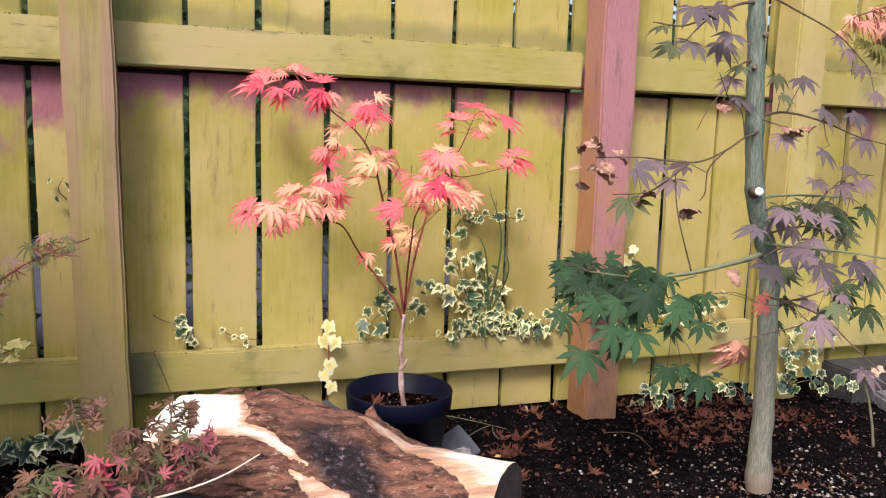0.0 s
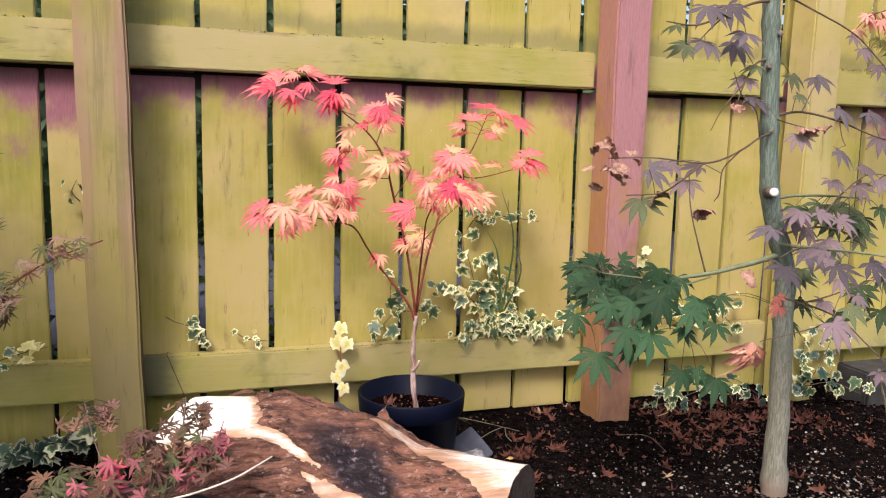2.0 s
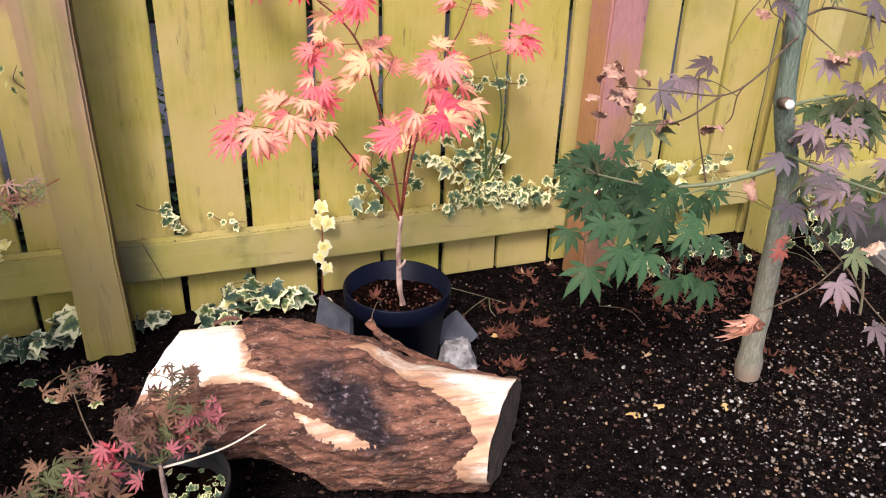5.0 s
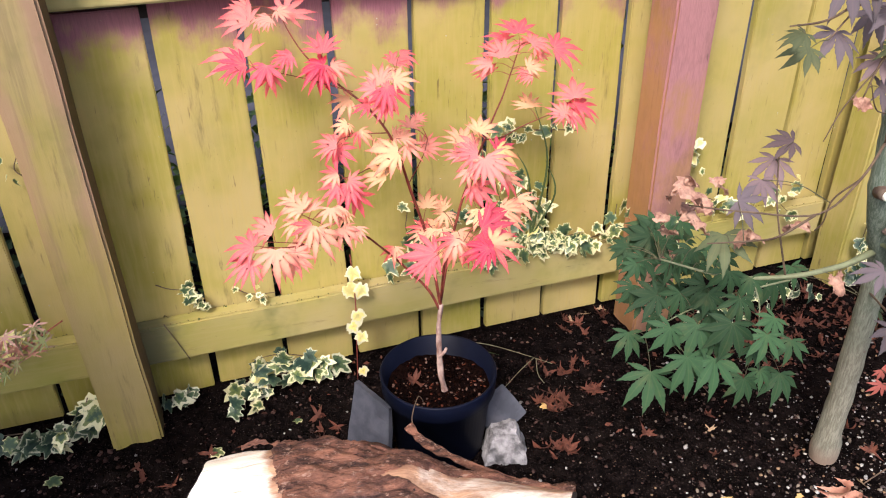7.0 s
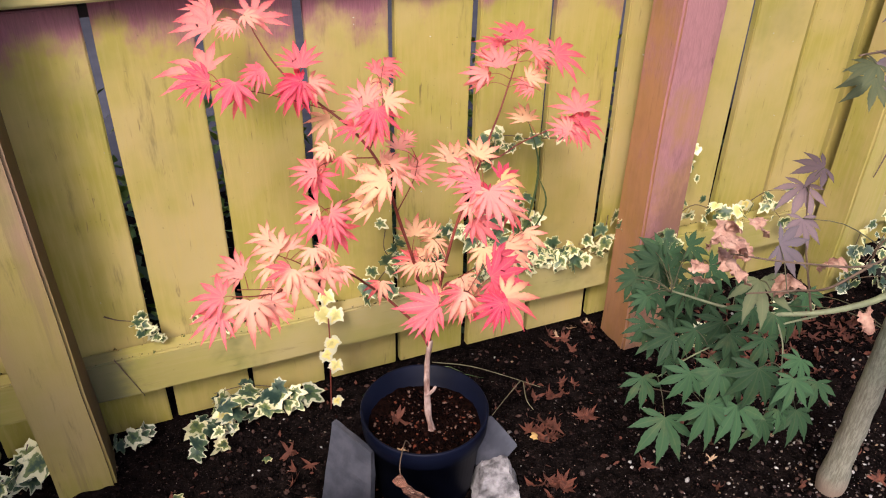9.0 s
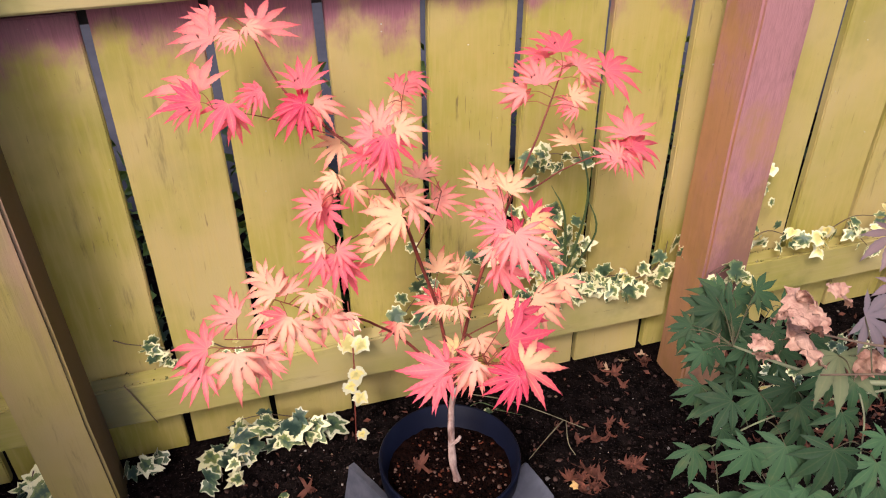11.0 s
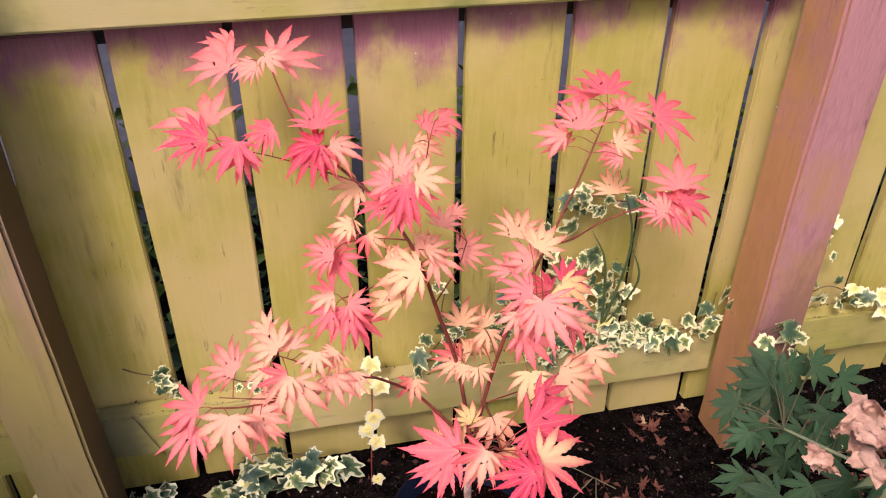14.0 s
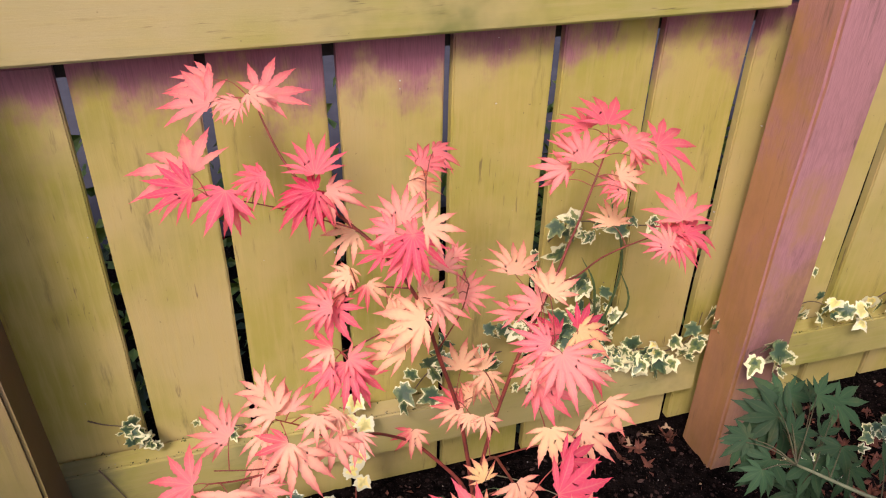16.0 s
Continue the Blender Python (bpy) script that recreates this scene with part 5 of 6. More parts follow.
RIGHT_GREENS = [
    (1.022, 1.22, 0.558, 80, 0.06), (1.092, 1.22, 0.541, 70, 0.065), (1.164, 1.22, 0.529, 60, 0.065), (1.234, 1.22, 0.551, 50, 0.06), (1.196, 1.22, 0.391, 80, 0.07), (1.268, 1.22, 0.412, 60, 0.07),
    (1.262, 1.22, 0.341, 90, 0.07), (1.056, 1.22, 0.374, 60, 0.06), (1.033, 1.22, 0.335, 40, 0.05), (1.146, 1.22, 0.335, 40, 0.06), (1.06, 1.25, 0.55, 150, 0.055), (1.13, 1.25, 0.52, 110, 0.06), (1.22, 1.25, 0.37, 120, 0.065), (1.20, 1.25, 0.53, 120, 0.06),
]
OLIVES = [
    (0.683, 1.150, 0.834, 150, 0.05), (0.650, 1.130, 0.865, 170, 0.042), (1.147, 1.244, 0.555, 60, 0.07), (1.080, 1.230, 0.560, 120, 0.065),
    (1.200, 1.250, 0.550, 50, 0.07), (0.638, 1.157, 0.573, 98, 0.072), (0.960, 1.190, 0.800, 60, 0.045), (0.850, 1.180, 0.815, 170, 0.045),
    (1.030, 1.200, 0.430, 60, 0.06), (1.000, 1.180, 0.445, 110, 0.055), (1.120, 1.220, 0.480, 60, 0.06), (1.190, 1.230, 0.500, 90, 0.06),
    (0.980, 1.190, 0.770, 30, 0.04), (0.880, 0.930, 0.430, 60, 0.05),
]
rnd = random.Random(17)
for rows, hue, lean in ((GREEN_A, GREEN, 46), (GREEN_B, GREEN, 46), (GREEN_C, GREEN, 38), (PURPLES, DARK_PURPLE, 28), (MAUVES_A + MAUVES_B, PURPLE, 30), (OLIVES, OLIVE, 26), (RIGHT_GREENS, DEEP_OLIVE, 30)):
    for x, y, z, angle, size in rows:
        k = rnd.uniform(0.65, 1.35)
        place_leaf(striped, rnd.choice(GREEN_LEAVES), (x, y, z), angle, size * (0.8 if rows is GREEN_C or hue is not GREEN else 0.95), lean, rnd, tuple(c * k for c in hue), striped_lines, 0.0006, MAT_PETIOLE_GREEN, False, 0.6 if hue is GREEN else 1.0)
for x, y, z, angle, size in [(0.782, 0.990, 0.425, 110, 0.024), (0.795, 1.000, 0.440, 60, 0.020)]:
    place_leaf(striped, GREEN_LEAVES[1], (x, y, z), angle, size, 60, rnd, RED, striped_lines, 0.0005, MAT_PETIOLE_GREEN)
for i, (x, y, z, size) in enumerate([(0.570, 1.160, 0.667, 0.056), (0.582, 1.160, 0.627, 0.060), (0.789, 1.200, 0.557, 0.050), (0.547, 1.166, 0.667, 0.030), (0.536, 1.166, 0.637, 0.026), (0.574, 1.166, 0.679, 0.026), (0.605, 1.177, 0.637, 0.034), (0.558, 1.177, 0.605, 0.028), (0.627, 1.187, 0.664, 0.024), (0.642, 1.187, 0.648, 0.022), (0.616, 1.187, 0.624, 0.030), (0.860, 1.045, 0.705, 0.04), (0.895, 1.05, 0.71, 0.03), (0.830, 1.18, 0.745, 0.03), (0.935, 0.85, 0.335, 0.042), (0.660, 1.150, 0.590, 0.05), (0.900, 1.195, 0.435, 0.045)]):
    ob = new("dry_leaf", DRY_PINK[i % 3])
    ob.matrix_basis = pose(x, y, z + size * 0.1, 160 + rnd.uniform(-40, 40), rnd.uniform(-50, 50), rnd.uniform(0, 360)) @ Matrix.Scale(size, 4)
    attach(ob, striped)
    tagged(ob, "curled dry pinkish leaf")

MAT_SALMON = simple("salmon_dry_leaf", (0.80, 0.43, 0.31), (0.55, 0.22, 0.15), 48, 0.7, 0.002)
SALMON_LEAF = [palmate_mesh("dry_leaf", MAT_SALMON, 5, 52, 0.17, 0.46, 0.55 + 0.4 * i, 0.16, 101 + i, 0.25, 0.35) for i in range(2)]
for i, (at, way, face, size) in enumerate([((0.634, 0.872, 0.392), (-0.12, 0.1, -1), (-0.35, -1, 0.15), 0.060), ((0.645, 0.880, 0.386), (0.22, 0.05, -1), (0.6, -0.8, 0.3), 0.048)]):
    ob = new("dry_leaf", SALMON_LEAF[i])
    ob.matrix_basis = frame_of(at, way, face, size)
    attach(ob, striped)
    tagged(ob, "curled dry salmon-pink leaf")

# ---- another maple, orange leaves at the edge ----
orange = thing("orange_maple", (1.98, 1.60, GROUND_Z), "slim maple with drooping orange and green leaves", "tree")
bm, orange_trunk = limb([(1.98, 1.60, -0.04), (1.985, 1.60, 0.5), (1.97, 1.6, 1.1), (1.95, 1.6, 1.5)], 0.016, 0.008, 6, 10)
part("trunk", bm, MAT_TRUNK, orange)
bm, orange_line = limb([(1.97, 1.60, 1.05), (1.80, 1.57, 1.065), (1.60, 1.53, 1.035), (1.44, 1.50, 0.99)], 0.005, 0.0012, 6, 7)
part("limb", bm, MAT_THIN_TWIG, orange)
ORANGE_LEAF = [palmate_mesh("leaf", MAT_MUTED_MAPLE, 7, 92, 0.10, 0.30, 0.15 + 0.1 * i, 0.04, 161 + i, 0.12) for i in range(3)]
for i in range(64):
    t = rnd.uniform(0.45, 1.0)
    p = orange_line[int(t * (len(orange_line) - 1))] + Vector((rnd.uniform(-0.05, 0.05), rnd.uniform(-0.06, 0.04), rnd.uniform(-0.11, -0.005)))
    low = p.z < 0.935
    place_leaf(orange, rnd.choice(ORANGE_LEAF), p, rnd.uniform(50, 150), rnd.uniform(0.030, 0.050), 55, rnd, (0.20, 0.19, 0.055) if low else rnd.choice([(0.80, 0.40, 0.32), (0.74, 0.42, 0.28), (0.74, 0.28, 0.22)]), [orange_line])

# ---- a wilted leaf on its stalk ----
wilted = thing("wilted_leaf", (1.492, 1.379, GROUND_Z), "wilted tan-pink curled leaf on a thin olive stalk", "leaf")
bm, _ = limb([(1.492, 1.379, -0.03), (1.480, 1.379, 0.03), (1.462, 1.379, 0.09), (1.443, 1.379, 0.135), (1.438, 1.378, 0.148)], 0.0034, 0.0022, 6, 7)
part("stalk", bm, MAT_WEED, wilted)
blade = new("blade", rolled_mesh("blade", simple("tan_wilted_leaf", (0.60, 0.40, 0.30), (0.38, 0.22, 0.17), 50, 0.75, 0.002), 74))
blade.matrix_basis = pose(1.455, 1.377, 0.165, 150, 20, 65) @ Matrix.Scale(0.066, 4)
attach(blade, wilted)
tagged(blade, "curled tan-pink leaf blade")

# ---- lace-leaved maple whose twigs reach in ----
lace = thing("lace_leaf_maple", (-0.56, 1.36, GROUND_Z), "lace-leaved maple with thin red twigs and tiny brownish leaves", "shrub")
bm, lace_stem = limb([(-0.56, 1.36, -0.04), (-0.55, 1.36, 0.2), (-0.52, 1.36, 0.4), (-0.50, 1.37, 0.6)], 0.010, 0.004, 6, 8)
part("trunk", bm, MAT_THIN_TWIG, lace)
LACE_LEAF = [palmate_mesh("leaf", MAT_GREEN_MAPLE, 7, 115, 0.07, 0.2, 0.3, 0.02, 131 + i) for i in range(2)]
# crown out of view, added to shade the left of bed and fence
def in_shade_crown(r):
    while True:
        p = Vector((r.uniform(-1, 1), r.uniform(-1, 1), r.uniform(-1, 1)))
        q = Vector((-0.90 + 0.42 * p.x, 1.08 + 0.46 * p.y, 0.74 + 0.52 * p.z))
        if p.length < 0.82 + 0.7 * noise.noise(p * 1.7 + Vector((3, 1, 0))) and noise.noise(q * 9) > -0.12 and q.x < -0.56:
            return q


crown = leaf_heap("crown", 5200, in_shade_crown, 0.05, MAT_HEDGE, "unseen crown of small dark leaves, added to shade the left", "", 12, "")
attach(crown, lace)
# unseen branches that carry the added crown
for pts in ([(-0.55, 1.36, 0.2), (-0.70, 1.25, 0.45), (-0.88, 1.1, 0.70)], [(-0.51, 1.365, 0.55), (-0.68, 1.22, 0.70), (-0.80, 1.05, 0.85)]):
    bm, line = limb(pts, 0.008, 0.004, 6, 7)
    part("branch", bm, MAT_THIN_TWIG, lace)
for pts in ([(-0.525, 1.36, 0.36), (-0.42, 1.345, 0.40), (-0.35, 1.345, 0.442), (-0.29, 1.36, 0.478), (-0.22, 1.395, 0.502)], [(-0.51, 1.365, 0.50), (-0.43, 1.37, 0.54), (-0.37, 1.38, 0.535)], [(-0.50, 1.37, 0.58), (-0.43, 1.38, 0.63), (-0.37, 1.385, 0.635)], [(-0.35, 1.345, 0.442), (-0.36, 1.33, 0.41), (-0.37, 1.32, 0.385)]):
    bm, line = limb(pts, 0.0026, 0.0010, 6, 6)
    part("twig", bm, MAT_MAPLE_TWIG, lace)
    for i in range(30):
        p = line[int(rnd.uniform(0.30, 1.0) * (len(line) - 1))] + Vector((rnd.uniform(-0.012, 0.012), rnd.uniform(-0.015, 0.015), rnd.uniform(-0.008, 0.022)))
        hue = rnd.choice([(0.30, 0.14, 0.10), (0.42, 0.29, 0.21), (0.15, 0.17, 0.07), (0.48, 0.28, 0.23), (0.20, 0.19, 0.09)])
        place_leaf(lace, rnd.choice(LACE_LEAF), p, rnd.uniform(0, 360), rnd.uniform(0.020, 0.032), 40, rnd, hue)

# ---- potted seedling maples before the log ----
MAT_PALE_STICK = simple("pale_bare_stick", (0.72, 0.62, 0.54), (0.55, 0.44, 0.36), 50, 0.7)
SEED_POT = Vector((-0.127, 1.098, GROUND_Z))
seed_pot = thing("seedling_pot", SEED_POT, "low round black plastic pot before the log", "plant pot")
part("body", turned([(0.02, 0.0), (0.072, 0.0), (0.074, 0.004), (0.084, 0.138), (0.089, 0.140), (0.091, 0.160), (0.088, 0.162), (0.085, 0.140), (0.07, 0.008), (0.02, 0.006)], SEED_POT, 48), MAT_BLACK, seed_pot)
bm = bmesh.new()
bmesh.ops.create_circle(bm, cap_ends=True, segments=40, radius=0.0815)
bmesh.ops.poke(bm, faces=bm.faces)
bmesh.ops.subdivide_edges(bm, edges=bm.edges, cuts=4, use_grid_fill=True)
for v in bm.verts:
    v.co += SEED_POT
    v.co.z += 0.122 + 0.006 * noise.noise(v.co * 30) + 0.004 * noise.noise(v.co * 90)
part("compost", bm, MAT_COMPOST, seed_pot)
seedling = thing("seedling_maple", (-0.128, 1.09, SEED_POT.z + 0.106), "bushy maple seedling with muted pink, brown and green leaves", "shrub")
SEED_LEAF = [palmate_mesh("leaf", MAT_MUTED_MAPLE, 5 + 2 * (i % 2), 100, 0.11, 0.30, 0.10 + 0.10 * i, 0.04, 141 + i, 0.15, 0.42) for i in range(4)]
seed_lines = []
for pts, r in (
    ([(-0.126, 1.088, 0.085), (-0.128, 1.09, 0.14), (-0.129, 1.09, 0.188)], 0.0068),
    ([(-0.129, 1.09, 0.178), (-0.165, 1.075, 0.215), (-0.195, 1.055, 0.245), (-0.235, 1.05, 0.26)], 0.0026),
    ([(-0.129, 1.09, 0.178), (-0.115, 1.10, 0.22), (-0.102, 1.125, 0.265), (-0.096, 1.155, 0.305)], 0.0022),
    ([(-0.129, 1.09, 0.183), (-0.10, 1.08, 0.215), (-0.065, 1.085, 0.24)], 0.0022),
    ([(-0.165, 1.075, 0.215), (-0.22, 1.05, 0.215), (-0.28, 1.04, 0.225)], 0.0020),
    ([(-0.129, 1.09, 0.183), (-0.145, 1.085, 0.24), (-0.155, 1.085, 0.295)], 0.0020),
    ([(-0.195, 1.055, 0.245), (-0.215, 1.11, 0.275), (-0.232, 1.18, 0.300)], 0.0016),
    ([(-0.065, 1.085, 0.24), (-0.055, 1.088, 0.265), (-0.047, 1.092, 0.288)], 0.0014),
):
    bm, line = limb(pts, r * 0.75, r * 0.45, 6, 8)
    part("stem", bm, MAT_YOUNG_STEM if r > 0.005 else MAT_THIN_TWIG, seedling)
    seed_lines.append(line)
BROWN, MAUVE, LEAF_GREEN, ROSE, SCARLET, DULL = (0.24, 0.125, 0.08), (0.25, 0.12, 0.105), (0.11, 0.125, 0.055), (0.44, 0.12, 0.15), (0.64, 0.09, 0.13), (0.15, 0.075, 0.055)
# middle, spread, count, colours, sizes
LOW_CLUSTERS = [
    ((-0.235, 1.05, 0.255), (0.045, 0.03, 0.018), 22, (BROWN, LEAF_GREEN, DULL, BROWN), (0.026, 0.040)),
    ((-0.185, 1.045, 0.272), (0.018, 0.015, 0.012), 5, (SCARLET, ROSE), (0.028, 0.036)),
    ((-0.185, 1.05, 0.245), (0.045, 0.03, 0.016), 16, (ROSE, BROWN, DULL, MAUVE), (0.024, 0.036)),
    ((-0.115, 1.095, 0.250), (0.035, 0.025, 0.016), 22, (MAUVE, LEAF_GREEN, DULL, ROSE), (0.022, 0.034)),
    ((-0.072, 1.105, 0.258), (0.025, 0.02, 0.016), 14, (SCARLET, BROWN, ROSE, LEAF_GREEN), (0.020, 0.032)),
    ((-0.275, 1.04, 0.225), (0.035, 0.03, 0.02), 14, (LEAF_GREEN, DULL, LEAF_GREEN), (0.026, 0.038)),
]
HIGH_CLUSTERS = [
    ((-0.098, 1.15, 0.298), (0.026, 0.012, 0.018), 15, (BROWN, DULL, BROWN), (0.018, 0.028)),
    ((-0.104, 1.10, 0.285), (0.016, 0.01, 0.010), 5, (BROWN, LEAF_GREEN), (0.022, 0.030)),
    ((-0.153, 1.085, 0.295), (0.020, 0.02, 0.012), 9, (DULL, DULL, MAUVE), (0.022, 0.034)),
    ((-0.228, 1.18, 0.305), (0.030, 0.02, 0.012), 13, (BROWN, MAUVE, BROWN), (0.020, 0.030)),
    ((-0.050, 1.09, 0.275), (0.006, 0.008, 0.014), 5, (MAUVE, ROSE), (0.022, 0.030)),
]
for mid, spread, count, hues, sizes in LOW_CLUSTERS + HIGH_CLUSTERS:
    for i in range(round(count * 1.5)):
        p = Vector([m + s * 1.15 * rnd.uniform(-1, 1) for m, s in zip(mid, spread)])
        k = rnd.uniform(0.5, 1.05)
        p.z -= 0.026
        place_leaf(seedling, rnd.choice(SEED_LEAF), p, rnd.uniform(0, 360), rnd.uniform(*sizes) * 0.74, 52, rnd, tuple(c * k for c in rnd.choice(hues)), seed_lines[1:], 0.0006, MAT_PETIOLE_GREEN)
bm, _ = limb([(-0.124, 1.082, 0.186), (-0.085, 1.075, 0.196), (-0.035, 1.065, 0.215), (0.015, 1.060, 0.243)], 0.0018, 0.0011, 6, 7)
solid("stick", bm, MAT_PALE_STICK, "thin pale bare stick slanting up from the seedling's stem", "stick", at=(-0.124, 1.082, 0.186))
bm, _ = limb([(-0.128, 1.050, 0.12), (-0.150, 1.035, 0.165), (-0.165, 1.03, 0.19)], 0.0016, 0.0012, 5, 6)
solid("stick", bm, MAT_STRAW, "short pale dry stalk standing in the pot", "stick", at=(-0.128, 1.05, 0.10))
weed = thing("weed", (-0.085, 1.085, SEED_POT.z + 0.108), "small green weeds growing in the black pot", "weed")
for i in range(26):
    ob = new("leaf", IVY_LEAVES[i % 4])
    ob.matrix_basis = frame_of((-0.075 + rnd.uniform(-0.045, 0.03), 1.09 + rnd.uniform(-0.05, 0.05), 0.118 + rnd.uniform(0, 0.02)), (rnd.uniform(-1, 1), rnd.uniform(-1, 1), rnd.uniform(-0.2, 0.5)), (rnd.uniform(-0.5, 0.5), rnd.uniform(-0.6, 0.2), 1), rnd.uniform(0.010, 0.020))
    attach(ob, weed)


# ---- ivy ----
def ivy(at, label, stems, rows, size, rnd, yellow=0.0, flat=0.6, dark=0.0, spread=0.03):
    """An ivy plant: brown stems along the fence or the soil, leaves on both sides of them. dark: share of leaves
    coloured as in shade.
    """
    plant = thing("ivy", at, label, "ivy", "ivy along the fence")
    lines = []
    for pts in stems:
        bm, line = limb(pts, 0.0013, 0.0008, 5, 5)
        part("stem", bm, MAT_THIN_TWIG, plant)
        lines.append(line)
    for line, count in zip(lines, rows):
        count = round(count * 1.5)
        for i in range(count):
            p = line[min(len(line) - 1, int((i + rnd.random()) / count * len(line)))]
            p = p + Vector((rnd.uniform(-spread, spread), rnd.uniform(-0.022, -0.003), rnd.uniform(-spread, spread) * 0.8))
            p.z = max(p.z, 0.006)
            way = Vector((rnd.uniform(-1, 1), rnd.uniform(-0.5, 0.1), rnd.uniform(-1.1, 0.35)))
            face = Vector((rnd.uniform(-0.8, 0.8), -flat + rnd.uniform(-0.3, 0.3), rnd.uniform(-0.1, 1.1)))
            ob = new("leaf", rnd.choice(IVY_YELLOW if rnd.random() < yellow else IVY_SHADED if rnd.random() < dark else IVY_LEAVES))
            ob.matrix_basis = frame_of(p, way, face, size * rnd.uniform(0.45, 1.12))
            attach(ob, plant)
    return plant


rnd = random.Random(23)
F = BOARD_FRONT - 0.006
ivy((0.62, 1.79, 0.19), "bushy variegated ivy with cream-edged leaves on the fence", [
    [(0.76, F - 0.03, 0.20), (0.70, F - 0.02, 0.215), (0.63, F - 0.02, 0.24), (0.60, F - 0.01, 0.30), (0.57, F - 0.01, 0.40)],
    [(0.70, F - 0.02, 0.21), (0.68, F - 0.01, 0.27), (0.66, F - 0.01, 0.33), (0.63, F, 0.37)],
    [(0.62, F - 0.01, 0.25), (0.55, F - 0.01, 0.31), (0.48, F - 0.01, 0.32)],
    [(0.64, F - 0.03, 0.23), (0.57, F - 0.03, 0.205), (0.53, F - 0.035, 0.20)],
    [(0.72, F - 0.02, 0.21), (0.76, F - 0.03, 0.225), (0.80, F - 0.04, 0.205)],
    [(0.66, F - 0.02, 0.24), (0.68, F - 0.02, 0.24), (0.72, F - 0.02, 0.23)]], (25, 19, 11, 8, 10, 15), 0.046, rnd, 0.04)
ivy((0.66, 1.80, 0.47), "thin variegated ivy shoot with cream-edged leaves on the fence", [
    [(0.572, F, 0.46), (0.59, F - 0.01, 0.49), (0.62, F - 0.02, 0.502), (0.655, F - 0.03, 0.494)],
    [(0.655, F - 0.03, 0.494), (0.70, F - 0.03, 0.488), (0.75, F - 0.03, 0.480)]], (9, 2), 0.044, rnd)
ivy((0.37, 1.80, 0.19), "small variegated ivy shoot on the lower rail", [
    [(0.50, F - 0.02, 0.27), (0.44, F - 0.015, 0.262), (0.38, F - 0.02, 0.258), (0.33, F - 0.03, 0.20)],
    [(0.40, F - 0.02, 0.26), (0.375, F - 0.015, 0.30), (0.38, F - 0.01, 0.345)]], (8, 4), 0.045, rnd)
ivy((-0.06, 1.82, 0.19), "small variegated ivy sprig growing out of the fence", [
    [(-0.135, F - 0.012, 0.275), (-0.115, F - 0.012, 0.262), (-0.09, F - 0.015, 0.255)],
    [(-0.085, F - 0.015, 0.255), (-0.065, F - 0.015, 0.245), (-0.055, F - 0.018, 0.215)]], (0, 8), 0.040, random.Random(5), spread=0.014)
ivy((-0.325, 1.83, 0.50), "tiny green ivy tip beside the fence post", [
    [(-0.30, F - 0.005, 0.53), (-0.315, F - 0.008, 0.55), (-0.305, F - 0.008, 0.575)]], (4,), 0.022, rnd)
ivy((0.05, 1.82, 0.19), "tiny ivy tips on the lower rail", [
    [(0.01, F - 0.01, 0.235), (0.04, F - 0.012, 0.215), (0.09, F - 0.012, 0.207)]], (4,), 0.022, rnd, 0.4)
ivy((-0.40, 1.80, 0.19), "variegated ivy sprig on the lower rail", [
    [(-0.50, F - 0.03, 0.19), (-0.42, F - 0.03, 0.215), (-0.37, F - 0.025, 0.225)]], (5,), 0.045, random.Random(9), 0.6, spread=0.018)
ivy((0.10, 1.76, 0.0), "creeping variegated ivy at the foot of the fence", [
    [(0.20, 1.79, 0.01), (0.14, 1.785, 0.05), (0.08, 1.785, 0.075), (0.02, 1.79, 0.07)],
    [(0.15, 1.78, 0.03), (0.08, 1.775, 0.03), (0.0, 1.775, 0.02), (-0.01, 1.71, 0.012)],
    [(0.02, 1.78, 0.06), (0.01, 1.77, 0.03), (0.0, 1.74, 0.015)]], (12, 12, 5), 0.064, random.Random(31), 0.02, 0.6, 0.5)
ivy((-0.12, 1.81, 0.0), "pair of dark ivy leaves by the fence post", [
    [(-0.165, 1.80, 0.0), (-0.13, 1.80, 0.005), (-0.10, 1.80, 0.005)]], (5,), 0.05, random.Random(3), 0.0, 0.4, 1.0)
ivy((-0.36, 1.74, 0.0), "large-leaved variegated ivy beside the fence post", [
    [(-0.30, 1.76, 0.085), (-0.315, 1.745, 0.055), (-0.35, 1.735, 0.03), (-0.42, 1.75, 0.02)],
    [(-0.31, 1.74, 0.06), (-0.36, 1.74, 0.03), (-0.44, 1.74, 0.02)],
    [(-0.42, 1.76, 0.03), (-0.50, 1.77, 0.03), (-0.58, 1.77, 0.02)]], (7, 9, 6), 0.072, random.Random(12), 0.0, 0.6, 0.6)
ivy((0.86, 1.79, 0.19), "variegated ivy climbing in the corner of the fence post", [
    [(0.78, 1.81, 0.20), (0.83, 1.80, 0.215), (0.86, 1.80, 0.245), (0.865, 1.80, 0.285)]], (10,), 0.044, rnd, 0.15)
ivy((1.10, 1.80, 0.19), "variegated ivy along the rail with some yellow leaves", [
    [(0.985, 1.76, 0.27), (1.03, 1.79, 0.25), (1.09, 1.80, 0.265), (1.16, 1.80, 0.235), (1.24, 1.80, 0.225)],
    [(1.03, 1.81, 0.30), (1.06, 1.82, 0.36), (1.084, 1.82, 0.40)],
    [(1.22, 1.80, 0.225), (1.29, 1.80, 0.26), (1.36, 1.80, 0.25)],
    [(1.29, 1.80, 0.25), (1.32, 1.79, 0.21), (1.34, 1.785, 0.19)]], (12, 5, 8, 4), 0.042, rnd, 0.14)
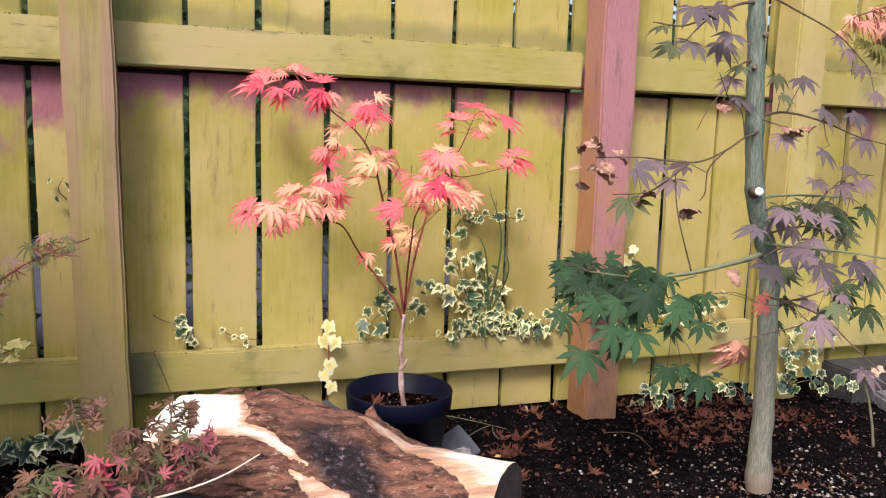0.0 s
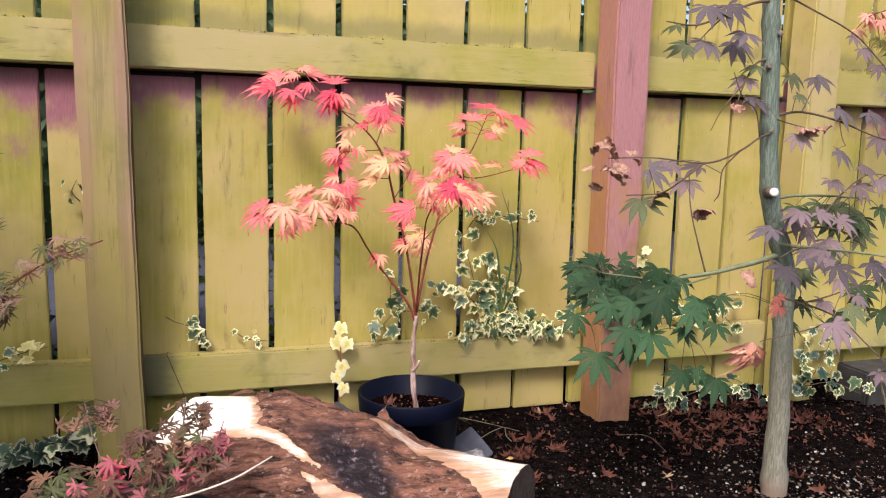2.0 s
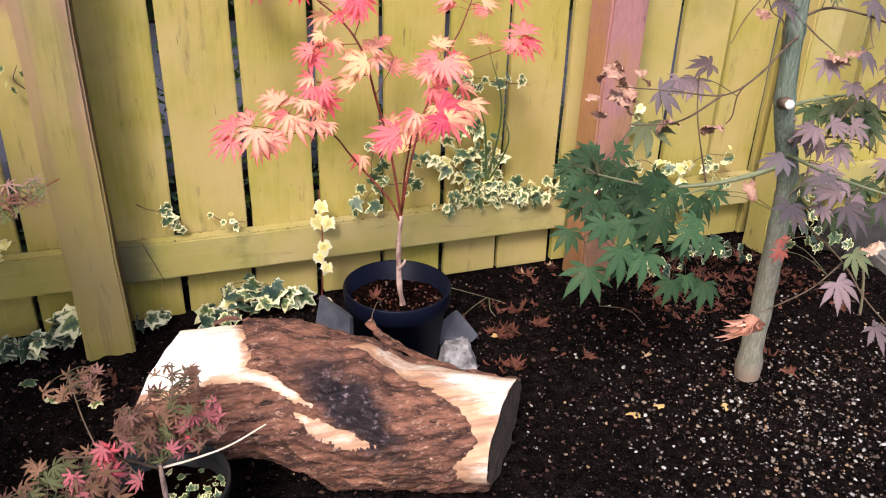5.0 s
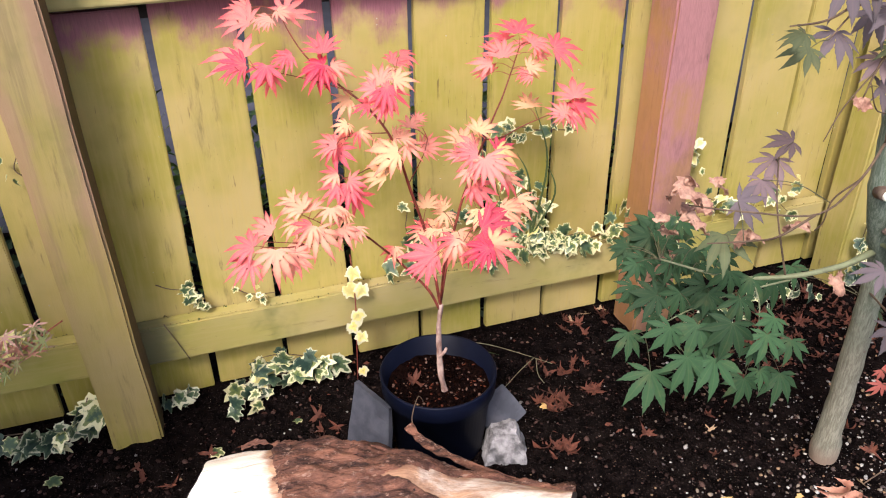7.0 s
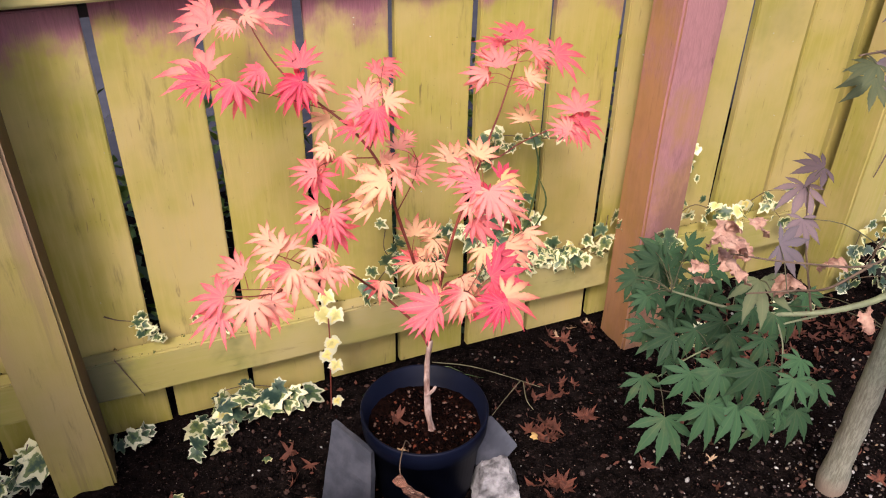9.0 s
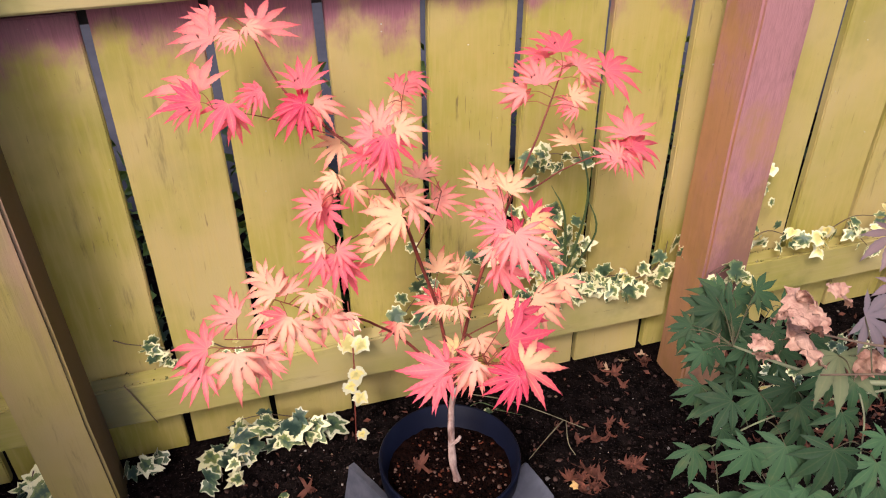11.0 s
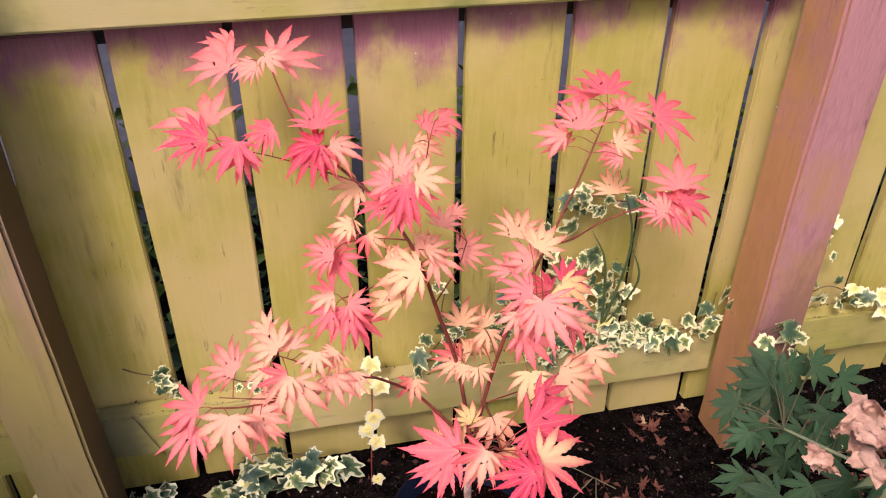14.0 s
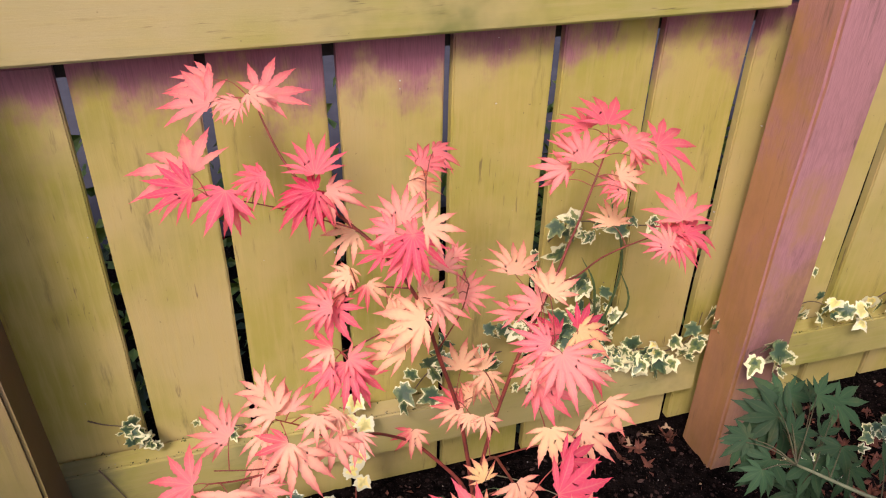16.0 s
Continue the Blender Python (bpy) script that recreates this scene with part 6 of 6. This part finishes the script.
ivy((0.90, 1.68, 0.0), "variegated ivy hanging before the fence post", [
    [(0.98, 1.70, 0.20), (0.94, 1.69, 0.27), (0.91, 1.68, 0.30), (0.885, 1.69, 0.28)]], (6,), 0.05, rnd)
ivy((1.15, 1.66, 0.0), "variegated ivy and yellow leaves creeping over the soil", [
    [(0.98, 1.66, 0.02), (1.04, 1.62, 0.05), (1.12, 1.62, 0.07), (1.20, 1.66, 0.06)],
    [(1.00, 1.62, 0.10), (1.03, 1.62, 0.07), (1.06, 1.60, 0.03)],
    [(1.20, 1.66, 0.08), (1.28, 1.68, 0.07), (1.34, 1.66, 0.03)]], (12, 6, 9), 0.042, rnd, 0.10, 0.6, 0.4)
ivy((1.55, 1.68, 0.0), "variegated ivy climbing by the end fence post", [
    [(1.50, 1.69, 0.02), (1.56, 1.69, 0.08), (1.60, 1.70, 0.14), (1.64, 1.72, 0.19)],
    [(1.52, 1.69, 0.03), (1.57, 1.65, 0.05), (1.62, 1.60, 0.03)],
    [(1.50, 1.69, 0.02), (1.505, 1.695, 0.10), (1.515, 1.70, 0.17)]], (13, 10, 11), 0.046, rnd, 0.06, 0.6, 0.45)

hanging = thing("yellow_ivy_shoot", (0.24, 1.76, 0.02), "hanging ivy shoot with bleached yellow leaves over the rail", "ivy")
bm, _ = limb([(0.252, F - 0.01, 0.265), (0.250, F - 0.035, 0.215), (0.245, 1.765, 0.17), (0.240, 1.755, 0.11), (0.236, 1.755, 0.02), (0.235, 1.76, -0.02)], 0.0016, 0.0012, 6, 6)
part("stem", bm, MAT_MAPLE_TWIG, hanging)
for x, y, z, s, tilt in [(0.250, 1.792, 0.238, 0.050, -0.3), (0.238, 1.778, 0.208, 0.055, 0.6), (0.262, 1.775, 0.205, 0.050, -0.5), (0.246, 1.752, 0.158, 0.050, 0.2), (0.232, 1.748, 0.135, 0.046, 0.5), (0.248, 1.744, 0.108, 0.044, -0.4), (0.245, 1.74, 0.02, 0.036, 0.3)]:
    ob = new("leaf", IVY_YELLOW[0] if tilt > 0 else IVY_YELLOW[1])
    ob.matrix_basis = frame_of((x, y, z), (tilt, -0.2, -1), (0.1 * tilt, -1, 0.5), s * 0.88)
    attach(ob, hanging)

# ---- stones and slabs round the pot ----


def slab(name, label, category, corner, length, width, thick, turn, material):
    bm = box(0, length, 0, width, 0, thick, 0.002, 0.0, 0)
    bmesh.ops.subdivide_edges(bm, edges=bm.edges, cuts=3, use_grid_fill=True)
    for v in bm.verts:
        v.co += Vector((noise.noise(v.co * 25), noise.noise(v.co * 25 + Vector((5, 0, 0))), noise.noise(v.co * 18))) * 0.002
    ob = new(name, mesh_of(name, bm, material, False))
    ob.matrix_basis = pose(*corner, *turn)
    return tagged(ob, label, category)


def leaning_slab(low_a, low_b, high_a, high_b, thick, label):
    """A broken slab that leans on something, its four corners given."""
    a, b, c, d = Vector(low_a), Vector(low_b), Vector(high_a), Vector(high_b)
    back = (b - a).cross(c - a).normalized() * thick
    if back.y < 0:
        back = -back
    bm = bmesh.new()
    n = 10
    sheets = []
    for off in (Vector(), back):
        sheets.append([[bm.verts.new(a.lerp(b, i / n).lerp(c.lerp(d, i / n), k / n) + off + Vector([noise.noise(a.lerp(b, i / n).lerp(c.lerp(d, i / n), k / n) * 40 + off * 90 + Vector((q * 7, 0, 0))) for q in range(3)]) * 0.0025) for k in range(n + 1)] for i in range(n + 1)])
    f, g = sheets
    for i in range(n):
        for k in range(n):
            bm.faces.new((f[i][k], f[i + 1][k], f[i + 1][k + 1], f[i][k + 1]))
            bm.faces.new((g[i][k + 1], g[i + 1][k + 1], g[i + 1][k], g[i][k]))
        bm.faces.new((f[i][0], g[i][0], g[i + 1][0], f[i + 1][0]))
        bm.faces.new((f[i + 1][n], g[i + 1][n], g[i][n], f[i][n]))
        bm.faces.new((f[0][i + 1], g[0][i + 1], g[0][i], f[0][i]))
        bm.faces.new((f[n][i], g[n][i], g[n][i + 1], f[n][i + 1]))
    bmesh.ops.recalc_face_normals(bm, faces=bm.faces)
    return solid("stone_slab", bm, MAT_SLATE, label, "stone", at=low_a, smooth=False)


leaning_slab((0.158, 1.545, -0.03), (0.222, 1.455, -0.03), (0.196, 1.575, 0.135), (0.240, 1.495, 0.120), 0.012, "flat grey stone slab leaning on the plant pot")
slab("stone_slab", "small grey stone slab leaning on the plant pot", "stone", (0.452, 1.488, -0.02), 0.085, 0.075, 0.014, (38, -18, 20), MAT_SLATE)


def rock(at, half, tall, top, lean, label, seed, turn):
    """A broken lump of stone: a blunt block that narrows to a small flat top, with chipped faces."""
    bm = bmesh.new()
    bmesh.ops.create_cube(bm, size=2)
    bmesh.ops.subdivide_edges(bm, edges=bm.edges, cuts=14, use_grid_fill=True)
    for v in bm.verts:
        x, y, z = v.co
        h = (z + 1) / 2
        taper = 1 + (top - 1) * h ** 1.4
        q = Vector((x, y, z)) * (0.86 + 0.14 / max(1.0, Vector((x, y, z)).length))
        p = Vector((q.x * half * taper, q.y * half * 0.8 * taper + lean * h, (q.z + 1) / 2 * tall))
        chip = noise.noise(p * 45 + Vector((seed, 0, 0)))
        p += Vector((noise.noise(p * 28 + Vector((0, seed, 0))), chip, noise.noise(p * 30 + Vector((0, 0, seed))))) * 0.007
        p += Vector([noise.noise(p * 130 + Vector((k * 9, seed, 0))) for k in range(3)]) * 0.0022
        v.co = Matrix.Rotation(turn, 3, "Z") @ p + Vector(at)
    return solid("rock", bm, MAT_STONE, label, "rock", at=at, smooth=False)


rock((0.455, 1.448, -0.028), 0.045, 0.068, 0.52, 0.014, "rough pale grey rock beside the plant pot", 2, -0.3)
rock((0.212, 1.450, -0.030), 0.034, 0.055, 0.6, 0.0, "small rough grey rock before the plant pot", 6, 0.4)

MAT_KERB = simple("pale_worn_concrete", (0.13, 0.12, 0.115), (0.22, 0.205, 0.195), 26, 0.85, 0.002)
# ---- concrete block at the bed's end ----
bm = box(1.665, 2.20, 1.62, 1.735, -0.03, 0.078, 0.006, 0.003, 8, 4)
solid("concrete_block", bm, MAT_CONCRETE, "dark grey concrete edging block on the soil", "block", at=(1.88, 1.66, -0.03), smooth=False)
ob = solid("concrete_kerb", box(-0.30, 0.30, -0.055, 0.055, 0, 0.045, 0.008, 0.003, 8, 5), MAT_KERB, "low grey concrete kerb at the bed's edge", "kerb", smooth=False)
ob.matrix_basis = pose(1.735, 1.42, -0.030, 0, 0, 71)

# ---- fallen leaves, stalks ----
rnd = random.Random(31)


def fallen(mesh, x, y, size, label, tilt=50):
    ob = new("fallen_leaf", mesh)
    ob.matrix_basis = pose(x, y, ground_height(x, y) + size * 0.05, rnd.uniform(-tilt, tilt), rnd.uniform(-tilt, tilt), rnd.uniform(0, 360)) @ Matrix.Scale(size, 4)
    return tagged(ob, label, "leaf", "fallen leaves on the soil")


for x0, x1, y0, y1, count in ((0.58, 0.635, 1.515, 1.575, 16), (0.53, 0.585, 1.40, 1.45, 13), (0.665, 0.685, 1.625, 1.645, 4), (0.69, 0.71, 1.54, 1.565, 5), (0.60, 0.74, 1.60, 1.72, 7), (0.74, 0.90, 1.74, 1.82, 7), (1.02, 1.45, 1.48, 1.74, 80), (1.42, 1.65, 1.36, 1.60, 10), (1.10, 1.30, 1.18, 1.32, 6), (0.70, 1.00, 1.25, 1.60, 7), (1.0, 1.2, 1.68, 1.78, 7), (0.1, 0.25, 1.58, 1.68, 6), (-0.4, 0.1, 1.55, 1.68, 6), (0.3, 0.5, 1.33, 1.40, 3)):
    for _ in range(count):
        fallen(rnd.choice(DRY_BROWN), rnd.uniform(x0, x1), rnd.uniform(y0, y1), rnd.uniform(0.030, 0.056), "curled dry red-brown maple leaf on soil")
for x, y, s in ((0.816, 1.815, 0.04), (0.865, 1.82, 0.045), (0.872, 1.372, 0.034), (1.168, 1.20, 0.06), (0.775, 1.80, 0.035), (1.05, 1.15, 0.05)):
    fallen(rnd.choice(DRY_TAN), x, y, s, "curled pale tan dead leaf on soil")


def in_litter(r):
    if r.random() < 0.62:
        x, y = r.uniform(1.0, 1.5), r.uniform(1.46, 1.76)
    else:
        x, y = r.uniform(-0.1, 1.6), r.uniform(1.42, 1.82)
    return x, y, ground_height(x, y) + 0.002


leaf_heap("leaf_litter", 650, in_litter, 0.013, MAT_DRY_BROWN, "broken bits of red-brown dead leaves on soil", "leaf litter", 41)
FLAT_LEAF = ivy_mesh("fallen_leaf", MAT_FALLEN_YELLOW, 77)
for x, y, s in ((0.588, 1.543, 0.030), (0.80, 1.21, 0.03), (0.735, 1.20, 0.034), (0.93, 1.17, 0.03)):
    fallen(FLAT_LEAF, x, y, s, "small pale yellow fallen leaf on soil", 12)
FLAT_GREEN = ivy_mesh("fallen_leaf", MAT_IVY, 78)
for x, y, s in ((-0.08, 1.64, 0.04), (-0.38, 1.66, 0.045), (-0.33, 1.58, 0.04), (0.50, 1.76, 0.035), (-0.25, 1.55, 0.04), (0.09, 1.68, 0.03)):
    fallen(FLAT_GREEN, x, y, s, "fallen green and cream ivy leaf on soil", 15)
pot_leaf = new("fallen_leaf", DRY_BROWN[0])
pot_leaf.matrix_basis = pose(0.305, 1.545, 0.131, 10, 5, 40) @ Matrix.Scale(0.055, 4)
tagged(pot_leaf, "red-brown dead maple leaf on the potting compost", "leaf", "fallen leaves in the pot")
pot_leaf = new("fallen_leaf", DRY_TAN[0])
pot_leaf.matrix_basis = pose(0.285, 1.475, 0.131, 5, 15, 140) @ Matrix.Scale(0.03, 4)
tagged(pot_leaf, "pale dead leaf on the potting compost", "leaf", "fallen leaves in the pot")
for pts, mat, label in (
    ([(0.470, 1.80, 0.0), (0.535, 1.755, 0.006), (0.593, 1.704, 0.004), (0.651, 1.648, 0.0)], MAT_WEED, "thin pale dry stalk lying on soil"),
    ([(0.620, 1.678, 0.002), (0.575, 1.645, 0.006), (0.523, 1.610, 0.0)], MAT_WEED, "thin pale dry stalk lying on soil"),
    ([(0.624, 1.674, 0.002), (0.605, 1.622, 0.004), (0.607, 1.594, 0.0)], MAT_WEED, "thin pale dry stalk lying on soil"),
    ([(0.86, 1.56, 0.004), (0.90, 1.50, 0.02), (0.92, 1.45, 0.0)], MAT_THIN_TWIG, "thin brown twig lying on soil"),
    ([(-0.135, 1.797, 0.196), (-0.118, 1.796, 0.15), (-0.10, 1.796, 0.10)], MAT_THIN_TWIG, "thin dark stalk hanging against the fence rail"),
    ([(0.262, 1.40, 0.15), (0.262, 1.41, 0.17), (0.285, 1.45, 0.175), (0.30, 1.47, 0.145)], MAT_THIN_TWIG, "thin dark stalk hanging over the pot rim"),
):
    bm, _ = limb(pts, 0.0012, 0.0007, 5, 5)
    solid("dry_stalk", bm, mat, label, "stalk", "dry stalks on the soil", at=pts[0])


def grass(at, blades, label):
    tuft = thing("grass_tuft", at, label, "grass")
    for tip, bend in blades:
        a, b = Vector(at), Vector(at) + Vector(tip)
        mid = (a + b) / 2 + Vector(bend)
        line = smooth_line([a, mid, b], 5)
        bm = bmesh.new()
        prev = None
        for i, p in enumerate(line):
            w = 0.0026 * (1 - (i / (len(line) - 1)) ** 2) + 0.0003
            row = [bm.verts.new(p + Vector((-w, 0, 0))), bm.verts.new(p + Vector((0, -w * 0.5, 0))), bm.verts.new(p + Vector((w, 0, 0)))]
            if prev:
                bm.faces.new((prev[0], prev[1], row[1], row[0]))
                bm.faces.new((prev[1], prev[2], row[2], row[1]))
            prev = row
        part("blade", bm, MAT_GRASS, tuft)


grass((0.40, 1.72, GROUND_Z), [((-0.06, -0.03, 0.09), (0, 0, 0.05)), ((0.10, -0.02, 0.06), (0, 0, 0.05)), ((-0.11, 0.0, 0.05), (0, 0, 0.05)), ((0.03, -0.05, 0.11), (0.01, 0, 0.03)), ((0.15, -0.01, 0.02), (0, 0, 0.04))], "few green grass blades growing behind the pot")
grass((0.655, 1.80, 0.24), [((-0.02, -0.02, 0.33), (0.025, -0.02, 0.03)), ((-0.05, -0.02, 0.22), (0.0, -0.02, 0.05)), ((0.01, -0.03, 0.20), (0.03, -0.02, 0.02))], "long green grass blades growing through the ivy")

# ---- gravel and crumbs of soil ----


def crumbs(name, count, place, low, high, material, label, category, seed):
    """Many small uneven lumps in one mesh."""
    r = random.Random(seed)
    shape = [(1, 0, 0), (0, 1, 0), (-1, 0, 0), (0, -1, 0), (0, 0, 1), (0, 0, -1), (0.62, 0.62, 0.5), (-0.62, 0.62, 0.5), (-0.62, -0.62, 0.5), (0.62, -0.62, 0.5)]
    tri = [(4, 6, 7), (4, 7, 8), (4, 8, 9), (4, 9, 6), (0, 1, 6), (1, 7, 6), (1, 2, 7), (2, 8, 7), (2, 3, 8), (3, 9, 8), (3, 0, 9), (0, 6, 9), (1, 0, 5), (2, 1, 5), (3, 2, 5), (0, 3, 5)]
    verts, faces = [], []
    for _ in range(count):
        x, y, base = place(r)
        s = low + (high - low) * r.random() ** 2.5
        m = Euler((r.uniform(-0.5, 0.5), r.uniform(-0.5, 0.5), r.uniform(0, 6.28))).to_matrix() @ Matrix.Diagonal((s * r.uniform(0.8, 1.3), s * r.uniform(0.6, 1.0), s * r.uniform(0.5, 0.8)))
        k = len(verts)
        p = Vector((x, y, base + s * 0.25))
        verts += [p + m @ (Vector(q) * r.uniform(0.8, 1.15)) for q in shape]
        faces += [(a + k, b + k, c + k) for a, b, c in tri]
    me = bpy.data.meshes.new(name)
    me.from_pydata(verts, [], faces)
    me.materials.append(material)
    me.shade_smooth()
    return tagged(new(name, me), label, category, kind="stuff")


def by_island(name, colors, rough=0.75, dirt=(0.05, 0.04, 0.035)):
    n = Nodes(name)
    ramp = n.add("ValToRGB")
    ramp.color_ramp.interpolation = "CONSTANT"
    while len(ramp.color_ramp.elements) < len(colors):
        ramp.color_ramp.elements.new(0.5)
    for i, c in enumerate(colors):
        ramp.color_ramp.elements[i].position = i / len(colors)
        ramp.color_ramp.elements[i].color = (*c, 1)
    n.link(n.add("NewGeometry").outputs["Random Per Island"], ramp.inputs[0])
    f = n.noise(160, 3, 0.6)
    col = n.mix(n.math("MULTIPLY", n.step(f, 0.4, 0.7), 0.4), ramp.outputs[0], dirt)
    return n.finish(col, rough, f, 0.001, 0.6, specular=0.3 if rough < 0.8 else 0.0)


MAT_PEBBLES = by_island("mixed_pebbles", [(0.36, 0.33, 0.31), (0.16, 0.12, 0.09), (0.28, 0.22, 0.17), (0.08, 0.06, 0.06), (0.21, 0.19, 0.18), (0.30, 0.19, 0.11), (0.52, 0.49, 0.47), (0.10, 0.07, 0.06)])
MAT_CLODS = by_island("soil_crumbs", [(0.004, 0.003, 0.003), (0.011, 0.0075, 0.007), (0.03, 0.018, 0.016), (0.003, 0.002, 0.002), (0.085, 0.05, 0.042), (0.006, 0.0045, 0.0045)], 0.95, (0.008, 0.005, 0.005))


def in_gravel(r):
    while True:
        x, y = r.uniform(0.45, 1.75), r.uniform(0.82, 1.62)
        want = math.exp(-((x - 1.08) / 0.34) ** 2 - ((y - 1.08) / 0.26) ** 2) + 0.05
        if r.random() < want and not (x < 0.50 and y < 1.35):
            return x, y, ground_height(x, y)


def in_bed(r):
    x, y = r.uniform(-0.65, 1.85), r.uniform(0.82, 1.83)
    return x, y, ground_height(x, y)


crumbs("gravel", 3400, in_gravel, 0.0009, 0.0054, MAT_PEBBLES, "scattered small white, tan and grey pebbles on soil", "gravel", 3)
crumbs("sparse_gravel", 1100, in_bed, 0.001, 0.0042, MAT_PEBBLES, "sparse tiny pebbles over the dark soil", "gravel", 8)
crumbs("soil_crumbs", 16000, in_bed, 0.0008, 0.0065, MAT_CLODS, "loose dark crumbs of garden soil", "soil", 4)


def in_pot(r):
    a, d = r.uniform(0, math.tau), 0.091 * math.sqrt(r.random())
    return POT_AT.x + d * math.cos(a), POT_AT.y + d * math.sin(a), POT_AT.z + 0.139


MAT_BARK_CHIPS = by_island("compost_crumbs", [(0.003, 0.002, 0.002), (0.02, 0.008, 0.006), (0.003, 0.002, 0.002), (0.004, 0.002, 0.002), (0.10, 0.03, 0.018), (0.006, 0.003, 0.003), (0.003, 0.002, 0.002), (0.15, 0.09, 0.07), (0.004, 0.002, 0.002), (0.012, 0.006, 0.005)], 0.95, (0.005, 0.003, 0.003))
crumbs("compost_crumbs", 1500, in_pot, 0.0008, 0.0045, MAT_BARK_CHIPS, "red-brown crumbs of bark compost in the pot", "compost", 9)


def on_rails(r):
    x = r.uniform(-1.0, 1.9)
    while not (-0.18 < x < 0.88 or 0.99 < x < 1.46 or x < -0.29 or x > 1.57):
        x = r.uniform(-1.0, 1.9)
    top = r.choice((0.189, 0.9))
    return x, r.choice((RAIL_FRONT + 0.004, BOARD_FRONT - 0.006)) + r.uniform(-0.003, 0.005), top - 0.0008


MAT_RAIL_MOSS = by_island("moss_and_dirt", [(0.08, 0.10, 0.03), (0.13, 0.14, 0.05), (0.10, 0.08, 0.04), (0.22, 0.19, 0.10), (0.05, 0.045, 0.025), (0.30, 0.27, 0.18)], 0.9, (0.05, 0.05, 0.02))
crumbs("rail_moss", 2600, on_rails, 0.0006, 0.0024, MAT_RAIL_MOSS, "crumbs of moss and dirt along the fence rails", "moss", 21)


def on_boards(r):
    x, z = r.uniform(-0.9, 1.6), r.uniform(0.2, 1.2)
    return x, BOARD_FRONT - 0.0006, z


MAT_SPECK = by_island("pale_specks", [(0.7, 0.68, 0.6), (0.5, 0.45, 0.36), (0.12, 0.08, 0.05), (0.6, 0.58, 0.5)], 0.9, (0.4, 0.36, 0.28))
crumbs("fence_specks", 240, on_boards, 0.0005, 0.0022, MAT_SPECK, "tiny pale and dark specks of dirt on the fence boards", "dirt", 27)
